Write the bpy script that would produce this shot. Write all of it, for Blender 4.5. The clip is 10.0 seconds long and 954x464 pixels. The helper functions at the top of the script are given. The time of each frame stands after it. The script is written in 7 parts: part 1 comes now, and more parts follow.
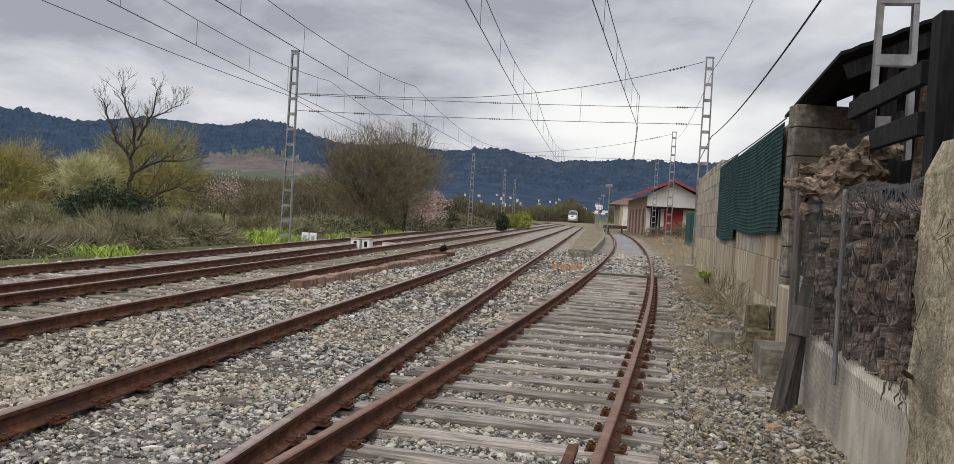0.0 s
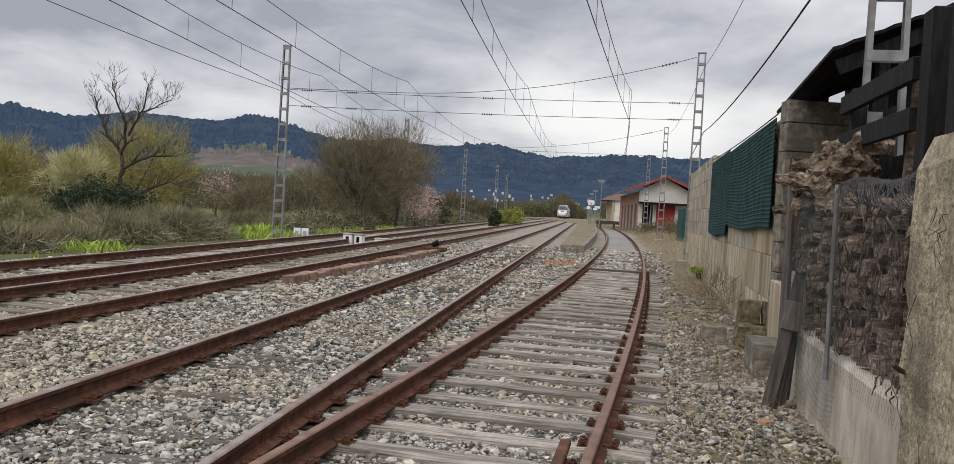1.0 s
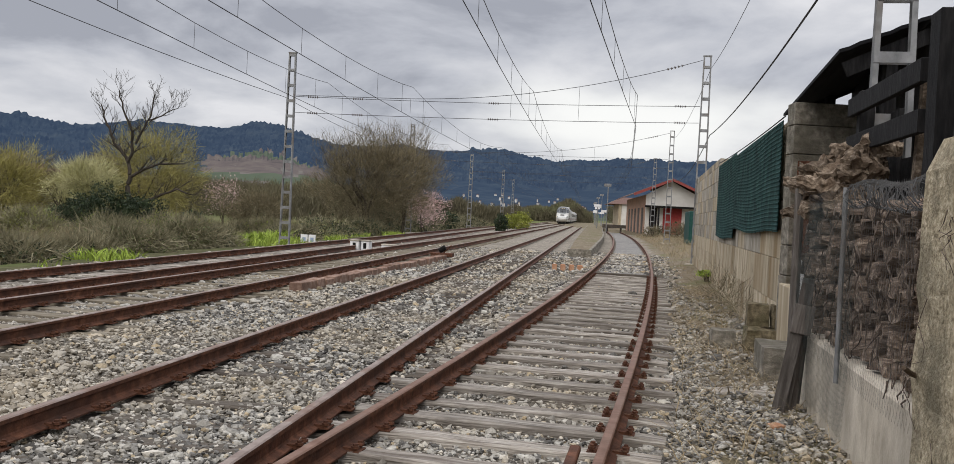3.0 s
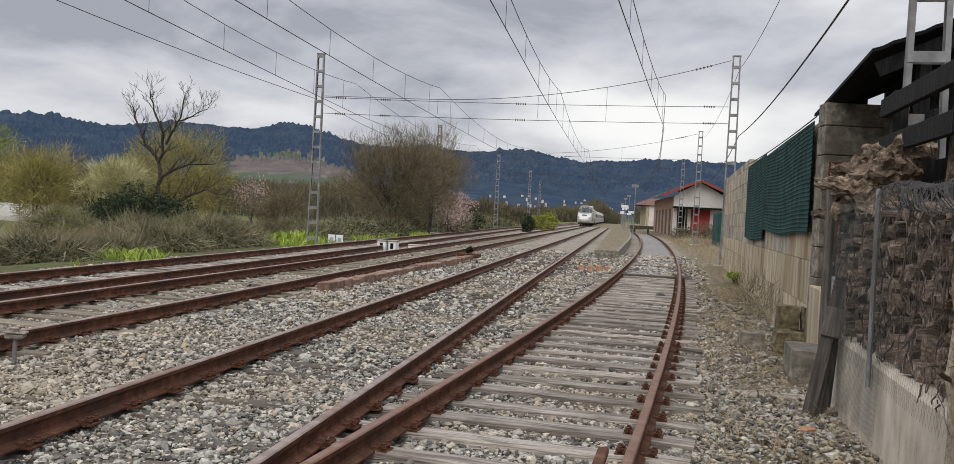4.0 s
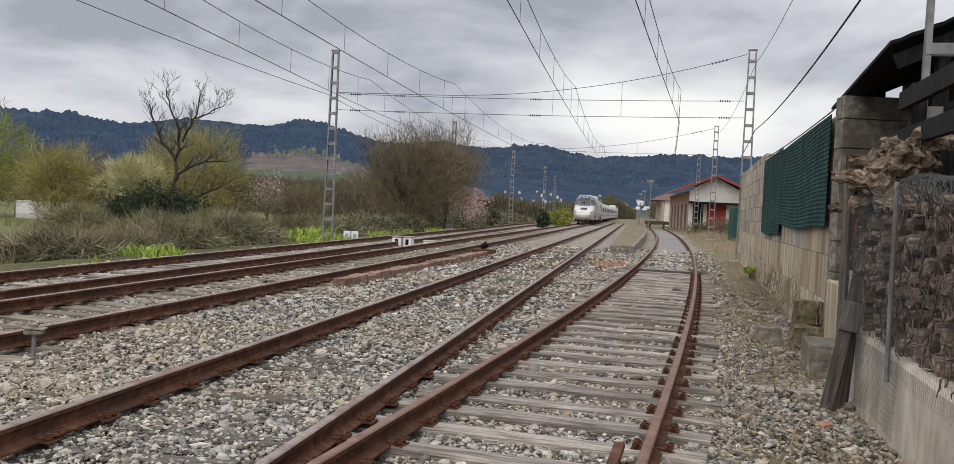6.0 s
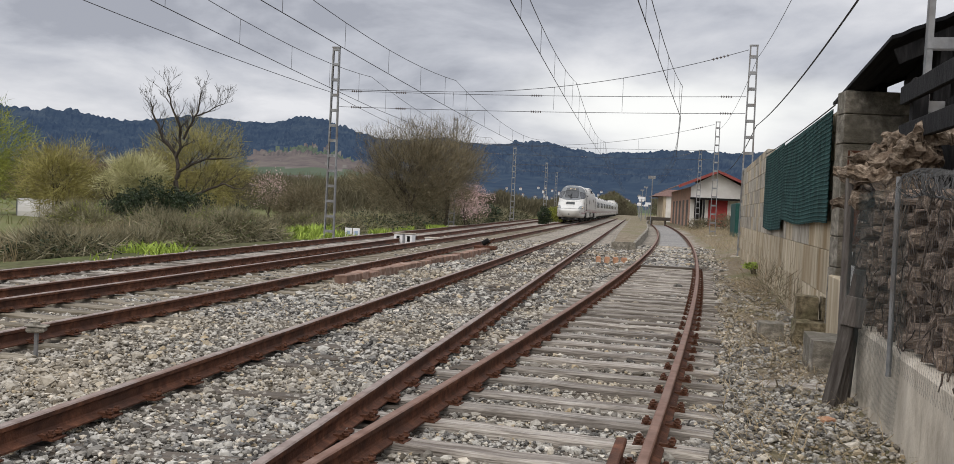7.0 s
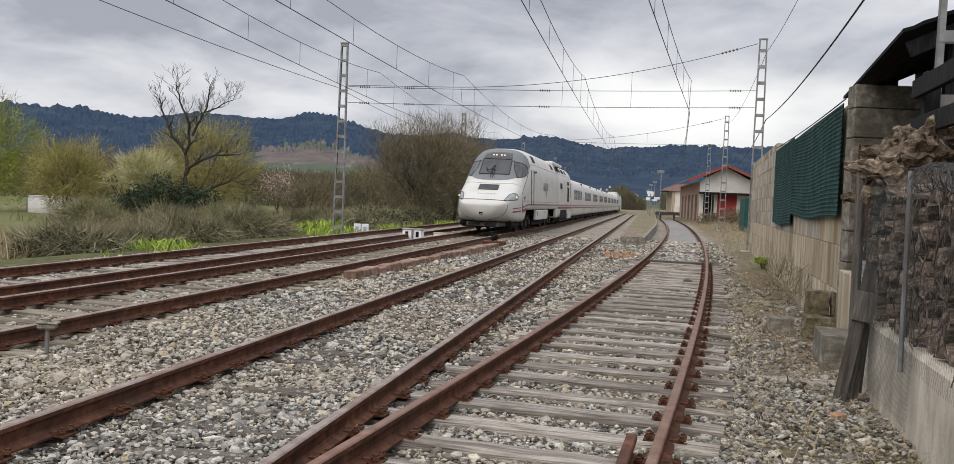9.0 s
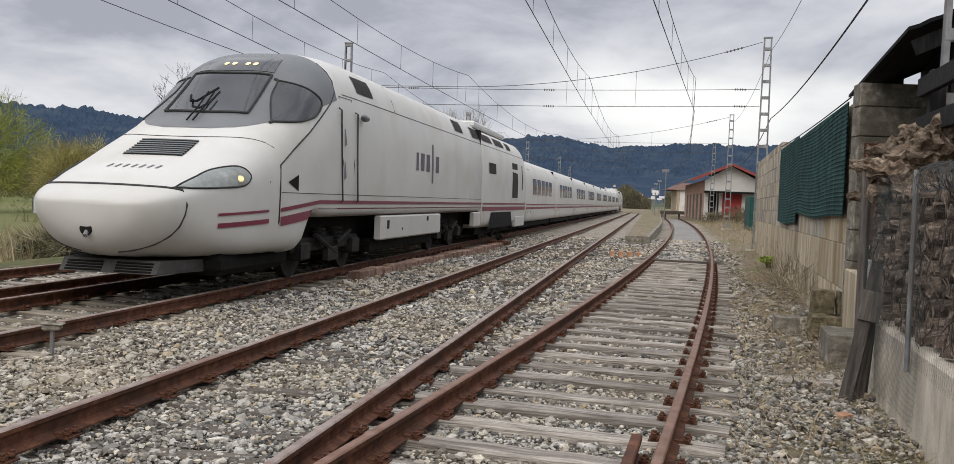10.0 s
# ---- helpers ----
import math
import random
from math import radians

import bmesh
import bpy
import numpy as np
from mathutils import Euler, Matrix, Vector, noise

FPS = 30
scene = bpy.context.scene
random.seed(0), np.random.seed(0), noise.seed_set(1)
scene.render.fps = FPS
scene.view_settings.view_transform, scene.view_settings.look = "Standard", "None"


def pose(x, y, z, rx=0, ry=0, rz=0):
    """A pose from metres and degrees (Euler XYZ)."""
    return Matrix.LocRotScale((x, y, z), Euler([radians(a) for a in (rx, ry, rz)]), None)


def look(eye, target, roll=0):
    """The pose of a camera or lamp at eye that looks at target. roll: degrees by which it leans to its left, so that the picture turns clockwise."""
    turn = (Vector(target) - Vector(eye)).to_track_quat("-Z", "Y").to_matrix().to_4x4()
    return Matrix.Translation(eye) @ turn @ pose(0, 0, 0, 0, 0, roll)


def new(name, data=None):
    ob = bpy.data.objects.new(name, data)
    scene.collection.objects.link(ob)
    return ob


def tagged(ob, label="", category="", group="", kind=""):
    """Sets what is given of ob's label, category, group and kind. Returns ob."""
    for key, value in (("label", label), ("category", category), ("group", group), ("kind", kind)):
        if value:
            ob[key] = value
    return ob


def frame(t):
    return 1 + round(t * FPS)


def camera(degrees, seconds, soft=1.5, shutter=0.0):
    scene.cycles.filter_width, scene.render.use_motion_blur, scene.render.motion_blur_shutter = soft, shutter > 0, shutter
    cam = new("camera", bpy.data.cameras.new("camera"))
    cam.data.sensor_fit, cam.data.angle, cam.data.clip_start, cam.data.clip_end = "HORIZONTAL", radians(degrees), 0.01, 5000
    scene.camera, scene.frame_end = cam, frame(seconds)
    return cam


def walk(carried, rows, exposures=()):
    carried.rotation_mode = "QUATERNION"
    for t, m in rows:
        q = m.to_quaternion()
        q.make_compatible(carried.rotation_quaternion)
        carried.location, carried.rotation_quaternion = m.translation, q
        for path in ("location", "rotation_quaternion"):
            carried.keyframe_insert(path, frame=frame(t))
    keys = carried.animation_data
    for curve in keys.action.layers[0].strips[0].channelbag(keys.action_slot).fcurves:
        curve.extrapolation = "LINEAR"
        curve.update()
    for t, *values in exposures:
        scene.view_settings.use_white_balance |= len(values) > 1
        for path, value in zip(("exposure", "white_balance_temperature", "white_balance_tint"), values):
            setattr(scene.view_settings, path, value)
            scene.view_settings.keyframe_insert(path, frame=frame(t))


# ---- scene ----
cam = camera(55.0, 10.0, soft=0.75)
EYE = Vector((0.0, 0.0, 1.63))
# seconds, yaw, pitch, roll, and the small sway of the hand
PATH = (
    (0.0, 0.000, -1.216, -3.390, 0.000, -0.000, 0.000),
    (0.5, -0.271, -1.423, -3.376, -0.003, 0.003, -0.016),
    (1.0, -0.483, -1.470, -3.424, -0.002, 0.011, -0.003),
    (1.5, -0.634, -1.259, -3.283, -0.004, 0.006, 0.004),
    (2.0, -0.639, -1.188, -3.126, -0.009, 0.004, -0.008),
    (2.5, -0.652, -1.166, -2.981, -0.005, 0.013, 0.004),
    (4.0, 1.585, -1.231, -3.067, -0.019, 0.024, 0.004),
    (4.5, 1.749, -1.239, -3.054, -0.015, 0.027, 0.006),
    (5.0, 2.166, -1.373, -3.056, -0.021, 0.025, 0.002),
    (5.5, 2.423, -1.475, -2.949, -0.020, 0.029, -0.001),
    (7.0, 2.609, -1.739, -2.663, -0.018, 0.031, -0.009),
    (7.5, 2.573, -1.894, -2.420, -0.021, 0.028, -0.003),
    (8.0, 2.565, -1.904, -2.279, -0.016, 0.028, -0.002),
    (8.5, 2.686, -1.986, -2.298, -0.020, 0.040, -0.002),
    (9.0, 3.136, -2.064, -2.479, -0.025, 0.043, -0.003),
    (9.5, 3.275, -2.082, -2.474, -0.025, 0.056, -0.004),
    (10.0, 3.426, -2.107, -2.315, -0.021, 0.057, 0.002),
)
walk(cam, [(t, pose(EYE.x + dx, EYE.y + dy, EYE.z + dz, 90 + p, r, yw)) for t, yw, p, r, dx, dy, dz in PATH], exposures=[(0.0, 0.0), (5.5, 0.03), (10.0, 0.09)])

# ---- world and sun ----
SUN_AZ = -160.0     # degrees from +y towards +x
SUN_EL = 44.0
ZENITH = 2.3       # brightness overhead against that near the horizon
world = bpy.data.worlds.new("overcast")
scene.world = world
world.use_nodes = True


def link(nt, a, b):
    nt.links.new(a, b)


def build_sky():
    nt = world.node_tree
    nt.nodes.clear()
    N = nt.nodes.new
    out, bg = N("ShaderNodeOutputWorld"), N("ShaderNodeBackground")
    tc = N("ShaderNodeTexCoord")
    sky = N("ShaderNodeTexSky")
    sky.sky_type, sky.sun_disc = "NISHITA", False
    sky.sun_elevation, sky.sun_rotation = radians(SUN_EL), radians(SUN_AZ)
    sep = N("ShaderNodeSeparateXYZ")
    link(nt, tc.outputs["Generated"], sep.inputs[0])
    # cloud layer: the direction spread on a flat ceiling
    zz = N("ShaderNodeMath"); zz.operation = "MAXIMUM"; zz.inputs[1].default_value = 0.0
    link(nt, sep.outputs["Z"], zz.inputs[0])
    za = N("ShaderNodeMath"); za.operation = "ADD"; za.inputs[1].default_value = 0.34
    link(nt, zz.outputs[0], za.inputs[0])
    flat = N("ShaderNodeCombineXYZ")
    for i, c in enumerate("XY"):
        dv = N("ShaderNodeMath"); dv.operation = "DIVIDE"
        link(nt, sep.outputs[c], dv.inputs[0]); link(nt, za.outputs[0], dv.inputs[1])
        link(nt, dv.outputs[0], flat.inputs[i])
    mp = N("ShaderNodeMapping"); mp.inputs["Location"].default_value = (3.9, 0.6, 0.4)
    mp.inputs["Scale"].default_value = (1.0, 1.15, 1)
    link(nt, flat.outputs[0], mp.inputs[0])
    n1 = N("ShaderNodeTexNoise"); n1.inputs["Scale"].default_value = 2.1; n1.inputs["Detail"].default_value = 9
    n1.inputs["Roughness"].default_value = 0.56; n1.inputs["Distortion"].default_value = 0.25
    link(nt, mp.outputs[0], n1.inputs["Vector"])
    ramp = N("ShaderNodeValToRGB")
    e = ramp.color_ramp.elements
    e[0].position, e[0].color = 0.37, (0.39, 0.405, 0.46, 1)
    e[1].position, e[1].color = 0.68, (0.81, 0.81, 0.84, 1)
    m = e.new(0.465); m.color = (0.535, 0.55, 0.605, 1)
    m = e.new(0.545); m.color = (0.64, 0.65, 0.695, 1)
    link(nt, n1.outputs["Fac"], ramp.inputs[0])
    # a thin bright place low in the clouds
    g = N("ShaderNodeVectorMath"); g.operation = "SUBTRACT"
    g.inputs[1].default_value = (0.175, 0.975, 0.105)
    link(nt, tc.outputs["Generated"], g.inputs[0])
    gs = N("ShaderNodeVectorMath"); gs.operation = "MULTIPLY"; gs.inputs[1].default_value = (6.0, 1.0, 20.0)
    link(nt, g.outputs[0], gs.inputs[0])
    gl = N("ShaderNodeVectorMath"); gl.operation = "LENGTH"
    link(nt, gs.outputs[0], gl.inputs[0])
    n2 = N("ShaderNodeTexNoise"); n2.inputs["Scale"].default_value = 2.6; n2.inputs["Detail"].default_value = 6
    link(nt, mp.outputs[0], n2.inputs["Vector"])
    na = N("ShaderNodeMath"); na.operation = "MULTIPLY_ADD"; na.inputs[1].default_value = 1.7; na.inputs[2].default_value = -0.85
    link(nt, n2.outputs["Fac"], na.inputs[0])
    ad = N("ShaderNodeMath"); ad.operation = "ADD"
    link(nt, gl.outputs["Value"], ad.inputs[0]); link(nt, na.outputs[0], ad.inputs[1])
    gr = N("ShaderNodeMapRange"); gr.interpolation_type = "SMOOTHSTEP"
    gr.inputs["From Min"].default_value, gr.inputs["From Max"].default_value = 1.45, 0.25
    link(nt, ad.outputs[0], gr.inputs["Value"])
    mix = N("ShaderNodeMix"); mix.data_type = "RGBA"
    mix.inputs["B"].default_value = (1.02, 1.02, 1.0, 1)
    link(nt, gr.outputs[0], mix.inputs["Factor"]); link(nt, ramp.outputs[0], mix.inputs["A"])
    # a little of the clear sky's colour behind
    sc = N("ShaderNodeVectorMath"); sc.operation = "SCALE"; sc.inputs["Scale"].default_value = 0.05
    link(nt, sky.outputs[0], sc.inputs[0])
    mm = N("ShaderNodeMix"); mm.data_type = "RGBA"; mm.inputs["Factor"].default_value = 0.92
    link(nt, sc.outputs[0], mm.inputs["A"]); link(nt, mix.outputs["Result"], mm.inputs["B"])
    link(nt, mm.outputs["Result"], bg.inputs["Color"])
    # an overcast sky is brightest overhead
    up = N("ShaderNodeMapRange"); up.interpolation_type = "SMOOTHSTEP"
    up.inputs["From Min"].default_value, up.inputs["From Max"].default_value = 0.22, 0.75
    up.inputs["To Min"].default_value, up.inputs["To Max"].default_value = 1.0, ZENITH
    link(nt, sep.outputs["Z"], up.inputs["Value"])
    link(nt, up.outputs[0], bg.inputs["Strength"])
    link(nt, bg.outputs[0], out.inputs[0])


build_sky()
sun_data = bpy.data.lights.new("sun", "SUN")
sun_data.energy, sun_data.angle, sun_data.color = 1.45, radians(60), (1.0, 0.92, 0.82)
sun = new("sun", sun_data)
_a, _e = radians(SUN_AZ), radians(SUN_EL)
_d = Vector((math.sin(_a) * math.cos(_e), math.cos(_a) * math.cos(_e), math.sin(_e)))
sun.matrix_world = look(_d * 60, (0, 0, 0))


# ---- materials ----
def mat(name, ramp, scale=6.0, rough=0.8, metal=0.0, bump=0.3, bump_scale=None, spots=None, spot_scale=1.2, per_object=0.0,
        stretch=(1, 1, 1), island=0.0, spec=None, detail=8.0):
    """A two-scale surface: fine grain through a colour ramp, large stains mixed over it, relief from the grain."""
    m = bpy.data.materials.new(name)
    m.use_nodes = True
    nt = m.node_tree
    N = nt.nodes.new
    b = nt.nodes["Principled BSDF"]
    tc, mp = N("ShaderNodeTexCoord"), N("ShaderNodeMapping")
    mp.inputs["Scale"].default_value = stretch
    link(nt, tc.outputs["Object"], mp.inputs[0])
    vec = mp.outputs[0]
    if per_object:
        oi, va = N("ShaderNodeObjectInfo"), N("ShaderNodeVectorMath")
        va.operation = "MULTIPLY_ADD"
        va.inputs[1].default_value = (37, 23, 51)
        link(nt, oi.outputs["Random"], va.inputs[0]); link(nt, mp.outputs[0], va.inputs[2])
        vec = va.outputs[0]
    n1 = N("ShaderNodeTexNoise")
    n1.inputs["Scale"].default_value, n1.inputs["Detail"].default_value, n1.inputs["Roughness"].default_value = scale, detail, 0.62
    link(nt, vec, n1.inputs["Vector"])
    cr = N("ShaderNodeValToRGB")
    els = cr.color_ramp.elements
    els[0].position, els[0].color = 0.30, (*ramp[0], 1)
    els[1].position, els[1].color = 0.70, (*ramp[-1], 1)
    for i, c in enumerate(ramp[1:-1]):
        k = els.new(0.30 + 0.40 * (i + 1) / (len(ramp) - 1))
        k.color = (*c, 1)
    link(nt, n1.outputs["Fac"], cr.inputs[0])
    col = cr.outputs[0]
    if spots:
        n2 = N("ShaderNodeTexNoise")
        n2.inputs["Scale"].default_value, n2.inputs["Detail"].default_value = spot_scale, 6
        link(nt, vec, n2.inputs["Vector"])
        r2 = N("ShaderNodeMapRange")
        r2.inputs["From Min"].default_value, r2.inputs["From Max"].default_value = 0.48, 0.68
        r2.inputs["To Max"].default_value = 0.85
        link(nt, n2.outputs["Fac"], r2.inputs["Value"])
        mx = N("ShaderNodeMix"); mx.data_type = "RGBA"
        link(nt, r2.outputs[0], mx.inputs["Factor"]); link(nt, col, mx.inputs["A"])
        mx.inputs["B"].default_value = (*spots, 1)
        col = mx.outputs["Result"]
    vary = island or per_object
    if vary:
        if island:
            ge = N("ShaderNodeNewGeometry"); rnd = ge.outputs["Random Per Island"]
        else:
            ge = N("ShaderNodeObjectInfo"); rnd = ge.outputs["Random"]
        mr = N("ShaderNodeMapRange")
        mr.inputs["To Min"].default_value, mr.inputs["To Max"].default_value = 1 - vary, 1 + vary
        link(nt, rnd, mr.inputs["Value"])
        hs = N("ShaderNodeHueSaturation")
        link(nt, mr.outputs[0], hs.inputs["Value"]); link(nt, col, hs.inputs["Color"])
        col = hs.outputs[0]
    link(nt, col, b.inputs["Base Color"])
    b.inputs["Roughness"].default_value, b.inputs["Metallic"].default_value = rough, metal
    b.inputs["Specular IOR Level"].default_value = spec if spec is not None else 0.5 if rough < 0.5 else 0.2
    if bump:
        n3 = N("ShaderNodeTexNoise")
        n3.inputs["Scale"].default_value, n3.inputs["Detail"].default_value = bump_scale or scale * 3, 6
        link(nt, vec, n3.inputs["Vector"])
        bp = N("ShaderNodeBump")
        bp.inputs["Strength"].default_value, bp.inputs["Distance"].default_value = bump, 0.02
        link(nt, n3.outputs["Fac"], bp.inputs["Height"]); link(nt, bp.outputs[0], b.inputs["Normal"])
    return m


def stone_material():
    """Broken stone: each piece of its own grey, blue-grey or buff, with grain and patches of ochre dust."""
    m = bpy.data.materials.new("ballast_stone")
    m.use_nodes = True
    nt = m.node_tree
    N = nt.nodes.new
    b = nt.nodes["Principled BSDF"]
    ge, tc = N("ShaderNodeNewGeometry"), N("ShaderNodeTexCoord")
    cr = N("ShaderNodeValToRGB")
    els = cr.color_ramp.elements
    els[0].position, els[0].color = 0.0, (0.05, 0.047, 0.043, 1)
    els[1].position, els[1].color = 1.0, (0.64, 0.60, 0.525, 1)
    for p, c in ((0.16, (0.135, 0.129, 0.119)), (0.38, (0.235, 0.225, 0.206)), (0.55, (0.34, 0.318, 0.275)), (0.70, (0.41, 0.395, 0.36)), (0.84, (0.47, 0.45, 0.40)), (0.90, (0.36, 0.285, 0.18))):
        els.new(p).color = (*c, 1)
    link(nt, ge.outputs["Random Per Island"], cr.inputs[0])
    grain = N("ShaderNodeTexNoise")
    grain.inputs["Scale"].default_value, grain.inputs["Detail"].default_value = 38, 6
    link(nt, tc.outputs["Object"], grain.inputs["Vector"])
    gm = N("ShaderNodeMapRange")
    gm.inputs["From Min"].default_value, gm.inputs["From Max"].default_value = 0.3, 0.7
    gm.inputs["To Min"].default_value, gm.inputs["To Max"].default_value = 0.68, 1.22
    link(nt, grain.outputs["Fac"], gm.inputs["Value"])
    hs = N("ShaderNodeHueSaturation")
    link(nt, gm.outputs[0], hs.inputs["Value"]); link(nt, cr.outputs[0], hs.inputs["Color"])
    dust = N("ShaderNodeTexNoise")
    dust.inputs["Scale"].default_value, dust.inputs["Detail"].default_value = 0.33, 5
    link(nt, tc.outputs["Object"], dust.inputs["Vector"])
    dm = N("ShaderNodeMapRange")
    dm.inputs["From Min"].default_value, dm.inputs["From Max"].default_value, dm.inputs["To Max"].default_value = 0.46, 0.66, 0.42
    link(nt, dust.outputs["Fac"], dm.inputs["Value"])
    mx = N("ShaderNodeMix"); mx.data_type = "RGBA"
    mx.inputs["B"].default_value = (0.40, 0.325, 0.215, 1)
    link(nt, dm.outputs[0], mx.inputs["Factor"]); link(nt, hs.outputs[0], mx.inputs["A"])
    link(nt, mx.outputs["Result"], b.inputs["Base Color"])
    b.inputs["Roughness"].default_value, b.inputs["Specular IOR Level"].default_value = 0.92, 0.2
    bp = N("ShaderNodeBump")
    bp.inputs["Strength"].default_value, bp.inputs["Distance"].default_value = 0.5, 0.01
    link(nt, grain.outputs["Fac"], bp.inputs["Height"]); link(nt, bp.outputs[0], b.inputs["Normal"])
    return m


def glow(m, color, strength):
    b = m.node_tree.nodes["Principled BSDF"]
    b.inputs["Emission Color"].default_value = (*color, 1)
    b.inputs["Emission Strength"].default_value = strength
    return m


M_STONE = stone_material()
# Bed colour is deepened to give the shade in the gaps between stones.
M_BALLAST = mat("shaded_ballast_bed", [(0.022, 0.019, 0.016), (0.10, 0.086, 0.07), (0.36, 0.315, 0.255)], scale=15, rough=0.95, bump=1.0, bump_scale=16, spots=(0.12, 0.10, 0.078), spot_scale=0.35)
M_FAR = mat("valley_ground", [(0.10, 0.095, 0.05), (0.13, 0.14, 0.06), (0.19, 0.16, 0.10)], scale=0.05, rough=0.95, bump=0.2, spots=(0.12, 0.16, 0.05), spot_scale=0.02, spec=0.05)
M_GRASS = mat("grass", [(0.13, 0.19, 0.03), (0.25, 0.33, 0.055), (0.36, 0.43, 0.09)], scale=3, rough=0.8, bump=0.2, island=0.35)
M_DRY = mat("dry_weed", [(0.16, 0.12, 0.07), (0.29, 0.23, 0.14), (0.40, 0.33, 0.22)], scale=3, rough=0.9, bump=0.0, island=0.35)
M_RAIL = mat("rusty_rail", [(0.045, 0.020, 0.012), (0.105, 0.044, 0.025), (0.19, 0.083, 0.046)], scale=9, rough=0.75, metal=0.15, bump=0.2, bump_scale=60, spots=(0.055, 0.030, 0.022), spot_scale=1.1)
M_RAILTOP = mat("worn_rail_head", [(0.17, 0.125, 0.105), (0.26, 0.205, 0.18), (0.34, 0.285, 0.25)], scale=7, rough=0.58, metal=0.2, bump=0.05, spots=(0.19, 0.115, 0.085), spot_scale=3)
M_RAILTOP_SIDING = mat("rusted_rail_head", [(0.13, 0.070, 0.047), (0.19, 0.11, 0.08), (0.26, 0.165, 0.125)], scale=7, rough=0.6, metal=0.25, bump=0.1, spots=(0.20, 0.13, 0.10), spot_scale=3)
M_SLEEPER = mat("weathered_sleeper", [(0.09, 0.078, 0.066), (0.30, 0.27, 0.235), (0.53, 0.495, 0.445)], scale=6, rough=0.9, bump=1.0, bump_scale=14, stretch=(0.35, 5, 5), per_object=0.22, spots=(0.11, 0.09, 0.075), spot_scale=0.8)
M_SLEEPER_DARK = mat("tarred_sleeper", [(0.055, 0.045, 0.038), (0.10, 0.085, 0.07), (0.15, 0.13, 0.11)], scale=5, rough=0.9, bump=0.7, bump_scale=14, stretch=(0.35, 5, 5), per_object=0.25)
M_SLEEPER_PALE = mat("dusty_sleeper", [(0.10, 0.083, 0.06), (0.19, 0.165, 0.125), (0.27, 0.24, 0.195)], scale=5, rough=0.9, bump=0.5, bump_scale=14, stretch=(0.35, 5, 5), per_object=0.2)
M_RUST = mat("rust", [(0.035, 0.016, 0.010), (0.085, 0.037, 0.022), (0.16, 0.070, 0.040)], scale=20, rough=0.85, bump=0.5)
M_STEEL = mat("galvanised_steel", [(0.16, 0.165, 0.17), (0.24, 0.245, 0.25), (0.32, 0.325, 0.33)], scale=5, rough=0.6, metal=0.35, bump=0.1, spots=(0.17, 0.15, 0.135), spot_scale=2)
M_WIRE = mat("wire", [(0.045, 0.045, 0.05), (0.07, 0.07, 0.075)], scale=5, rough=0.6, metal=0.4, bump=0)
M_PORC = mat("brown_insulator", [(0.08, 0.06, 0.055), (0.12, 0.10, 0.09)], scale=5, rough=0.3, bump=0)
M_CONC = mat("stained_concrete", [(0.25, 0.20, 0.13), (0.46, 0.39, 0.28), (0.64, 0.565, 0.43)], scale=5, rough=0.92, bump=0.5, bump_scale=40, spots=(0.27, 0.19, 0.10), spot_scale=1.9, stretch=(1, 1, 0.13), per_object=0.10)
M_CONC_GREY = mat("grey_concrete", [(0.20, 0.175, 0.135), (0.40, 0.36, 0.295), (0.56, 0.515, 0.435)], scale=5, rough=0.92, bump=0.5, bump_scale=40, spots=(0.18, 0.16, 0.125), spot_scale=1.7, stretch=(1, 1, 0.3), per_object=0.10)
M_PIER = mat("lichen_spotted_concrete", [(0.09, 0.082, 0.065), (0.22, 0.20, 0.165), (0.42, 0.385, 0.32)], scale=9, rough=0.95, bump=0.7, bump_scale=45, spots=(0.12, 0.11, 0.085), spot_scale=2.2)
M_RENDER_OLD = mat("old_rendered_pillar", [(0.16, 0.13, 0.085), (0.43, 0.365, 0.25), (0.64, 0.56, 0.42)], scale=24, rough=0.95, bump=1.0, bump_scale=45, spots=(0.17, 0.15, 0.105), spot_scale=2.6)
M_ROCK = mat("mossy_stone", [(0.05, 0.042, 0.027), (0.16, 0.133, 0.085), (0.31, 0.26, 0.17)], scale=12, rough=0.95, bump=1.0, bump_scale=26, spots=(0.075, 0.075, 0.035), spot_scale=3)
M_TIMBER_BLACK = mat("black_stained_timber", [(0.006, 0.006, 0.007), (0.014, 0.0135, 0.014), (0.03, 0.029, 0.029)], scale=5, rough=0.85, bump=0.5, stretch=(4, 4, 0.6), per_object=0.15, spec=0.2)
M_TIMBER_GREY = mat("weathered_board", [(0.06, 0.05, 0.045), (0.11, 0.098, 0.088), (0.18, 0.165, 0.15)], scale=6, rough=0.9, bump=0.6, stretch=(5, 5, 0.5), per_object=0.25)
M_LOG = mat("cut_log", [(0.045, 0.034, 0.025), (0.17, 0.13, 0.095), (0.44, 0.36, 0.275)], scale=14, rough=0.95, bump=1.0, per_object=0.3, spots=(0.12, 0.085, 0.06), spot_scale=4)
M_BRUSH = mat("stacked_brushwood", [(0.04, 0.031, 0.025), (0.12, 0.094, 0.075), (0.27, 0.22, 0.178)], scale=12, rough=0.95, bump=0.8, island=0.5)
M_SHED = mat("black_roof_sheet", [(0.008, 0.008, 0.009), (0.016, 0.016, 0.018)], scale=3, rough=0.9, bump=0.2, spec=0.2)
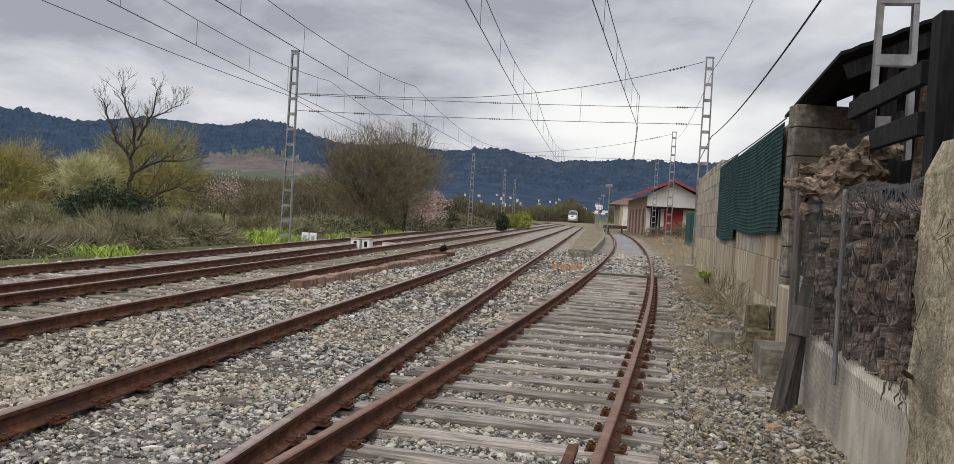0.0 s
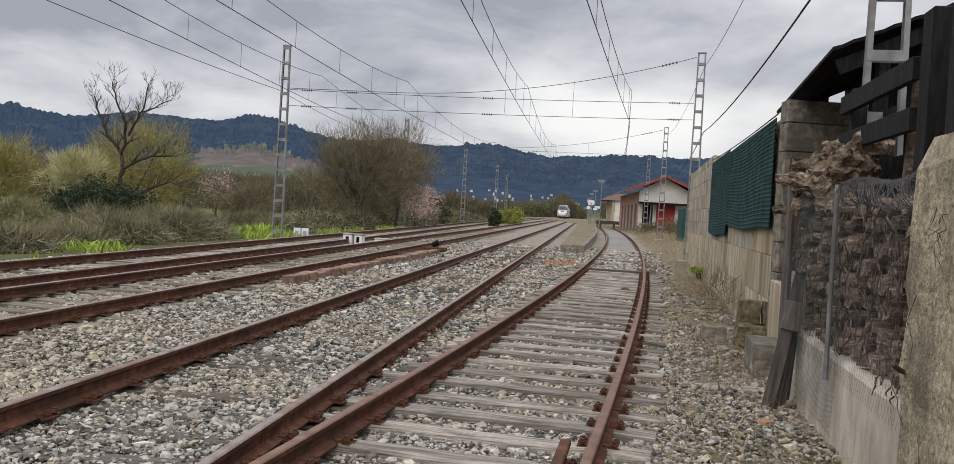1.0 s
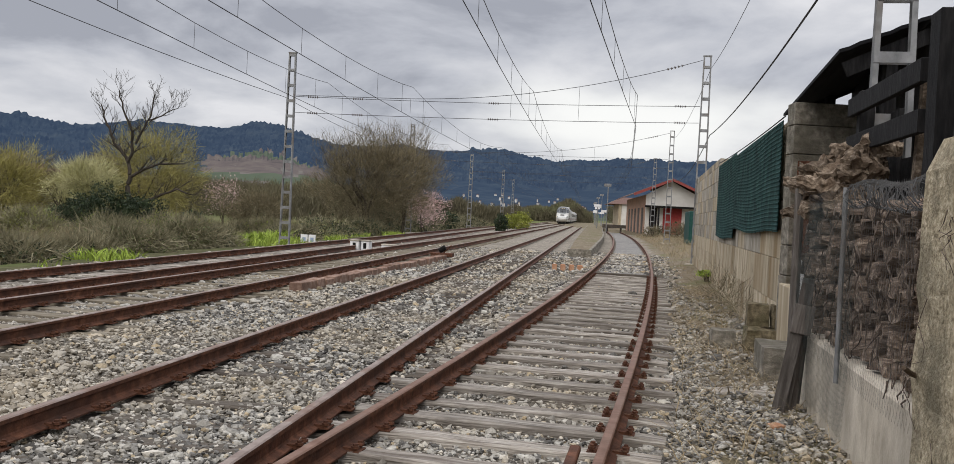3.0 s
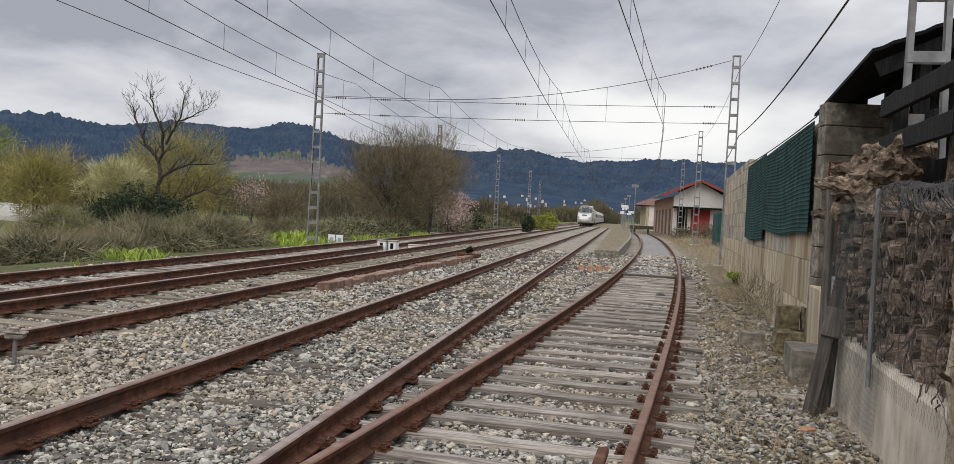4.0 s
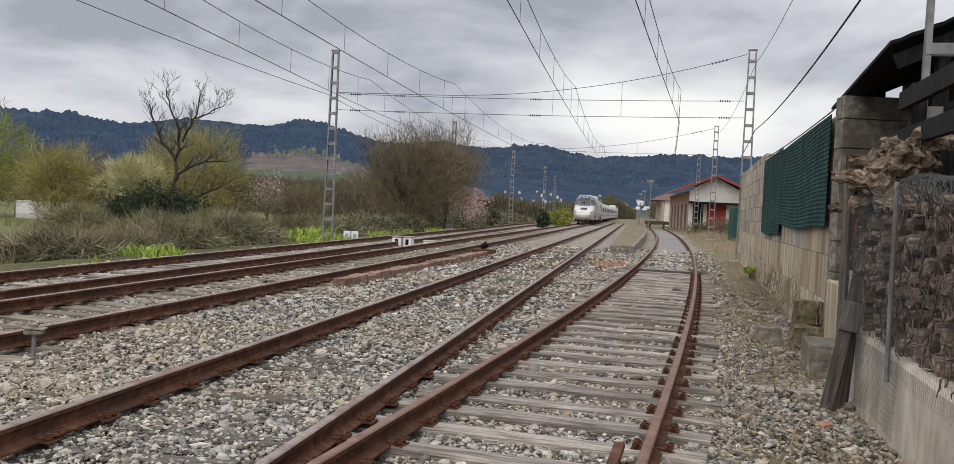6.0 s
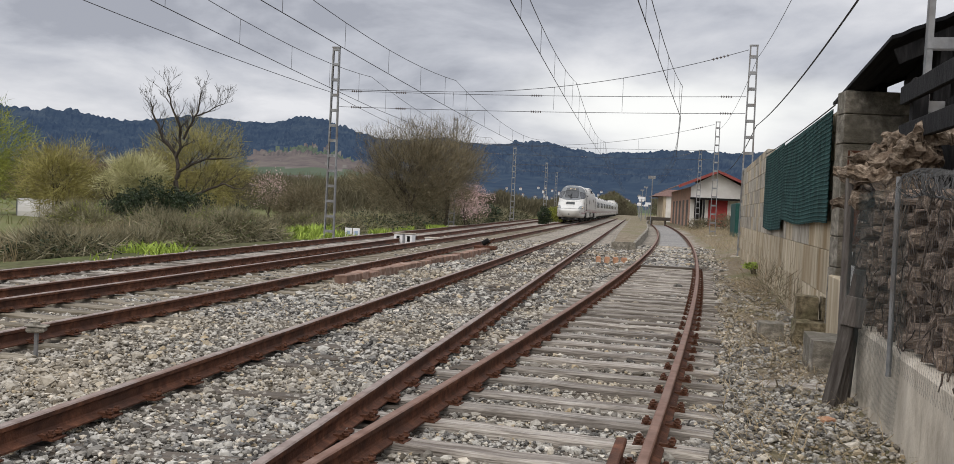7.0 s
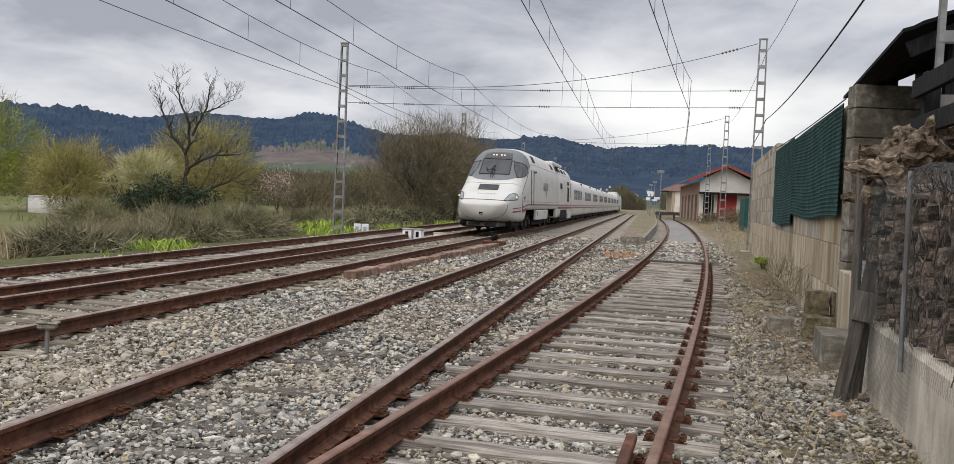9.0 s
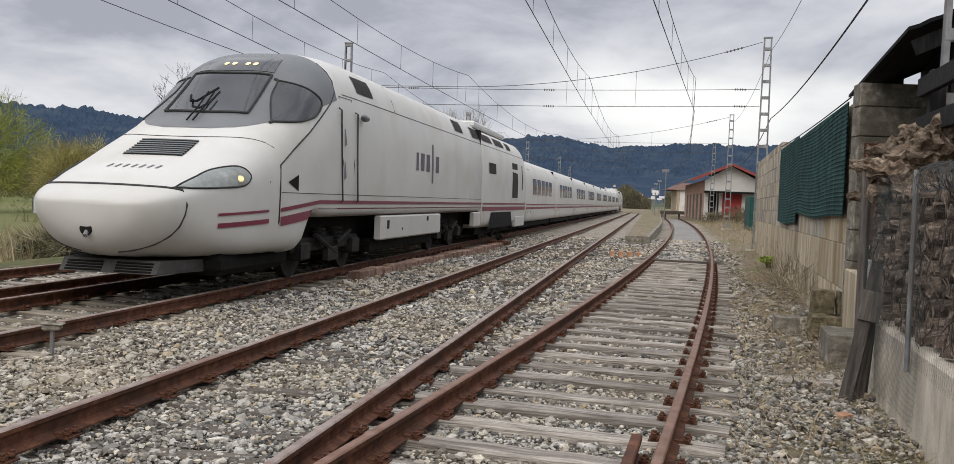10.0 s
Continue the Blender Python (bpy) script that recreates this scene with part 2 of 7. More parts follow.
M_MESH = mat("green_windbreak_mesh", [(0.007, 0.028, 0.028), (0.019, 0.062, 0.058), (0.042, 0.105, 0.095)], scale=3, spec=0.2, rough=0.9, bump=0.0, per_object=0.1)
M_NET = mat("green_wire_netting", [(0.03, 0.05, 0.048), (0.06, 0.085, 0.08)], scale=6, rough=0.6, metal=0.2, bump=0)
M_NETGREY = mat("grey_wire_netting", [(0.08, 0.08, 0.08), (0.14, 0.14, 0.14)], scale=6, rough=0.6, metal=0.3, bump=0)
M_TRAIN = mat("train_white_paint", [(0.52, 0.51, 0.475), (0.575, 0.565, 0.53)], scale=0.9, rough=0.42, bump=0.0, spots=(0.47, 0.45, 0.395), spot_scale=0.6, spec=0.4)
M_TRAIN_GREY = mat("train_grey_paint", [(0.13, 0.138, 0.142), (0.165, 0.173, 0.178)], scale=1.2, rough=0.5, bump=0.0)
M_TRAIN_ROOF = mat("train_roof", [(0.52, 0.52, 0.50), (0.60, 0.60, 0.58)], scale=1.0, rough=0.45, bump=0.0)
M_STRIPE = mat("maroon_stripe", [(0.16, 0.022, 0.045), (0.20, 0.032, 0.06)], scale=2, rough=0.4, bump=0)
M_GLASS = mat("dark_glass", [(0.010, 0.012, 0.013), (0.03, 0.033, 0.036)], scale=1, rough=0.10, bump=0)
M_LENS = mat("lamp_glass", [(0.15, 0.165, 0.155), (0.30, 0.32, 0.30)], scale=4, rough=0.1, bump=0)
M_BLACK = mat("black_underframe", [(0.006, 0.0055, 0.005), (0.014, 0.013, 0.012)], scale=5, rough=0.9, bump=0.3, spec=0.2)
M_BOGIE = mat("dusty_bogie", [(0.012, 0.011, 0.010), (0.038, 0.034, 0.03)], scale=8, rough=0.85, bump=0.4, spec=0.3)
M_SEAM = mat("dark_seam", [(0.03, 0.03, 0.03), (0.05, 0.05, 0.05)], scale=3, rough=0.7, bump=0)
M_LOGO = mat("grey_lettering", [(0.09, 0.085, 0.10), (0.12, 0.115, 0.13)], scale=3, rough=0.5, bump=0)
M_HEAD = glow(mat("lit_lamp", [(0.55, 0.42, 0.22), (0.65, 0.5, 0.28)], scale=2, rough=0.3, bump=0), (1.0, 0.72, 0.36), 0.55)
M_REDLAMP = glow(mat("red_sign_board", [(0.25, 0.03, 0.02), (0.3, 0.04, 0.03)], scale=2, rough=0.5, bump=0), (0.9, 0.1, 0.04), 0.2)
M_WALLWHITE = mat("white_render", [(0.60, 0.58, 0.54), (0.72, 0.70, 0.66)], scale=1.2, rough=0.9, bump=0.15, spots=(0.52, 0.49, 0.44), spot_scale=0.4)
M_BRICK = mat("pinkish_masonry", [(0.34, 0.19, 0.125), (0.44, 0.27, 0.19), (0.52, 0.36, 0.27)], scale=4, rough=0.9, bump=0.3, spots=(0.30, 0.22, 0.17), spot_scale=0.6)
M_RED = mat("red_door_paint", [(0.27, 0.035, 0.035), (0.36, 0.055, 0.05)], scale=3, rough=0.6, bump=0.1)
M_TILE = mat("roof_tile", [(0.085, 0.05, 0.045), (0.15, 0.09, 0.075), (0.22, 0.14, 0.115)], scale=6, rough=0.9, bump=0.6)
M_FASCIA = mat("red_fascia", [(0.20, 0.05, 0.045), (0.28, 0.075, 0.065)], scale=3, rough=0.7, bump=0.1)
M_GREENBOX = mat("green_container_paint", [(0.010, 0.052, 0.045), (0.02, 0.08, 0.068)], scale=2, rough=0.6, bump=0.1)
M_WHITE = mat("white_enamel", [(0.72, 0.72, 0.72), (0.80, 0.80, 0.80)], scale=3, rough=0.5, bump=0)
M_BLUE = mat("pale_blue_paint", [(0.30, 0.38, 0.52), (0.36, 0.45, 0.60)], scale=3, rough=0.5, bump=0)
M_BARK = mat("bark", [(0.03, 0.025, 0.02), (0.06, 0.05, 0.04), (0.11, 0.093, 0.075)], scale=9, rough=0.95, bump=0.6, stretch=(3, 3, 0.6))
M_TWIG = mat("twigs", [(0.085, 0.07, 0.042), (0.165, 0.138, 0.085), (0.28, 0.24, 0.155)], scale=2, rough=0.95, bump=0, island=0.3)
M_TWIG_GREEN = mat("budding_twigs", [(0.15, 0.13, 0.045), (0.28, 0.25, 0.085), (0.42, 0.37, 0.15)], scale=0.6, rough=0.9, bump=0, island=0.3)
M_LEAF_DARK = mat("evergreen_leaves", [(0.010, 0.018, 0.009), (0.026, 0.040, 0.018), (0.06, 0.078, 0.035)], scale=1.5, rough=0.6, bump=0, island=0.4)
M_LEAF = mat("spring_leaves", [(0.13, 0.17, 0.03), (0.20, 0.24, 0.05), (0.28, 0.31, 0.08)], scale=1.5, rough=0.7, bump=0, island=0.35)
M_BRAMBLE = mat("bramble_stems", [(0.09, 0.082, 0.046), (0.19, 0.172, 0.105), (0.36, 0.325, 0.22)], scale=1.5, rough=0.9, bump=0, island=0.4)
M_BLOSSOM = mat("pink_blossom", [(0.42, 0.28, 0.27), (0.55, 0.40, 0.38), (0.66, 0.53, 0.50)], scale=1.5, rough=0.8, bump=0, island=0.3)
M_BLOCKORANGE = mat("orange_block", [(0.36, 0.17, 0.09), (0.46, 0.26, 0.16), (0.52, 0.34, 0.23)], scale=8, rough=0.9, bump=0.3)
M_KERB = mat("red_brown_cable_cover", [(0.13, 0.075, 0.053), (0.22, 0.14, 0.105), (0.34, 0.25, 0.20)], scale=6, rough=0.9, bump=0.3, per_object=0.2)


# ---- mesh building ----
class Geo:
    """Collects vertices and faces of one mesh."""

    def __init__(self):
        self.v, self.f, self.m = [], [], []

    def add(self, vs, fs, mi=0):
        o = len(self.v)
        self.v.extend([tuple(p) for p in vs])
        self.f.extend([tuple(i + o for i in q) for q in fs])
        self.m.extend([mi] * len(fs))
        return self

    def box(self, lo, hi, m=None, mi=0, bev=0.0):
        x0, y0, z0 = lo
        x1, y1, z1 = hi
        if bev:
            b = bev
            vs, fs = [], []
            for z, i in ((z0, b), (z0 + b, 0), (z1 - b, 0), (z1, b)):
                vs += [(x0 + i + (b if not i else 0) * 0, y0 + i, z), (x1 - i, y0 + i, z), (x1 - i, y1 - i, z), (x0 + i, y1 - i, z)]
            for k in range(3):
                for j in range(4):
                    fs.append((k * 4 + j, k * 4 + (j + 1) % 4, k * 4 + 4 + (j + 1) % 4, k * 4 + 4 + j))
            fs += [(3, 2, 1, 0), (12, 13, 14, 15)]
        else:
            vs = [(x0, y0, z0), (x1, y0, z0), (x1, y1, z0), (x0, y1, z0), (x0, y0, z1), (x1, y0, z1), (x1, y1, z1), (x0, y1, z1)]
            fs = [(3, 2, 1, 0), (4, 5, 6, 7), (0, 1, 5, 4), (1, 2, 6, 5), (2, 3, 7, 6), (3, 0, 4, 7)]
        if m is not None:
            vs = [m @ Vector(p) for p in vs]
        return self.add(vs, fs, mi)

    def beam(self, p, q, w, h, mi=0, up=(0, 0, 1)):
        p, q = Vector(p), Vector(q)
        d = q - p
        n = d.normalized()
        s = n.cross(Vector(up))
        if s.length < 1e-4:
            s = n.cross(Vector((1, 0, 0)))
        s.normalize()
        u = s.cross(n)
        vs = [a + s * (i * w / 2) + u * (j * h / 2) for a in (p, q) for i, j in ((-1, -1), (1, -1), (1, 1), (-1, 1))]
        return self.add(vs, [(0, 1, 2, 3), (7, 6, 5, 4), (0, 4, 5, 1), (1, 5, 6, 2), (2, 6, 7, 3), (3, 7, 4, 0)], mi)

    def tube(self, pts, r, n=5, mi=0, caps=True):
        pts = [Vector(p) for p in pts]
        rs = r if isinstance(r, (list, tuple)) else [r] * len(pts)
        vs, fs = [], []
        for i, p in enumerate(pts):
            d = (pts[min(i + 1, len(pts) - 1)] - pts[max(i - 1, 0)]).normalized()
            a = d.cross(Vector((0, 0, 1)))
            if a.length < 0.05:
                a = d.cross(Vector((1, 0, 0)))
            a.normalize()
            b = d.cross(a)
            for k in range(n):
                t = 2 * math.pi * k / n
                vs.append(p + (a * math.cos(t) + b * math.sin(t)) * rs[i])
        for i in range(len(pts) - 1):
            for k in range(n):
                fs.append((i * n + k, i * n + (k + 1) % n, i * n + n + (k + 1) % n, i * n + n + k))
        if caps:
            fs += [tuple(range(n - 1, -1, -1)), tuple(range(len(vs) - n, len(vs)))]
        return self.add(vs, fs, mi)

    def sweep(self, path, profile, mi=None, closed=True):
        """profile: (side, up) pairs carried along a path; mi(k) gives the slot of each strip."""
        n = len(profile)
        vs, fs, ms = [], [], []
        path = [Vector(p) for p in path]
        for i, p in enumerate(path):
            d = path[min(i + 1, len(path) - 1)] - path[max(i - 1, 0)]
            s = Vector((d.y, -d.x, 0)).normalized()
            for a, u in profile:
                vs.append(p + s * a + Vector((0, 0, u)))
        for i in range(len(path) - 1):
            for k in range(n if closed else n - 1):
                fs.append((i * n + k, i * n + (k + 1) % n, i * n + n + (k + 1) % n, i * n + n + k))
                ms.append(mi(k) if mi else 0)
        if closed:
            fs += [tuple(range(n - 1, -1, -1)), tuple(range(len(vs) - n, len(vs)))]
            ms += [0, 0]
        o = len(self.v)
        self.v.extend([tuple(q) for q in vs])
        self.f.extend([tuple(j + o for j in q) for q in fs])
        self.m.extend(ms)
        return self

    def mesh(self, name, mats, smooth=False):
        me = bpy.data.meshes.new(name)
        me.from_pydata(self.v, [], self.f)
        for m in (mats if isinstance(mats, (list, tuple)) else [mats]):
            me.materials.append(m)
        if any(self.m):
            me.polygons.foreach_set("material_index", self.m)
        if smooth:
            me.polygons.foreach_set("use_smooth", [True] * len(self.f))
        me.update()
        return me


def part(name, geo, mats, parent=None, label="", smooth=False):
    me = geo if isinstance(geo, bpy.types.Mesh) else geo.mesh(name, mats, smooth)
    ob = new(name, me)
    if parent:
        ob.parent = parent
    return tagged(ob, label) if label else ob


def thing(name, label, category, group="", kind="", at=None):
    ob = new(name)
    if at is not None:
        ob.matrix_basis = at
    return tagged(ob, label, category, group, kind)


def merge_np(name, V, F, mats, smooth=False):
    """A mesh out of numpy triangles."""
    me = bpy.data.meshes.new(name)
    me.vertices.add(len(V))
    me.vertices.foreach_set("co", np.ascontiguousarray(V, dtype=np.float32).ravel())
    me.loops.add(F.size)
    me.loops.foreach_set("vertex_index", np.ascontiguousarray(F, dtype=np.int32).ravel())
    me.polygons.add(len(F))
    me.polygons.foreach_set("loop_start", np.arange(0, F.size, F.shape[1], dtype=np.int32))
    for m in (mats if isinstance(mats, (list, tuple)) else [mats]):
        me.materials.append(m)
    me.update(calc_edges=True)
    me.polygons.foreach_set("use_smooth", [smooth] * len(F))
    return me

# ---- the line of the railway ----
GAUGE = 1.735
RAIL_H = 0.16
SLOPE = 0.128           # the line runs x = s + SLOPE * y
SEC = math.sqrt(1 + SLOPE * SLOPE)


def siding_x(y):
    """Centre of the siding, which bends away from the second track and then runs beside it."""
    return np.polyval((0.03374, 0.26211, 1.12147, 2.42452, -1.39242), math.log1p(max(y, 0) / 10))


def centre_2(y):
    return -2.875 + SLOPE * y


def centre_3(y):
    return -7.02 + SLOPE * y


def centre_4(y):
    gap = min(0.50 + 0.0215 * max(y, 0), 2.6)
    return centre_3(y) - (GAUGE + gap) * SEC


def track_path(fn, y0, y1, step, off=0.0, z=0.0):
    out, y = [], y0
    while y <= y1 + 1e-6:
        d = (fn(y + 0.1) - fn(y - 0.1)) / 0.2
        k = math.sqrt(1 + d * d)
        out.append(Vector((fn(y) + off / k, y - off * d / k, z)))
        y += step
    return out


PROFILE = [(-0.07, 0), (0.07, 0), (0.07, 0.012), (0.02, 0.03), (0.012, 0.045), (0.012, 0.112), (0.035, 0.124), (0.035, 0.152),
           (0.026, 0.16), (-0.026, 0.16), (-0.035, 0.152), (-0.035, 0.124), (-0.012, 0.112), (-0.012, 0.045), (-0.02, 0.03), (-0.07, 0.012)]


def rail(parent, fn, y0, y1, off, head, step=2.0):
    g = Geo()
    g.sweep(track_path(fn, y0, y1, step, off), PROFILE, mi=lambda k: 1 if k in (7, 8, 9) else 0)
    return part("rail", g, [M_RAIL, head], parent)


def sleeper_mesh(name, material, length=2.6, width=0.20, height=0.14, seed=0):
    rnd = random.Random(seed)
    g = Geo()
    n = 9
    vs, fs = [], []
    for i in range(n):
        x = -length / 2 + length * i / (n - 1)
        e = rnd.uniform(-0.008, 0.008)
        t = rnd.uniform(-0.010, 0.006)
        w = width / 2 * (0.93 if i in (0, n - 1) else 1)
        b = 0.018
        vs += [(x, -w + e, -height), (x, w + e, -height), (x, w + e, t - b), (x, w - b + e, t), (x, e + rnd.uniform(-0.03, 0.03), t - 0.006), (x, -w + b + e, t), (x, -w + e, t - b)]
    for i in range(n - 1):
        for k in range(7):
            fs.append((i * 7 + k, i * 7 + (k + 1) % 7, i * 7 + 7 + (k + 1) % 7, i * 7 + 7 + k))
    fs += [tuple(range(6, -1, -1)), tuple(range((n - 1) * 7, n * 7))]
    g.add(vs, [tuple(reversed(f)) for f in fs])
    return g.mesh(name, material)


def fastening_mesh():
    """Chair plate with two bolts and clips beside the rail's foot."""
    g = Geo()
    g.box((-0.15, -0.07, 0.0), (0.15, 0.07, 0.012))
    for s in (-1, 1):
        for y in (-0.045, 0.045):
            g.tube([(s * 0.115, y, 0.012), (s * 0.115, y, 0.062)], 0.017, 6)
            g.tube([(s * 0.115, y, 0.03), (s * 0.115, y, 0.047)], 0.030, 6)
        g.box((s * 0.06 - 0.03, -0.06, 0.012), (s * 0.06 + 0.05, 0.06, 0.034))
    return g.mesh("fastening", M_RUST)


def build_track(name, label, fn, y0, y1, head, sleepers, pitch, y_sleepers, lift=0.0, z_sl=0.0, jitter=0.03, fast_to=26, plate=None):
    tr = thing(name, label, "railway track", "parallel railway tracks", "structure")
    for s in (-1, 1):
        rail(tr, fn, y0, y1, s * GAUGE / 2, head)
    rnd = random.Random(name)
    y, i = y_sleepers[0], 0
    while y < y_sleepers[1] and i < 290:
        d = (fn(y + 0.1) - fn(y - 0.1)) / 0.2
        ang = math.degrees(-math.atan(d)) + rnd.uniform(-1.5, 1.5)
        o = part("sleeper", rnd.choice(sleepers), None, tr)
        o.matrix_basis = pose(fn(y) + rnd.uniform(-jitter, jitter), y, z_sl + rnd.uniform(-0.018, 0.004), rnd.uniform(-1, 1), rnd.uniform(-0.5, 0.5), ang) @ Matrix.Diagonal((rnd.uniform(0.93, 1.06), rnd.uniform(0.8, 1.1), 1, 1))
        if y < fast_to and plate:
            for s in (-1, 1):
                k = math.sqrt(1 + d * d)
                f = part("fastening", plate, None, tr)
                f.matrix_basis = pose(fn(y) + s * GAUGE / 2 / k, y - s * GAUGE / 2 * d / k, 0.0, 0, 0, ang)
        y += pitch * rnd.uniform(0.93, 1.07)
        i += 1
    return tr


def build_tracks():
    plate = fastening_mesh()
    grey = [sleeper_mesh("grey_sleeper", M_SLEEPER, seed=k) for k in range(4)]
    dark = [sleeper_mesh("dark_sleeper", M_SLEEPER_DARK, seed=10 + k) for k in range(3)]
    pale = [sleeper_mesh("pale_sleeper", M_SLEEPER_PALE, seed=20 + k) for k in range(3)]
    build_track("siding_track", "rusty siding track on weathered grey timber sleepers", siding_x, 1.6, 118, M_RAILTOP_SIDING, grey, 0.62, (4.2, 27), z_sl=0.012, plate=plate, fast_to=27)
    build_track("second_track", "railway track with worn rails and buried sleepers", centre_2, -24.0, 420, M_RAILTOP, dark, 0.62, (-24.0, 40), z_sl=-0.025, plate=plate, fast_to=22)
    build_track("main_track", "main line track with polished rails and pale sleepers", centre_3, -12, 420, M_RAILTOP, pale, 0.62, (3, 75), z_sl=-0.01, plate=plate, fast_to=30)
    build_track("loop_track", "rusty loop track on pale grey sleepers", centre_4, -12, 420, M_RAILTOP, grey, 0.62, (5, 75), z_sl=-0.005, plate=plate, fast_to=30)


# ---- ground ----
def right_edge(y):
    return siding_x(min(y, 110)) + 1.5


def ground_z(x, y):
    s = x - SLOPE * y
    bed = -0.07
    # ditch and verge beyond the outer track
    if s < -13.2:
        k = min((-13.2 - s) / 3, 1)
        bed += -0.35 * k
        bed += 0.10 * math.sin(x * 0.7 + y * 0.31) * k
    if s < -70:
        bed -= min((-70 - s) * 0.02, 6)
    r = x - right_edge(y)
    if r > 0 and y > 14:
        bed += 0.28 * min(r / 2.2, 1) * min((y - 14) / 12, 1)
    return bed


def build_ground():
    def axis(lo, hi, dense_lo, dense_hi, step, grow):
        a = list(np.arange(dense_lo, dense_hi, step))
        x, st = dense_hi, step
        while x < hi:
            a.append(x); st *= grow; x += st
        a.append(hi)
        x, st, b = dense_lo, step, []
        while x > lo:
            st *= grow; x -= st; b.append(max(x, lo))
        return sorted(set(b + a))
    xs = axis(-2600, 2600, -26, 22, 0.5, 1.25)
    ys = axis(-2400, 3600, -4, 60, 0.5, 1.22)
    g = Geo()
    V, F, Mi = [], [], []
    for y in ys:
        for x in xs:
            n = noise.noise(Vector((x * 0.9, y * 0.9, 0))) * 0.025 + noise.noise(Vector((x * 0.25, y * 0.25, 3))) * 0.02
            V.append((x, y, ground_z(x, y) + n))
    nx = len(xs)
    for j in range(len(ys) - 1):
        for i in range(nx - 1):
            F.append((j * nx + i, j * nx + i + 1, j * nx + nx + i + 1, j * nx + nx + i))
            cx, cy = (xs[i] + xs[i + 1]) / 2, (ys[j] + ys[j + 1]) / 2
            s = cx - SLOPE * cy
            m = 0
            if s < -13.6 or cy > 400 or cy < -60 or cx > 80:
                m = 2
            elif cx > right_edge(cy) - 0.1:
                m = 1
            elif cx < centre_4(cy) - 2.3:
                m = 4
            if m == 0 and cy > 43:
                m = 3
            Mi.append(m)
    g.v, g.f, g.m = V, F, Mi
    part("ground", g, [M_BALLAST, M_DIRT, M_FAR, M_BALLAST_FAR, M_VERGE], smooth=True)
    tagged(bpy.data.objects["ground"], "grey stone ballast bed running into dry verge and valley", "ground", kind="structure")


M_BALLAST_FAR = mat("ballast_beyond", [(0.09, 0.08, 0.066), (0.24, 0.213, 0.175), (0.44, 0.39, 0.32)], scale=7, rough=0.95, bump=1.0, bump_scale=9, spots=(0.17, 0.15, 0.118), spot_scale=0.3, spec=0.2)
M_VERGE = mat("weedy_verge", [(0.045, 0.045, 0.022), (0.085, 0.082, 0.04), (0.15, 0.135, 0.08)], scale=4, rough=0.95, bump=0.9, bump_scale=18, spots=(0.08, 0.10, 0.03), spot_scale=0.5, spec=0.1)
M_DIRT = mat("verge_soil", [(0.11, 0.085, 0.06), (0.19, 0.155, 0.11), (0.29, 0.25, 0.185)], scale=5, rough=0.95, bump=0.9, bump_scale=18, spots=(0.12, 0.125, 0.05), spot_scale=0.5, spec=0.1)


def rock_shapes(count, rs):
    """Angular broken stones: twenty-faced bodies pushed out of shape."""
    t = (1 + 5 ** 0.5) / 2
    ico = np.array([(-1, t, 0), (1, t, 0), (-1, -t, 0), (1, -t, 0), (0, -1, t), (0, 1, t), (0, -1, -t), (0, 1, -t), (t, 0, -1), (t, 0, 1), (-t, 0, -1), (-t, 0, 1)]) / math.sqrt(1 + t * t)
    faces = np.array([(0, 11, 5), (0, 5, 1), (0, 1, 7), (0, 7, 10), (0, 10, 11), (1, 5, 9), (5, 11, 4), (11, 10, 2), (10, 7, 6), (7, 1, 8),
                      (3, 9, 4), (3, 4, 2), (3, 2, 6), (3, 6, 8), (3, 8, 9), (4, 9, 5), (2, 4, 11), (6, 2, 10), (8, 6, 7), (9, 8, 1)])
    return ico[None] * rs.uniform(0.50, 1.30, (count, 12, 1)), faces


def scatter_stones(name, label, pts, sizes, material, seed, z=-0.055):
    rs = np.random.RandomState(seed)
    n = len(pts)
    S, faces = rock_shapes(n, rs)
    S = S * (sizes[:, None] * np.stack([rs.uniform(0.75, 1.35, n), rs.uniform(0.75, 1.2, n), rs.uniform(0.5, 0.85, n)], 1))[:, None, :]
    a = rs.uniform(0, 2 * np.pi, n)
    b = rs.uniform(-0.5, 0.5, n)
    cb, sb = np.cos(b)[:, None], np.sin(b)[:, None]
    X, Y, Z = S[..., 0], S[..., 1], S[..., 2]
    Y, Z = Y * cb - Z * sb, Y * sb + Z * cb
    ca, sa = np.cos(a)[:, None], np.sin(a)[:, None]
    X, Y = X * ca - Y * sa, X * sa + Y * ca
    V = np.stack([X + pts[:, 0:1], Y + pts[:, 1:2], Z + pts[:, 2:3]], 2).reshape(-1, 3)
    F = (faces[None] + 12 * np.arange(n)[:, None, None]).reshape(-1, 3)
    ob = new(name, merge_np(name, V, F, material))
    return tagged(ob, label, "gravel", kind="stuff")


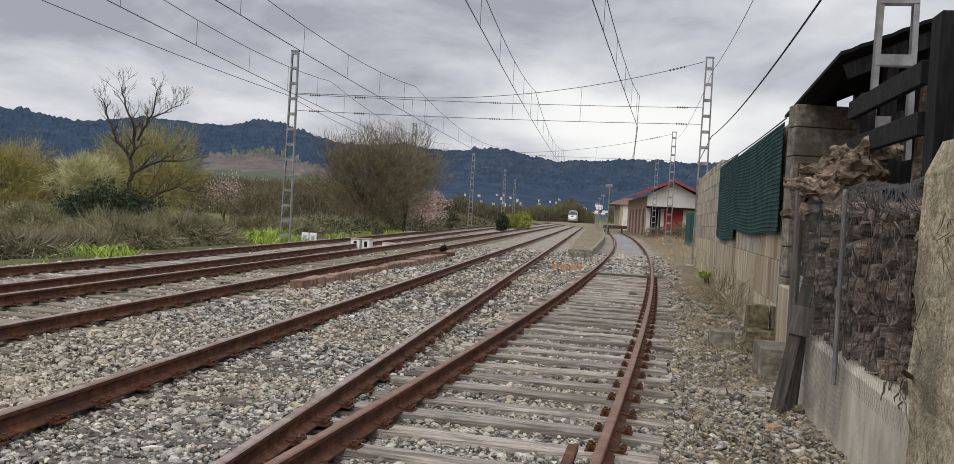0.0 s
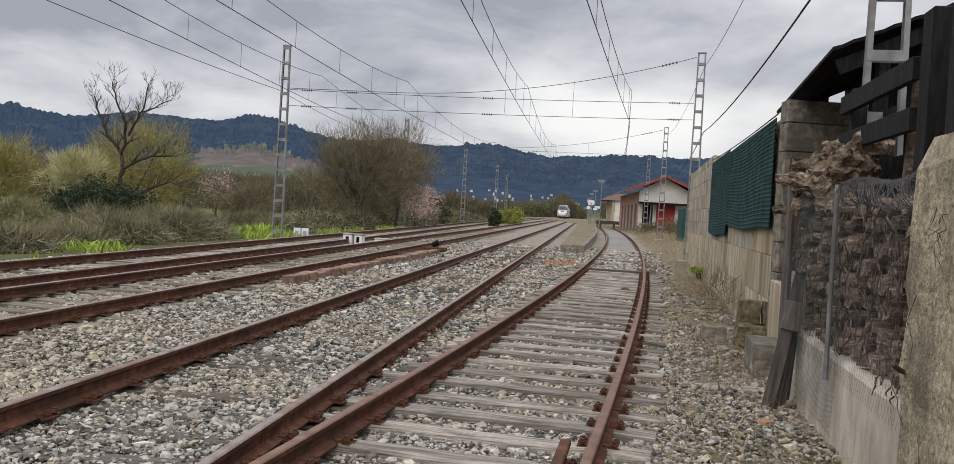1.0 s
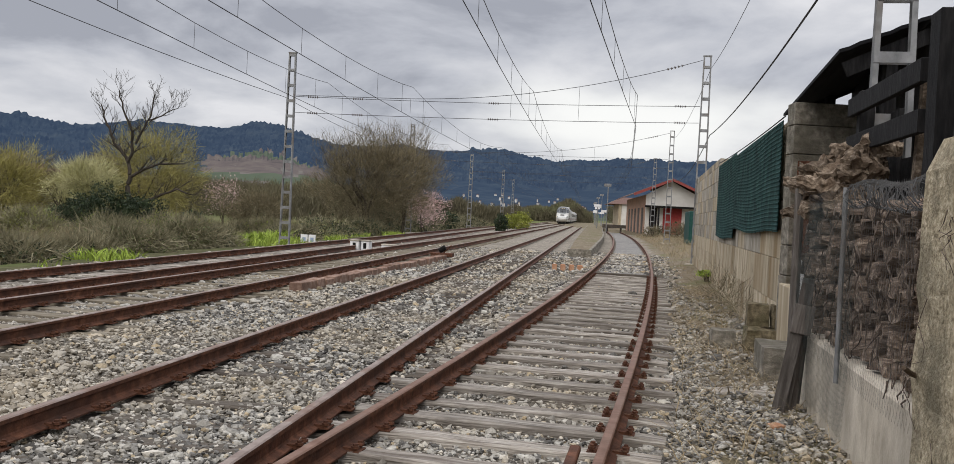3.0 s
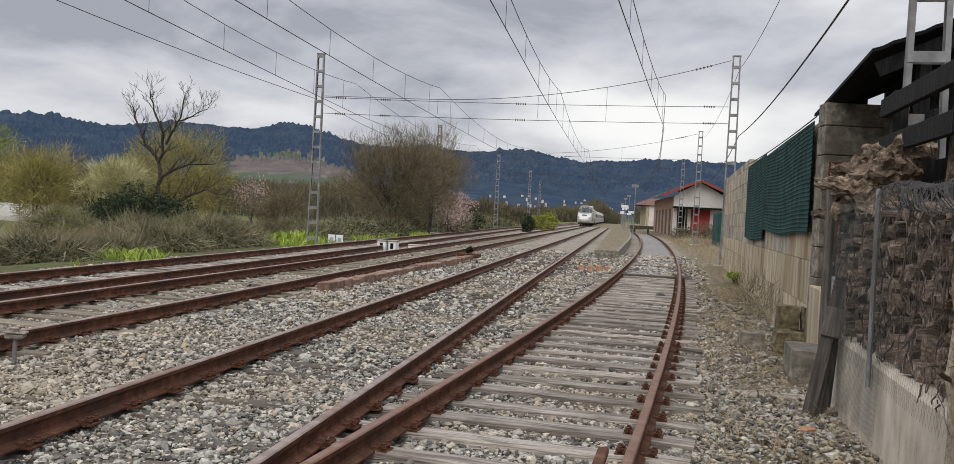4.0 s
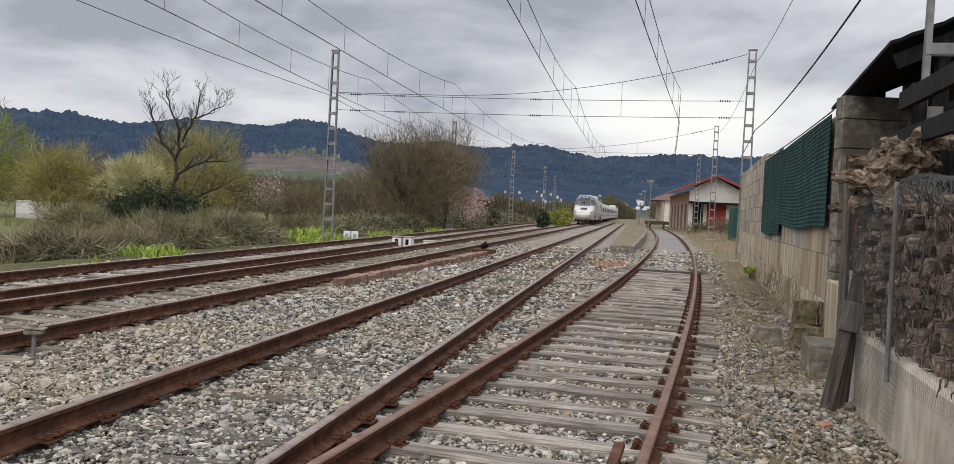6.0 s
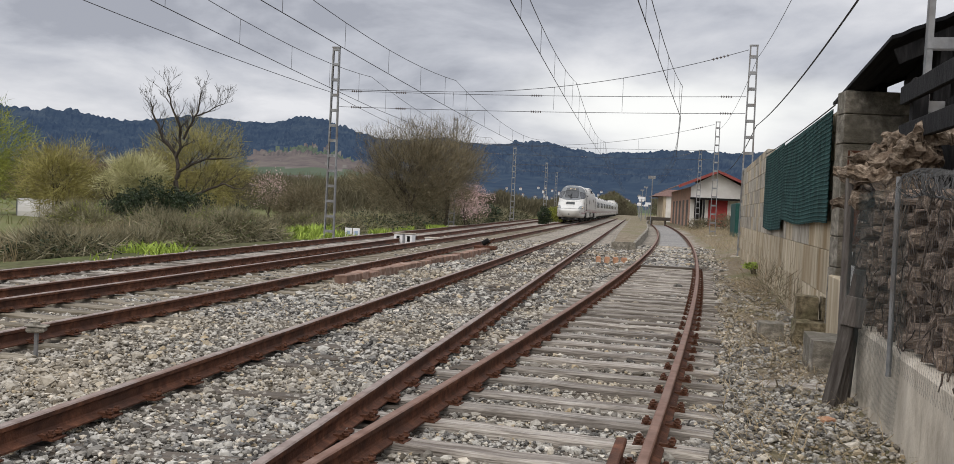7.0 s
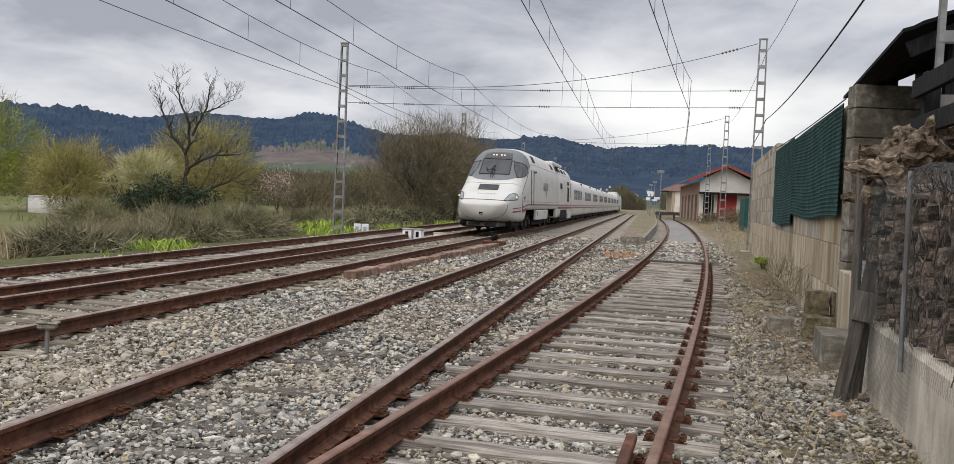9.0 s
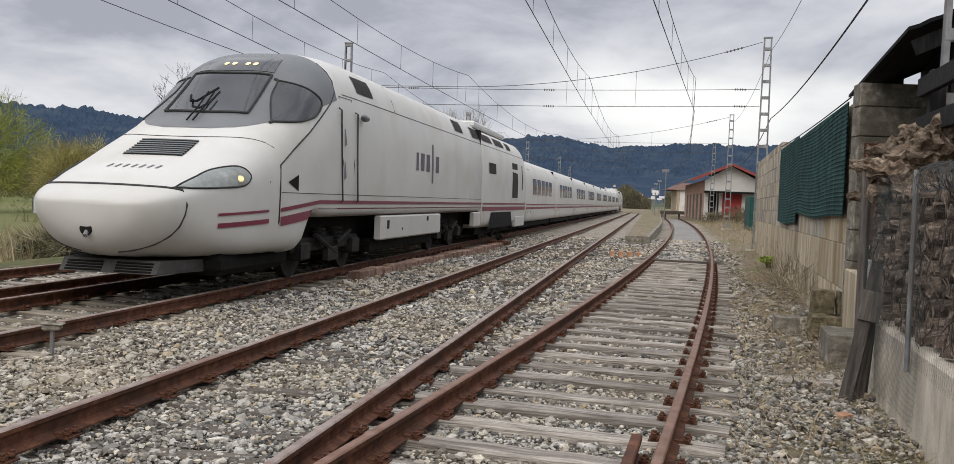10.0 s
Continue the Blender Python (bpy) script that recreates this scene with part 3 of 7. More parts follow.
def build_ballast():
    rs = np.random.RandomState(5)
    # density falls with the distance to the near end of the line
    rings = ((2.2, 9, 720, 0.0195), (9, 15, 430, 0.0225), (15, 26, 140, 0.031), (26, 45, 42, 0.040))
    for i, (r0, r1, dens, size) in enumerate(rings):
        box_n = int(dens * (r1 + 4) * (r1 * 1.05 + 8))
        x = rs.uniform(-r1 * 0.62 - 4, r1 * 0.40 + 2.5, box_n)
        y = rs.uniform(2.0, r1, box_n)
        ok = (np.hypot(x, y) >= r0) & (np.hypot(x, y) < r1)
        s = x - SLOPE * y
        sx = np.array([siding_x(v) for v in np.minimum(y, 110)])
        right = x - sx
        ok &= (x > np.array([centre_4(v) for v in y]) - 2.2) & (right < 3.4)
        # stay within what the line of sight can reach, with some room
        ok &= (x > -0.66 * y - 1.5) & (x < 0.46 * y + 1.0)
        x, y, s, right = x[ok], y[ok], s[ok], right[ok]
        z = -0.05 + rs.uniform(-0.03, 0.024, len(x))
        size_k = size * rs.lognormal(-0.08, 0.40, len(x))
        # between the siding's sleepers the stones lie lower, beside the line they thin out
        inside = np.abs(right) < 1.32
        z = np.where(inside, z - 0.016, z)
        keep = ~((right > 1.7) & (rs.uniform(0, 1, len(x)) < 0.42 + 0.25 * np.sin(x * 2.1) * np.sin(y * 1.7)))
        z = np.where(inside & (y > 28), 0.02, z)
        # the rails themselves stay clear
        for fn in (siding_x, centre_2, centre_3, centre_4):
            c = np.array([fn(v) for v in y])
            if fn in (centre_3, centre_4):
                z = np.where(np.abs(x - c) < 1.2, z - 0.022, z)
            for sd in (-1, 1):
                near = np.abs(x - c - sd * GAUGE / 2) < 0.085
                z = np.where(near, z - 0.03, z)
        heap = 0.03 * np.sin(x * 1.9 + 1.3 * y) * np.sin(y * 1.1)
        z = z + np.where(inside, 0, np.maximum(heap, -0.01))
        scatter_stones("ballast", "loose grey and buff ballast stones", np.stack([x, y, z], 1)[keep], size_k[keep], M_STONE, 11 + i)


build_ground()
build_tracks()
build_ballast()


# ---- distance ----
# Haze over distance is put into the hill materials as a faint bluish glow.
def hazy_hill_material(name, ramp, scale, haze):
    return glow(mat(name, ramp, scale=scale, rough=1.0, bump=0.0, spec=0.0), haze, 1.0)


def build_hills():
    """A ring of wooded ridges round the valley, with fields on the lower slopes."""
    forest = hazy_hill_material("wooded_hillside", [(0.009, 0.013, 0.016), (0.020, 0.027, 0.030), (0.038, 0.046, 0.044)], 0.02, (0.026, 0.043, 0.084))
    brown = hazy_hill_material("ploughed_hillside", [(0.055, 0.042, 0.034), (0.092, 0.070, 0.058), (0.12, 0.10, 0.075)], 0.03, (0.042, 0.048, 0.062))
    green = hazy_hill_material("hillside_meadow", [(0.038, 0.050, 0.026), (0.055, 0.070, 0.036), (0.075, 0.08, 0.05)], 0.03, (0.044, 0.054, 0.060))
    pale = hazy_hill_material("hillside_track", [(0.10, 0.088, 0.073), (0.13, 0.115, 0.095)], 0.05, (0.050, 0.055, 0.065))

    def crest(az):
        def b(c, w):
            return math.exp(-((az - c) / w) ** 2 / 2)
        return 3.42 + 0.85 * b(-30, 3.5) + 0.75 * b(-20.6, 2.4) + 1.25 * b(-13.6, 3.6) + 0.55 * b(-1, 4.0) + 0.5 * b(13, 4) + 0.10 * math.sin(az * 0.9)

    def fields_to(az):
        return 0.45 + 2.7 * math.exp(-((az + 13.2) / 3.6) ** 2 / 2) + 1.0 * math.exp(-((az + 27) / 4.0) ** 2 / 2)
    g = Geo()
    azs = list(np.arange(-42, 34.01, 0.12))
    steps = 66
    for a in azs:
        c = crest(a)
        for k in range(steps + 1):
            u = k / steps
            r = 900 + 1700 * u
            el = c * (u ** 0.75)
            d = Vector((math.sin(radians(a)) * r, math.cos(radians(a)) * r, 0))
            z = math.tan(radians(el)) * r
            rough = 26 * noise.noise(d * 0.006) * u + 10 * noise.noise(d * 0.025) * min(u * 2, 1)
            if u > 0.45:
                rough += random.Random(int(a * 100) * 140 + k).uniform(-3, 6)
            g.v.append((d.x, d.y, z + rough * (0.35 if k == steps else 1) * min(u * 3, 1) - 3))
    for i in range(len(azs) - 1):
        for k in range(steps):
            o = i * (steps + 1) + k
            g.f.append((o, o + steps + 1, o + steps + 2, o + 1))
            el = crest(azs[i]) * ((k + 0.5) / steps) ** 0.75
            lim = fields_to(azs[i]) + 0.5 * noise.noise(Vector((azs[i] * 0.6, el * 1.4, 0)))
            lim += 0.35 * noise.noise(Vector((azs[i] * 2.6, el * 4, 9)))
            band = el * 2.6 + 0.7 * noise.noise(Vector((azs[i] * 0.22, el * 0.5, 4))) + 0.06 * azs[i]
            low = el < 1.25 + 0.4 * noise.noise(Vector((azs[i] * 0.4, 0, 6)))
            kind = 3 if band % 1.0 < 0.07 else 2 if low or int(band) % 3 == 0 else 1
            g.m.append(kind if el < lim else 0)
    rnd = random.Random(14)
    for k in range(40):
        a = rnd.uniform(-1, 9) if k < 30 else rnd.uniform(-28, -21)
        u = rnd.uniform(0.05, 0.26) if k < 30 else rnd.uniform(0.15, 0.4)
        r = 900 + 1700 * u
        z = math.tan(radians(crest(a) * u ** 0.75)) * r
        w = rnd.uniform(1.2, 2.2)
        th = thing("hillside_house", "tiny pale house on the far hillside", "house", "houses on the hillside", at=pose(math.sin(radians(a)) * r, math.cos(radians(a)) * r, z, 0, 0, rnd.uniform(-40, 40)))
        part("wall", Geo().box((-w / 2, -2, -4), (w / 2, 2, 0.9)), M_WALLWHITE, th)
        h = Geo()
        h.add([(-w / 2 - 0.2, -2.3, 0.9), (w / 2 + 0.2, -2.3, 0.9), (w / 2 + 0.2, 2.3, 0.9), (-w / 2 - 0.2, 2.3, 0.9), (-w / 2 - 0.2, 0, 1.6), (w / 2 + 0.2, 0, 1.6)], [(3, 2, 1, 0), (0, 1, 5, 4), (2, 3, 4, 5), (1, 2, 5), (3, 0, 4)])
        part("roof", h, M_TILE, th)
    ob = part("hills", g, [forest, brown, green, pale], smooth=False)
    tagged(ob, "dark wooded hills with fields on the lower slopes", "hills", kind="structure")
    # the rest of the ring, never faced, closes the valley
    g = Geo()
    n = 60
    for i in range(n + 1):
        a = radians(34 + (318 - 34) * i / n)
        for r, z in ((900, -3), (2600, 165 + 22 * math.sin(i * 1.3))):
            g.v.append((math.sin(a) * r, math.cos(a) * r, z))
    g.f = [(2 * i, 2 * i + 2, 2 * i + 3, 2 * i + 1) for i in range(n)]
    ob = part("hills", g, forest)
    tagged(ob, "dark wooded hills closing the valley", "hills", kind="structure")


# ---- overhead line ----
def mast_mesh_parts(ob, height, w0=0.46, w1=0.30, gap=0.62):
    """Two channel uprights joined by batten plates, narrowing towards the top."""
    def half(z):
        return (w0 + (w1 - w0) * max(z, 0) / height) / 2
    for s in (-1, 1):
        g = Geo()
        # channel: web and two flanges
        a, b = Vector((s * half(-0.3), 0, -0.3)), Vector((s * half(height), 0, height))
        g.beam(a, b, 0.10, 0.010, up=(1, 0, 0))
        for e in (-1, 1):
            g.beam(a + Vector((-s * 0.025, e * 0.052, 0)), b + Vector((-s * 0.025, e * 0.052, 0)), 0.010, 0.055, up=(1, 0, 0))
        part("upright", g, M_STEEL, ob)
    z = 0.35
    while z < height:
        for e in (-1, 1):
            g = Geo()
            g.box((-half(z), e * 0.060 - 0.004, z - 0.055), (half(z), e * 0.060 + 0.004, z + 0.055))
            part("batten_plate", g, M_STEEL, ob)
        z += gap
    g = Geo()
    g.box((-half(height) - 0.02, -0.07, height), (half(height) + 0.02, 0.07, height + 0.05))
    part("cap", g, M_STEEL, ob)
    g = Geo()
    g.box((-0.45, -0.4, -0.35), (0.45, 0.4, 0.08), bev=0.04)
    part("footing", g, M_CONC_GREY, ob, "concrete footing")


MASTS = {"a": (-7.75, 37.4, -0.12, 7.85), "b": (8.75, 36.0, 0.0, 8.2), "c": (-4.90, 67.0, -0.1, 7.9), "d": (14.0, 66.8, 0.1, 8.2),
         "n": (4.10, 9.25, -0.05, 8.2), "e": (-0.7, 97, -0.1, 7.9), "f": (18.6, 96.5, 0.1, 8.2), "g": (3.6, 128, -0.1, 7.9), "h": (6.3, 160, -0.1, 7.9)}


def build_masts():
    for k, (x, y, z, h) in MASTS.items():
        ob = thing("catenary_mast", "galvanised steel mast of two uprights with batten plates", "mast", "masts along the railway", at=pose(x, y, z, 0, 0, -12))
        mast_mesh_parts(ob, h)


def wire(g, p, q, sag=0.0, r=0.010, n=14):
    p, q = Vector(p), Vector(q)
    pts = [p.lerp(q, i / n) - Vector((0, 0, 4 * sag * (i / n) * (1 - i / n))) for i in range(n + 1)]
    g.tube(pts, r, 4)
    return pts


def insulator(g, p, q, n=5, r=0.055):
    p, q = Vector(p), Vector(q)
    for i in range(n):
        a = p.lerp(q, (i + 0.15) / n)
        b = p.lerp(q, (i + 0.55) / n)
        g.tube([a, b], [r, r * 0.5], 7)


def span_x(fn, y, off=0.0):
    return fn(y) + off


def build_wires():
    YS = (-22.0, 8.0, 36.6, 66.9, 96.8, 128, 160, 200)
    # side offsets of the wires from the track's centre at each support
    OFF = {"loop": (0.6, 0.5, -0.75, -0.1, 0.2, -0.1, 0.2, 0), "main": (0.1, -0.10, -0.42, 0.1, -0.2, 0.1, -0.2, 0),
           "second": (0.3, 0.48, 0.22, 0.3, 0.1, 0.2, 0, 0), "siding": (-0.5, -0.36, 0.05, 0.1, 0.0, 0, 0, 0)}
    for nm, fn, zc, zm in (("loop", centre_4, 5.32, 6.5), ("main", centre_3, 5.30, 6.5), ("second", centre_2, 5.35, 6.6), ("siding", siding_x, 5.40, 6.65)):
        th = thing("contact_line", "thin overhead contact wire hung from a messenger wire", "overhead wire", "contact lines over the tracks")
        for i in range(len(YS) - 1):
            gc, gm = Geo(), Geo()
            y0, y1 = YS[i], YS[i + 1]
            if nm == "siding" and y0 > 100:
                break
            o0, o1 = OFF[nm][i], OFF[nm][i + 1]
            a, b = Vector((span_x(fn, max(y0, 1) if nm == "siding" else y0, o0), y0, 0)), Vector((span_x(fn, y1, o1), y1, 0))
            if nm == "siding" and y0 < 0:
                a.x = fn(1) - 0.23 * (1 - y0)
            c = wire(gc, a + Vector((0, 0, zc)), b + Vector((0, 0, zc)), 0.05, 0.0105)
            m = wire(gm, a + Vector((0, 0, zm)), b + Vector((0, 0, zm)), 0.62, 0.0095)
            for k in (1, 3, 5, 7, 9, 11, 13):
                g = Geo()
                g.tube([c[k], m[k]], 0.006, 3)
                part("dropper", g, M_WIRE, th)
            part("contact_wire", gc, M_WIRE, th)
            part("messenger_wire", gm, M_WIRE, th)
    # cross spans between opposite masts
    for (xl, yl, zl, hl), (xr, yr, zr, hr) in ((MASTS["a"], MASTS["b"]), (MASTS["c"], MASTS["d"]), (MASTS["e"], MASTS["f"])):
        th = thing("cross_span", "cross-span wires with insulators between two masts", "overhead wire", "cross spans over the tracks")
        L, R = Vector((xl + 0.2, yl, 0)), Vector((xr - 0.2, yr, 0))
        for z0, z1, sag in ((6.0, 6.25, 0.08), (5.35, 5.6, 0.07)):
            g = Geo()
            wire(g, L + Vector((0, 0, z0)), R + Vector((0, 0, z1)), sag, 0.010, 20)
            part("span_wire", g, M_WIRE, th)
            for u in (0.045, 0.16, 0.50, 0.955):
                g = Geo()
                p = L.lerp(R, u - 0.014) + Vector((0, 0, z0 + (z1 - z0) * u - 4 * sag * u * (1 - u)))
                q = L.lerp(R, u + 0.014) + Vector((0, 0, z0 + (z1 - z0) * u - 4 * sag * u * (1 - u)))
                insulator(g, p, q)
                part("insulator", g, M_PORC, th)
        g = Geo()
        A, B = L + Vector((0, 0, 6.05)), R + Vector((0, 0, hr + zr - 0.15))
        pts = []
        for i in range(25):
            u = i / 24
            p = A.lerp(B, u)
            p.z = 6.05 + 0.12 * u + (B.z - 6.17) * (max(u - 0.25, 0) / 0.75) ** 2.0
            pts.append(p)
        g.tube(pts, 0.011, 4)
        part("head_span_wire", g, M_WIRE, th)
        g = Geo()
        insulator(g, pts[22], pts[23])
        part("insulator", g, M_PORC, th)
        for u in (7, 13, 17):
            g = Geo()
            lo = pts[u].copy()
            lo.z = 5.5
            g.tube([pts[u], lo], 0.007, 3)
            part("hanger", g, M_WIRE, th)
    # feeders along the mast lines
    th = thing("feeder_cable", "single feeder wire strung from mast to mast", "overhead wire", "feeders along the masts")
    g = Geo()
    wire(g, (-13.8, 6, 6.95), (-8.0, 37.4, 5.95), 0.30, 0.011, 20)
    wire(g, (-8.0, 37.4, 5.95), (-5.1, 67, 5.9), 0.3, 0.011)
    part("cable", g, M_WIRE, th)
    th = thing("feeder_cable", "single thin wire strung between the masts beside the siding", "overhead wire", "feeders along the masts")
    g = Geo()
    wire(g, (4.1, 9.25, 7.9), (8.9, 36, 7.75), 0.5, 0.009, 20)
    wire(g, (8.9, 36, 7.75), (14.1, 66.8, 7.8), 0.5, 0.009)
    part("cable", g, M_WIRE, th)
    th = thing("power_cable", "thick dark twisted cable strung between the masts", "cable", "feeders along the masts")
    g = Geo()
    wire(g, (4.25, 9.25, 5.55), (9.0, 36, 5.15), 0.35, 0.020, 20)
    wire(g, (9.0, 36, 5.15), (14.2, 66.8, 4.9), 0.75, 0.018)
    part("cable", g, M_WIRE, th)


# ---- boundary wall ----
def wall_x(y):
    return 4.1 + 0.19 * (y - 12.22)


def fence_x(y):
    return 2.81 + 0.19 * (y - 6.69)


WALL_DIR = math.degrees(-math.atan(0.19))


def build_wall():
    w = thing("wall_east", "tall weathered concrete block wall with rust and lichen stains", "wall", kind="structure")
    # body a little behind the block faces
    g = Geo()
    for y0, y1, h in ((12.3, 24.3, 3.08), (24.3, 36.5, 3.42)):
        a, b = Vector((wall_x(y0) + 0.06, y0, 0)), Vector((wall_x(y1) + 0.06, y1, 0))
        vs = [a + Vector((0, 0, -0.3)), b + Vector((0, 0, -0.3)), b + Vector((0.24, 0, -0.3)), a + Vector((0.24, 0, -0.3))]
        vs += [v + Vector((0, 0, h + 0.3 - 0.01)) for v in vs]
        g.add(vs, [(0, 1, 2, 3), (7, 6, 5, 4), (0, 4, 5, 1), (1, 5, 6, 2), (2, 6, 7, 3), (3, 7, 4, 0)])
    part("wall_core", g, M_CONC_GREY, w)
    # courses of large panels, smooth at the foot, blocks above
    rnd = random.Random(4)
    course = [(-0.2, 0.62, 2.9), (0.62, 1.22, 2.4), (1.22, 1.62, 1.2), (1.62, 2.02, 1.2), (2.02, 2.42, 1.2), (2.42, 2.80, 1.2), (2.80, 3.08, 1.2)]
    course2 = [(-0.2, 0.42, 0.8), (0.42, 0.82, 0.8), (0.82, 1.22, 0.8), (1.22, 1.62, 0.8), (1.62, 2.02, 0.8), (2.02, 2.42, 0.8), (2.42, 2.82, 0.8), (2.82, 3.22, 0.8), (3.22, 3.42, 0.8)]
    for y0, y1, cs in ((12.3, 24.3, course), (24.3, 36.5, course2)):
        for ci, (z0, z1, ln) in enumerate(cs):
            y = y0 - (ln / 2 if ci % 2 else 0)
            while y < y1:
                ya, yb = max(y, y0), min(y + ln, y1)
                if yb - ya > 0.06:
                    L = (yb - ya) * math.sqrt(1 + 0.19 ** 2)
                    g = Geo()
                    d = rnd.uniform(0, 0.012)
                    g.box((0.0, -0.07, z0 + 0.003), (L - 0.006, d * 0.7, z1 - 0.003), bev=0.005)
                    ob = part("block", g, M_CONC if z0 < 1.2 or rnd.random() < 0.4 else M_CONC_GREY, w)
                    ob.matrix_basis = pose(wall_x(ya), ya, 0, 0, 0, 90 + WALL_DIR)
                y += ln
    # end pier facing the line of approach
    g = Geo()
    z = -0.2
    for h in (0.62, 0.6, 0.4, 0.4, 0.4, 0.4, 0.38, 0.30):
        g.box((wall_x(12.2) - 0.01 + rnd.uniform(0, 0.012), 12.0 + rnd.uniform(0, 0.012), z + 0.004), (wall_x(12.2) + 0.92, 12.3, z + h - 0.004), bev=0.010)
        z += h
    part("end_pier", g, M_PIER, w, "lichen-spotted grey concrete pier")
    # low return at the foot
    g = Geo()
    g.box((0, 0, -0.2), (0.34, 1.9, 0.92), m=pose(wall_x(10.35) - 0.02, 10.35, 0, 0, 0, WALL_DIR), bev=0.02)
    part("foot_block", g, M_CONC, w)


def build_windbreak():
    """Green mesh panels: slats of knitted band hung over the wall's upper half."""
    th = thing("windbreak_mesh", "dark green windbreak mesh hung over the concrete wall", "mesh screen")
    rnd = random.Random(9)
    for y0, y1, z0, z1 in ((12.35, 18.9, 1.56, 3.14), (18.9, 23.6, 1.36, 3.20)):
        y = y0
        while y < y1:
            yb = min(y + 0.48, y1)
            x0, x1 = wall_x(y) - 0.06, wall_x(yb) - 0.06
            g = Geo()
            zb = z0 + 0.03 * math.sin(y * 1.1)
            zt = z1 - 0.05
            o = 0.015 + 0.004 * math.sin(y * 0.9)
            g.add([(x0 - o, y, zb), (x1 - o, yb, zb), (x1 - o, yb, zt), (x0 - o, y, zt), (x0 - o + 0.01, y, zb), (x1 - o + 0.01, yb, zb), (x1 - o + 0.01, yb, zt), (x0 - o + 0.01, y, zt)],
                  [(0, 3, 2, 1), (4, 5, 6, 7), (0, 1, 5, 4), (2, 3, 7, 6)])
            n = int((zt - zb) / 0.06)
            for k in range(n):
                z = zb + k * 0.06 + 0.01
                w = 0.012
                g.add([(x0 - o - 0.002, y, z), (x1 - o - 0.002, yb - 0.02, z), (x1 - o - w, yb - 0.02, z + 0.02), (x0 - o - w, y, z + 0.02), (x1 - o - 0.002, yb - 0.02, z + 0.034), (x0 - o - 0.002, y, z + 0.034)],
                      [(0, 3, 2, 1), (3, 5, 4, 2)])
            part("mesh_panel", g, M_MESH, th)
            y = yb
    g = Geo()
    wire(g, (wall_x(12.3) - 0.05, 12.3, 3.14), (wall_x(24) - 0.05, 24, 3.26), 0.04, 0.012)
    part("top_wire", g, M_WIRE, th)


def build_fence_wall():
    w = thing("wall_fence", "low grey concrete base wall under a netting fence", "wall", kind="structure")
    g = Geo()
    pts = [(y, fence_x(y)) for y in (3.0, 5.0, 6.5, 8.0, 9.6)]
    prof = [(0.0, -0.3), (0.0, 0.62), (0.03, 0.66), (0.24, 0.66), (0.26, 0.62), (0.26, -0.3)]
    g.sweep([(x, y, 0) for y, x in pts], prof)
    part("base_wall", g, M_BASE, w)
    # rough pillar at the near end
    g = Geo()
    rnd = random.Random(3)
    z = -0.2
    ring = 10
    vs, fs = [], []
    levels = 16
    for k in range(levels):
        z = -0.25 + 2.42 * k / (levels - 1)
        for j in range(ring):
            corner = [(0, 0), (0.25, -0.0), (0.5, 0), (0.5, -0.55), (0.5, -1.1), (0.5, -1.6), (0.25, -1.6), (0, -1.6), (0, -1.1), (0, -0.55)][j]
            t = 0.06 if k == levels - 1 else 0.0
            e = Vector((corner[0] + rnd.uniform(-0.018, 0.018) + (t if corner[0] == 0 else 0), corner[1] + rnd.uniform(-0.018, 0.018) - (t if corner[1] == 0 else 0), z + rnd.uniform(-0.02, 0.02)))
            vs.append(e)
    for k in range(levels - 1):
        for j in range(ring):
            fs.append((k * ring + j, k * ring + ring + j, k * ring + ring + (j + 1) % ring, k * ring + (j + 1) % ring))
    fs.append(tuple(range((levels - 1) * ring + ring - 1, (levels - 1) * ring - 1, -1)))
    m = pose(fence_x(5.12) - 0.03, 5.12, 0, 0, 0, WALL_DIR)
    g.add([m @ v for v in vs], fs)
    part("pillar", g, M_RENDER_OLD, w, "crumbling buff rendered stone pillar")


def net(g, y0, y1, z0, z1, cell, off, r, sway=0.0):
    """Twisted hexagonal netting along the fence line."""
    ny, nz = int((y1 - y0) / cell), int((z1 - z0) / (cell * 1.1))

    def P(i, k):
        y = y0 + (i + (0.5 if k % 2 else 0)) * cell
        z = z0 + k * cell * 1.1
        return Vector((fence_x(y) + off - sway * math.sin(y * 2.3 + z * 1.7), y, z))
    for k in range(nz):
        for i in range(ny):
            a = P(i, k)
            for b in ((P(i, k + 1), P(i - 1, k + 1)) if k % 2 == 0 else (P(i, k + 1), P(i + 1, k + 1))):
                d = (b - a)
                s = Vector((0, d.z, -d.y)).normalized() * r
                g.add([a - s, a + s, b + s, b - s], [(0, 1, 2, 3)])


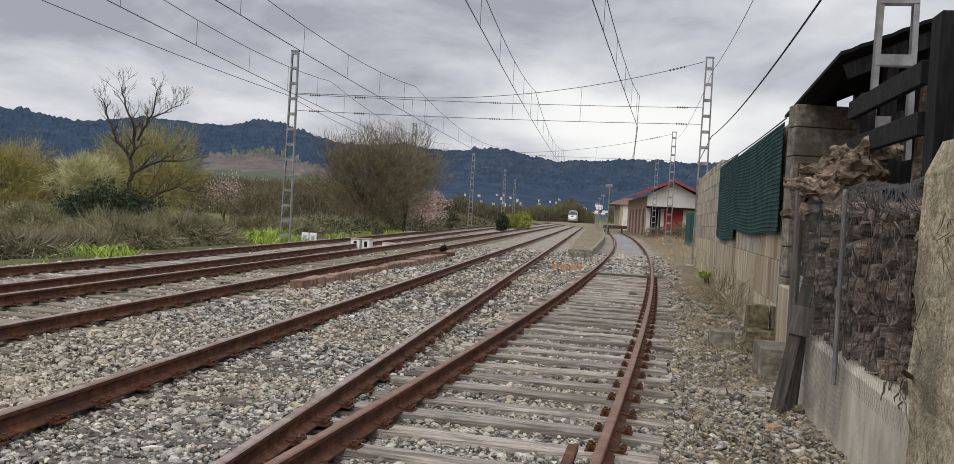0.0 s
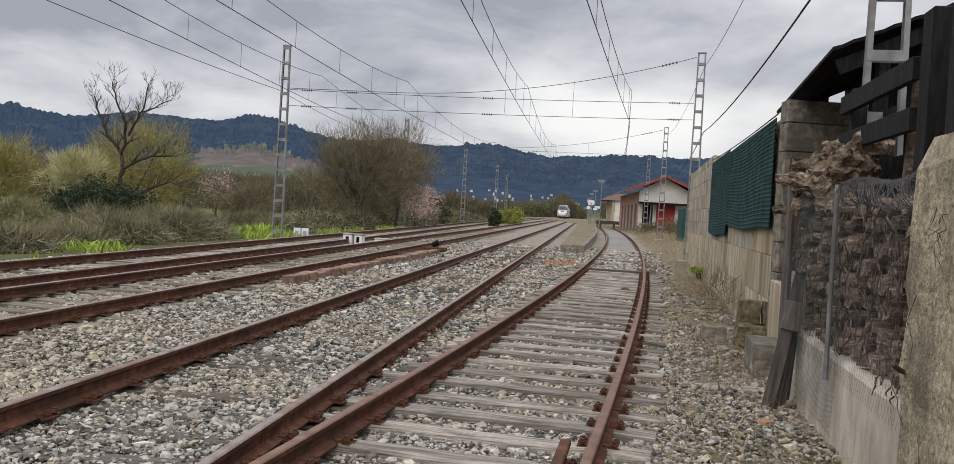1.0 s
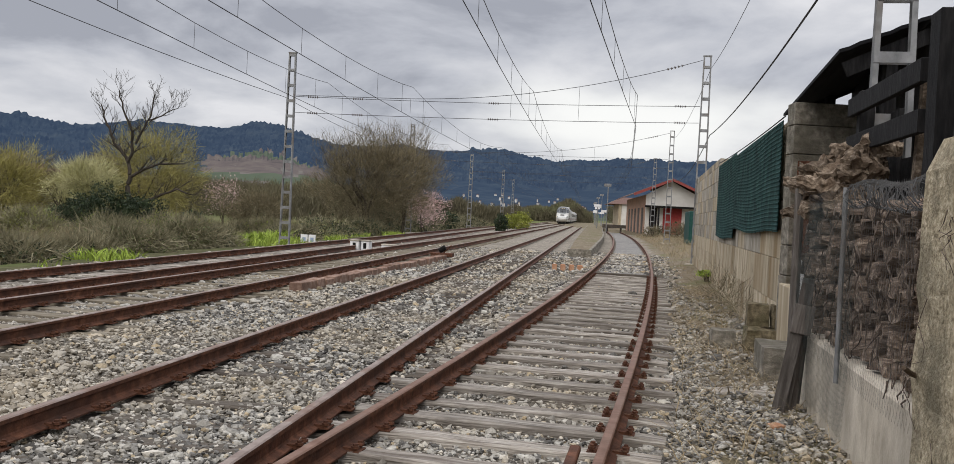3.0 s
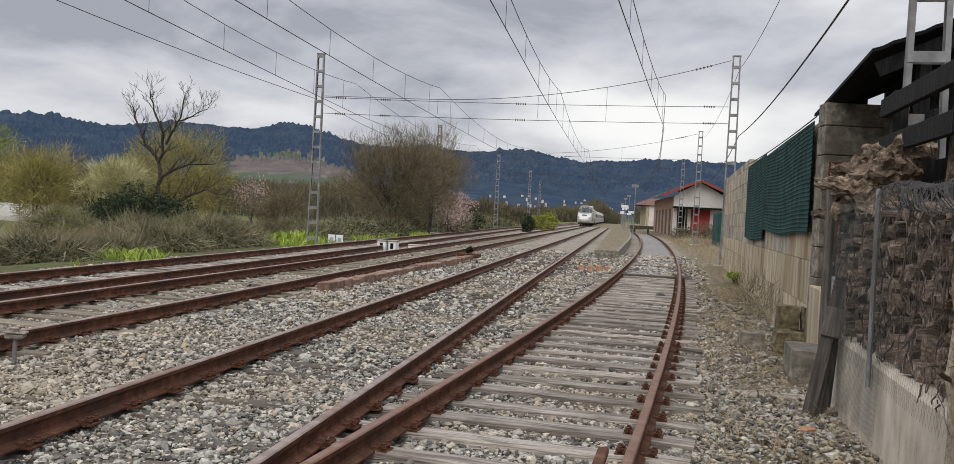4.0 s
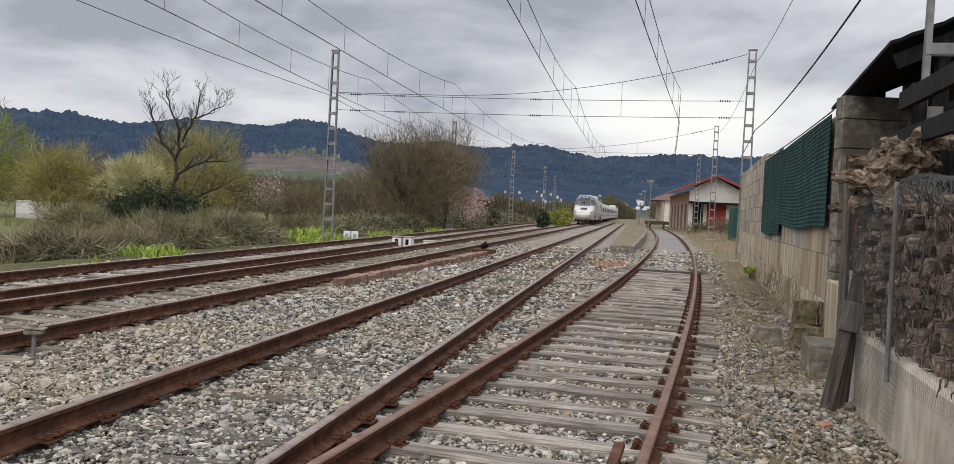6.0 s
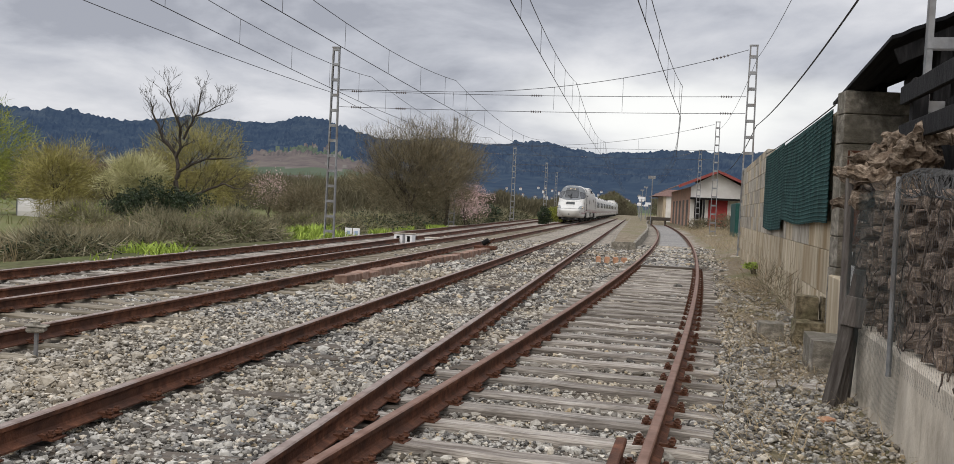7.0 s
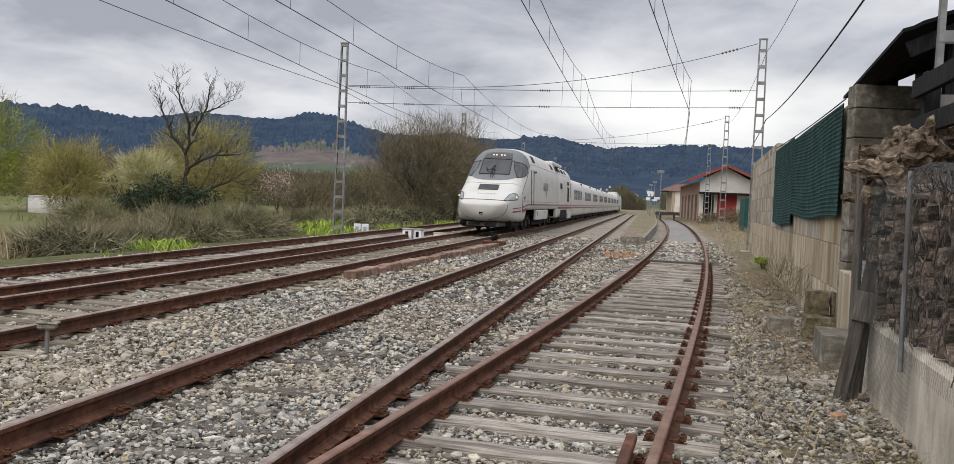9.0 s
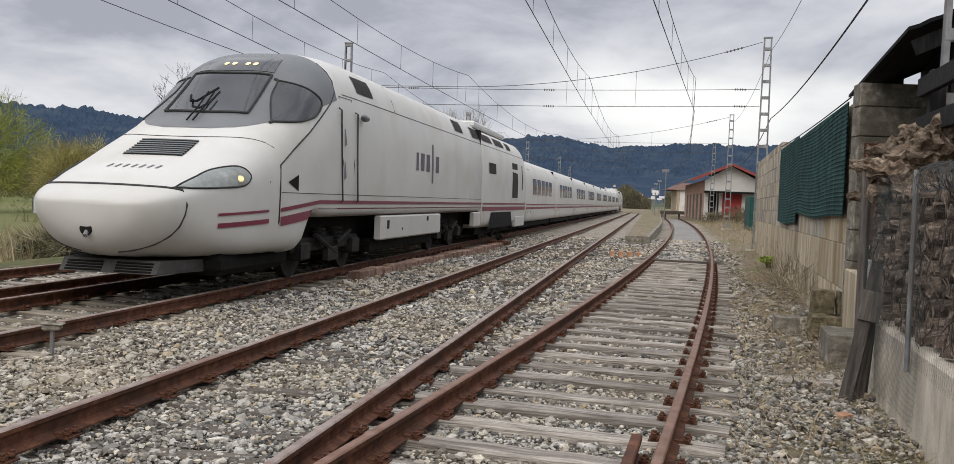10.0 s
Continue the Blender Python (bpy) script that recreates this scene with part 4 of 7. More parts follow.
def build_fence():
    th = thing("netting_fence", "green and grey wire netting on steel posts along the wall", "fence")
    g = Geo()
    net(g, 5.14, 9.4, 0.52, 1.98, 0.060, -0.035, 0.0011, 0.02)
    part("wire_netting", g, M_NETGREY, th, "grey hexagonal wire netting")
    g = Geo()
    net(g, 6.75, 9.3, 0.08, 1.9, 0.042, -0.06, 0.0011, 0.03)
    part("plastic_netting", g, M_NET, th, "fine green plastic netting")
    for y, z0, z1, r, m in ((7.15, 0.45, 1.98, 0.021, M_STEEL), (9.35, -0.1, 2.05, 0.05, M_TIMBER_GREY)):
        g = Geo()
        g.tube([(fence_x(y) - 0.03, y, z0), (fence_x(y) - 0.03, y + 0.02, z1)], r, 8)
        part("post", g, m, th)
    # rolled edge on top
    g = Geo()
    rnd = random.Random(2)
    for i in range(420):
        y = rnd.uniform(5.15, 7.2)
        a = rnd.uniform(0, 6.28)
        c = Vector((fence_x(y) + 0.05, y, 1.90 + 0.03 * math.sin(y * 3)))
        b = a + rnd.uniform(0.6, 1.2)
        p = c + Vector((0.10 * math.cos(a), 0, 0.10 * math.sin(a)))
        q = c + Vector((0.10 * math.cos(b), rnd.uniform(-0.06, 0.06), 0.10 * math.sin(b)))
        g.tube([p, q], 0.0028, 3, caps=False)
    part("rolled_netting", g, M_NETGREY, th)


def log_geo(rnd, length, r, n=8, twist=0.12):
    g = Geo()
    pts, rs = [], []
    for i in range(5):
        pts.append(Vector((rnd.uniform(-1, 1) * r * twist * 3, rnd.uniform(-1, 1) * r * twist * 3, length * (i / 4 - 0.5))))
        rs.append(r * rnd.uniform(0.82, 1.12))
    g.tube(pts, rs, n)
    g.v = [(x * rnd.uniform(0.9, 1.1), y * rnd.uniform(0.9, 1.1), z) for x, y, z in g.v]
    return g


def split_log_geo(rnd, length, r):
    """A split billet: a rough round or wedge section along x, bark outside, torn at the ends."""
    g = Geo()
    n = rnd.choice((5, 6, 7, 8))
    wedge = rnd.random() < 0.55
    sec = []
    for j in range(n):
        a = 2 * math.pi * j / n + rnd.uniform(-0.25, 0.25)
        q = r * rnd.uniform(0.75, 1.15)
        z = math.sin(a) * q
        sec.append((math.cos(a) * q * rnd.uniform(0.9, 1.2), max(z, -0.35 * r) if wedge else z))
    vs, fs = [], []
    lv = 6
    for k in range(lv):
        u = k / (lv - 1)
        dy, dz = rnd.uniform(-0.12, 0.12) * r, rnd.uniform(-0.12, 0.12) * r
        e = 0.86 if k in (0, lv - 1) else 1.0
        for y, z in sec:
            vs.append((u * length + rnd.uniform(-0.012, 0.012), y * e * rnd.uniform(0.93, 1.07) + dy, z * e * rnd.uniform(0.93, 1.07) + dz))
    for k in range(lv - 1):
        for j in range(n):
            fs.append((k * n + j, k * n + (j + 1) % n, k * n + n + (j + 1) % n, k * n + n + j))
    fs += [tuple(range(n - 1, -1, -1)), tuple(range((lv - 1) * n, lv * n))]
    g.add(vs, [tuple(reversed(f)) for f in fs])
    return g


def build_firewood():
    """Split wood stacked with its ends to the netting, and loose bark and brush before it."""
    rnd = random.Random(12)
    th = thing("firewood_stack", "stack of split brown firewood and bark behind netting", "firewood")
    # Added dark boxes behind the logs; their colour stands for shade in the gaps.
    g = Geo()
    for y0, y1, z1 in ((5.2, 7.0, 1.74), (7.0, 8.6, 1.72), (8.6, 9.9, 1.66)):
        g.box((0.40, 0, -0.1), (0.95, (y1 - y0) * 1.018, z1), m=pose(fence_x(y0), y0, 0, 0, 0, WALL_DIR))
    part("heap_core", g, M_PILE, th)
    meshes = [split_log_geo(rnd, rnd.uniform(0.36, 0.46), rnd.uniform(0.055, 0.095)).mesh("split_log", M_BILLET) for k in range(16)]
    z, row = 0.70, 0
    while z < 1.86:
        y = 5.24 + rnd.uniform(0, 0.1)
        while y < 9.8:
            o = part("split_log", rnd.choice(meshes), None, th)
            o.matrix_basis = pose(fence_x(y) + 0.05 + rnd.uniform(0.0, 0.15), y, z + rnd.uniform(-0.03, 0.03), rnd.uniform(-180, 180) if row % 2 else rnd.uniform(-40, 40), rnd.uniform(-9, 9), -10.8 + rnd.uniform(-16, 16))
            y += rnd.uniform(0.12, 0.19)
        z += rnd.uniform(0.125, 0.15)
        row += 1
    # torn bark and thin sticks hanging out of the stack
    g = Geo()
    for k in range(240):
        y = 5.16 + 4.6 * rnd.random() ** 1.6
        z = rnd.uniform(0.66, 1.84)
        p = Vector((fence_x(y) + rnd.uniform(0.0, 0.10), y, z))
        d = Vector((rnd.uniform(-0.1, 0.1), rnd.uniform(-0.5, 0.5), rnd.uniform(-1, -0.2))).normalized() * rnd.uniform(0.06, 0.22)
        r = rnd.uniform(0.003, 0.009)
        g.tube([p, p + d * 0.5 + Vector((rnd.uniform(-0.02, 0.02), 0, 0)), p + d], [r, r, r * 0.5], 4, caps=False)
    tagged(part("bark", g, M_BRUSH, th), "hanging strips of torn bark", kind="stuff")


M_BASE = mat("pale_cast_concrete", [(0.36, 0.315, 0.25), (0.55, 0.49, 0.40), (0.68, 0.62, 0.52)], scale=4, rough=0.92, bump=0.4, bump_scale=40, spots=(0.33, 0.295, 0.24), spot_scale=1.4, stretch=(1, 1, 0.5))
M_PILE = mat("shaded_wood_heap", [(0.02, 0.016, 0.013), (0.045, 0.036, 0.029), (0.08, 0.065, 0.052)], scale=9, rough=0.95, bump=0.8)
M_BILLET = mat("split_firewood", [(0.07, 0.05, 0.038), (0.25, 0.19, 0.145), (0.55, 0.455, 0.37)], scale=9, rough=0.95, bump=1.0, bump_scale=40, stretch=(0.5, 3, 3), per_object=0.45, spots=(0.10, 0.075, 0.06), spot_scale=5)


def build_stumps():
    """Knotty roots and logs heaped on top of the stack's far end."""
    rnd = random.Random(31)
    group = "stumps on the firewood stack"
    spots = [(9.15, 1.98, 0.16, 0.50, -0.10), (9.45, 2.02, 0.17, 0.52, 0.12), (8.75, 2.0, 0.17, 0.5, 0.05), (9.05, 2.22, 0.15, 0.42, -0.05), (9.4, 2.28, 0.14, 0.4, 0.16),
             (8.6, 2.28, 0.16, 0.46, 0.08), (8.85, 2.44, 0.14, 0.36, 0.12), (9.3, 2.10, 0.11, 0.62, -0.30), (8.45, 2.46, 0.13, 0.36, 0.2), (9.7, 2.15, 0.14, 0.4, 0.05),
             (9.6, 1.93, 0.09, 0.5, -0.30), (8.7, 2.12, 0.12, 0.5, -0.16), (8.25, 2.2, 0.15, 0.4, 0.16), (9.0, 1.85, 0.14, 0.5, 0.1), (8.4, 1.95, 0.15, 0.5, 0.15)]
    spots = [(y + rnd.uniform(-0.16, 0.16), z + rnd.uniform(-0.10, 0.06), r * 0.56, ln * 0.95, off + rnd.uniform(-0.12, 0.12)) for y, z, r, ln, off in spots * 2]
    for y, z, r, ln, off in spots:
        g = Geo()
        n, lv = 14, 11
        vs, fs = [], []
        for k in range(lv):
            u = k / (lv - 1)
            rr = r * (0.72 + 0.35 * math.sin(u * 3.1 + rnd.uniform(-0.3, 0.3)))
            bend = Vector((rnd.uniform(-0.02, 0.02), rnd.uniform(-0.02, 0.02), 0))
            for j in range(n):
                a = 2 * math.pi * j / n
                q = rr * (1 + 0.30 * math.sin(j * 1.8 + y * 7) + rnd.uniform(-0.20, 0.20))
                vs.append(bend + Vector((math.cos(a) * q, math.sin(a) * q, (u - 0.5) * ln)))
        for k in range(lv - 1):
            for j in range(n):
                fs.append((k * n + j, k * n + (j + 1) % n, k * n + n + (j + 1) % n, k * n + n + j))
        fs += [tuple(range(n - 1, -1, -1)), tuple(range((lv - 1) * n, lv * n))]
        g.add(vs, fs)
        for k in range(3):
            a = rnd.uniform(0, 6.28)
            b = Vector((math.cos(a), math.sin(a), 0))
            z0 = rnd.uniform(-0.3, 0.3) * ln
            g.tube([b * r * 0.6 + Vector((0, 0, z0)), b * r * 1.3 + Vector((0, 0, z0 + 0.05)), b * r * 1.7 + Vector((0, 0, z0 + rnd.uniform(-0.05, 0.14)))], [r * 0.4, r * 0.28, r * 0.2], 6)
        g.v = [tuple(Vector(v) + noise.noise_vector(Vector(v) * 17 + Vector((y, z, 0))) * 0.024) for v in g.v]
        ob = part("log", g, M_LOG)
        ob.matrix_basis = pose(fence_x(y) + 0.25 + off, y, z, 90 + rnd.uniform(-30, 30), rnd.uniform(-30, 30), rnd.uniform(20, 150))
        tagged(ob, "knotty weathered log end heaped on the firewood", "log", group)


def build_timber_rails():
    th = thing("timber_fence", "black stained timber fence of two rails between posts", "fence")

    def px(y):
        return 2.03 + 0.19 * y
    for z in (2.87, 2.49):
        g = Geo()
        g.box((-0.03, 0, -0.09), (0.03, 2.55, 0.09), m=pose(px(6.85) - 0.06, 6.85, z, 0.4, 0, WALL_DIR), bev=0.006)
        part("fence_rail", g, M_TIMBER_BLACK, th)
    for y, w, z1 in ((9.2, 0.14, 3.05), (6.62, 0.24, 3.26), (6.05, 0.2, 3.3)):
        g = Geo()
        g.box((-w / 2, -w / 2, -0.1), (w / 2, w / 2, z1), m=pose(px(y) + 0.06, y, 0, 0, 0, WALL_DIR), bev=0.01)
        part("post", g, M_TIMBER_BLACK, th)
    # inner boards seen between the rails
    for y, z0, z1, w in ((8.9, 1.9, 2.85, 0.5), (8.3, 1.9, 2.35, 0.5), (7.7, 1.9, 2.25, 0.45), (7.1, 1.9, 2.3, 0.4)):
        g = Geo()
        g.box((0.30, 0, z0), (0.34, w, z1), m=pose(px(y), y, 0, 0, 0, WALL_DIR))
        part("board", g, M_TIMBER_BLACK, th)
    # black boards added behind, standing in for the shed's dark interior
    for k in range(34):
        y = 5.2 + 0.35 * k
        g = Geo()
        g.box((1.25, 0, 1.2), (1.29, 0.33, 3.75 + 0.05 * math.sin(k * 2.3)), m=pose(px(y), y, 0, 0, 0, WALL_DIR))
        part("board", g, M_TIMBER_BLACK, th)
    g = Geo()
    g.beam((px(7.5) + 0.1, 7.5, 1.9), (px(7.35) + 0.1, 7.35, 2.95), 0.05, 0.09)
    part("leaning_batten", g, M_LOG, th, "pale leaning batten")


def build_shed():
    th = thing("shed", "open shed with a dark corrugated roof on timber posts", "shed")
    y0, y1 = 9.65, 13.6
    g = Geo()

    def eave(y):
        return wall_x(y) + 0.10
    n = 44
    vs, fs = [], []
    for j, y in enumerate((y0, y1)):
        for i in range(n + 1):
            u = i / n * 4.6
            c = 0.006 * math.cos(i * math.pi)
            vs.append((eave(y) + u, y, 3.54 - 0.21 * j + 0.44 * u + c))
        for i in range(n + 1):
            u = i / n * 4.6
            c = 0.006 * math.cos(i * math.pi)
            vs.append((eave(y) + u, y, 3.50 - 0.21 * j + 0.44 * u + c))
    w = 2 * (n + 1)
    for i in range(n):
        fs += [(i, i + 1, w + i + 1, w + i), (n + 1 + i, w + n + 1 + i, w + n + 2 + i, n + 2 + i), (i, n + 1 + i, n + 2 + i, i + 1), (w + i, w + i + 1, w + n + 2 + i, w + n + 1 + i)]
    fs += [(0, w, w + n + 1, n + 1), (n, 2 * n + 1, w + 2 * n + 1, w + n)]
    g.add(vs, fs)
    part("roof", g, M_SHED, th)
    for y in (9.9, 13.2):
        for u in (0.6, 4.2):
            g = Geo()
            g.box((-0.06, -0.06, -0.1), (0.06, 0.06, 3.30 + 0.47 * u), m=pose(eave(y) + u, y, 0))
            part("post", g, M_TIMBER_BLACK, th)
    for y in (9.8, 13.4):
        g = Geo()
        g.beam((eave(y) + 0.1, y, 3.36), (eave(y) + 4.5, y, 3.32 + 0.47 * 4.5 - 0.05), 0.06, 0.16)
        part("rafter", g, M_TIMBER_BLACK, th)
    # Rear wall and black backing are added so the shed's inside reads as shaded.
    g = Geo()
    g.box((0, 0, -0.2), (0.08, 4.2, 5.0), m=pose(eave(9.6) + 4.3, 9.6, 0, 0, 0, WALL_DIR))
    part("back_wall", g, M_TIMBER_BLACK, th)
    g = Geo()
    g.beam((eave(9.72) + 1.0, 9.72, 3.35), (eave(13.5) + 1.0, 13.5, 3.2), 0.05, 1.1)
    part("side_boarding", g, M_TIMBER_BLACK, th)


def build_right_clutter():
    rnd = random.Random(8)
    # squared and rough stones at the wall's foot
    def stone(name, label, lo, hi, m, amp, material, seed):
        r = random.Random(seed)
        bm = bmesh.new()
        bmesh.ops.create_cube(bm, size=1.0)
        bmesh.ops.subdivide_edges(bm, edges=bm.edges[:], cuts=3, use_grid_fill=True)
        size = Vector(hi) - Vector(lo)
        mid = (Vector(hi) + Vector(lo)) / 2
        for v in bm.verts:
            c = v.co.copy()
            k = sum(1 for q in c if abs(q) > 0.49)
            if k >= 2:
                c *= 0.955
            c = Vector((c.x * size.x, c.y * size.y, c.z * size.z)) + mid
            c += noise.noise_vector(c * 7 + Vector((seed, 0, 0))) * amp
            v.co = c
        me = bpy.data.meshes.new(name)
        bm.to_mesh(me)
        bm.free()
        me.materials.append(material)
        ob = new(name, me)
        ob.matrix_basis = m
        return tagged(ob, label, "stone", "stones at the wall's foot")
    w = WALL_DIR
    stone("stone_block", "dark mossy squared stone stacked by the wall", (0, 0, 0.30), (0.30, 0.3, 0.62), pose(3.78, 12.55, -0.03, 0, 0, w), 0.02, M_ROCK, 1)
    stone("stone_block", "dark mossy squared stone stacked by the wall", (0, 0, 0.30), (0.30, 0.3, 0.62), pose(4.09, 12.45, -0.03, 0, 0, w), 0.02, M_ROCK, 2)
    stone("stone_block", "buff rough stone at the wall's foot", (0, 0, -0.05), (0.62, 0.5, 0.29), pose(3.70, 12.3, -0.02, 0, 0, w), 0.045, M_ROCK, 3)
    stone("stone_block", "flat pale stone on the gravel", (0, 0, -0.05), (0.34, 0.4, 0.21), pose(3.36, 12.75, -0.03, 0, 0, w), 0.02, M_PIER, 4)
    stone("concrete_block", "grey concrete block with a broken edge", (0, 0, -0.05), (0.42, 0.85, 0.34), pose(3.22, 10.05, -0.02, 0, 0, w), 0.018, M_PIER, 5)
    stone("brick_piece", "broken orange brick lying on the gravel", (0, 0, 0), (0.13, 0.09, 0.05), pose(2.55, 7.55, -0.05, 5, 0, 30), 0.008, M_BLOCKORANGE, 6)
    # boards leaning on the fence's end
    for k, (x, y, h, lean) in enumerate(((2.83, 8.35, 0.95, 10), (2.90, 8.42, 1.22, 9), (2.99, 8.5, 1.02, 8), (3.06, 8.6, 1.25, 7))):
        g = Geo()
        g.box((-0.055, -0.013, 0), (0.055, 0.013, h), bev=0.004)
        ob = part("board", g, M_TIMBER_GREY)
        ob.matrix_basis = pose(x, y, -0.06, -6, lean, -18 + 8 * k)
        tagged(ob, "weathered grey board leaning against the fence", "board", "boards leaning on the fence")
    g = Geo()
    g.box((-0.09, -0.02, 0), (0.09, 0.02, 0.27), bev=0.006)
    ob = part("board", g, M_TIMBER_GREY)
    ob.matrix_basis = pose(3.0, 8.36, 0.68, -6, 9, -14)
    tagged(ob, "short pale board end resting on the leaning boards", "board", "boards leaning on the fence")
    # half-buried timber
    g = Geo()
    g.box((-0.5, -0.12, -0.14), (0.45, 0.12, 0.035), bev=0.015)
    ob = part("old_sleeper", g, M_SLEEPER)
    ob.matrix_basis = pose(2.95, 9.2, -0.05, 0, 0, -6)
    tagged(ob, "half-buried old timber sleeper", "sleeper")
    # rusty sheet on the pier and pale sheet below
    for nm, lb, lo, hi, m in (("rusty_sheet", "rusty brown metal sheet standing against the pier", (0, -0.01, 0), (0.22, 0.01, 1.95), M_RUST), ("pale_panel", "white stained panel standing behind the fence post", (0.16, 0.06, 0), (0.42, 0.09, 1.35), M_WHITE)):
        g = Geo()
        g.box(lo, hi, bev=0.003)
        ob = part(nm, g, m)
        ob.matrix_basis = pose(4.02, 11.6, 0.55 if nm == "rusty_sheet" else 0.1, 0, 0, -8)
        if nm == "pale_panel":
            ob.matrix_basis = pose(3.44, 10.2, 0.0, 0, 0, -8)
        tagged(ob, lb, "panel")


# ---- lineside ----
def build_platform():
    th = thing("platform", "low worn concrete island platform with a ramped end", "platform", kind="structure")
    g = Geo()
    rows = []
    for y in [40, 41.5, 44, 48, 55, 65, 80, 100, 130, 170]:
        k = min(max((y - 39.5) / 9, 0), 1)
        xl = -2.0 + SLOPE * y + 0.95
        xr = (siding_x(min(y, 118)) if y <= 118 else siding_x(118) + 0.16 * (y - 118)) - 0.8675 - 0.75
        z = 0.26 + 0.14 * k
        rows.append([(xl, y, -0.1), (xl, y, z), (xl + 0.12, y, z + 0.015), (xr - 0.12, y, z + 0.015), (xr, y, z), (xr, y, -0.1)])
    for r in rows:
        g.v.extend(r)
    for i in range(len(rows) - 1):
        for k in range(5):
            g.f.append((i * 6 + k, i * 6 + k + 1, i * 6 + 7 + k, i * 6 + 6 + k))
            g.m.append(1 if k == 2 else 0)
    g.f.append((5, 4, 3, 2, 1, 0)); g.m.append(0)
    part("platform_slab", g, [M_PIER, M_DIRT], th)
    g = Geo()
    g.v = [(siding_x(y) + s * 0.72, y, 0.02) for y in np.arange(27.6, 118, 3) for s in (-1, 1)]
    n = len(g.v) // 2
    g.f = [(2 * i, 2 * i + 1, 2 * i + 3, 2 * i + 2) for i in range(n - 1)]
    ob = part("gravel_infill", g, M_INFILL)
    tagged(ob, "fine grey gravel filled between the siding rails", "gravel", kind="stuff")
    for y in (27.3, 33.2, 37.6):
        g = Geo()
        g.box((-0.80, -0.10, -0.1), (0.80, 0.10, 0.05), bev=0.01)
        ob = part("crossing_timber", g, M_SLEEPER_DARK)
        ob.matrix_basis = pose(siding_x(y), y, 0, 0, 0, -9)
        tagged(ob, "dark timber laid across the siding", "timber", "timbers across the siding")


M_INFILL = mat("fine_gravel", [(0.11, 0.105, 0.098), (0.22, 0.21, 0.195), (0.36, 0.34, 0.315)], scale=12, rough=0.95, bump=0.6, bump_scale=40, spots=(0.17, 0.165, 0.155), spot_scale=0.4)


def build_buffer():
    th = thing("buffer_stop", "dark timber buffer stop at the siding's end", "buffer stop")
    x, y = siding_x(117), 117
    for s in (-1, 1):
        g = Geo()
        g.box((s * 0.85 - 0.12, 0, -0.1), (s * 0.85 + 0.12, 0.25, 1.0), m=pose(x, y, 0, 0, 0, -8), bev=0.02)
        g.beam(pose(x, y, 0, 0, 0, -8) @ Vector((s * 0.85, 0.2, 0.85)), pose(x, y, 0, 0, 0, -8) @ Vector((s * 0.85, 1.9, 0)), 0.2, 0.2)
        part("support", g, M_SLEEPER_DARK, th)
    g = Geo()
    g.box((-1.5, -0.22, 0.62), (1.5, 0, 1.05), m=pose(x, y, 0, 0, 0, -8), bev=0.03)
    part("beam", g, M_SLEEPER_DARK, th)


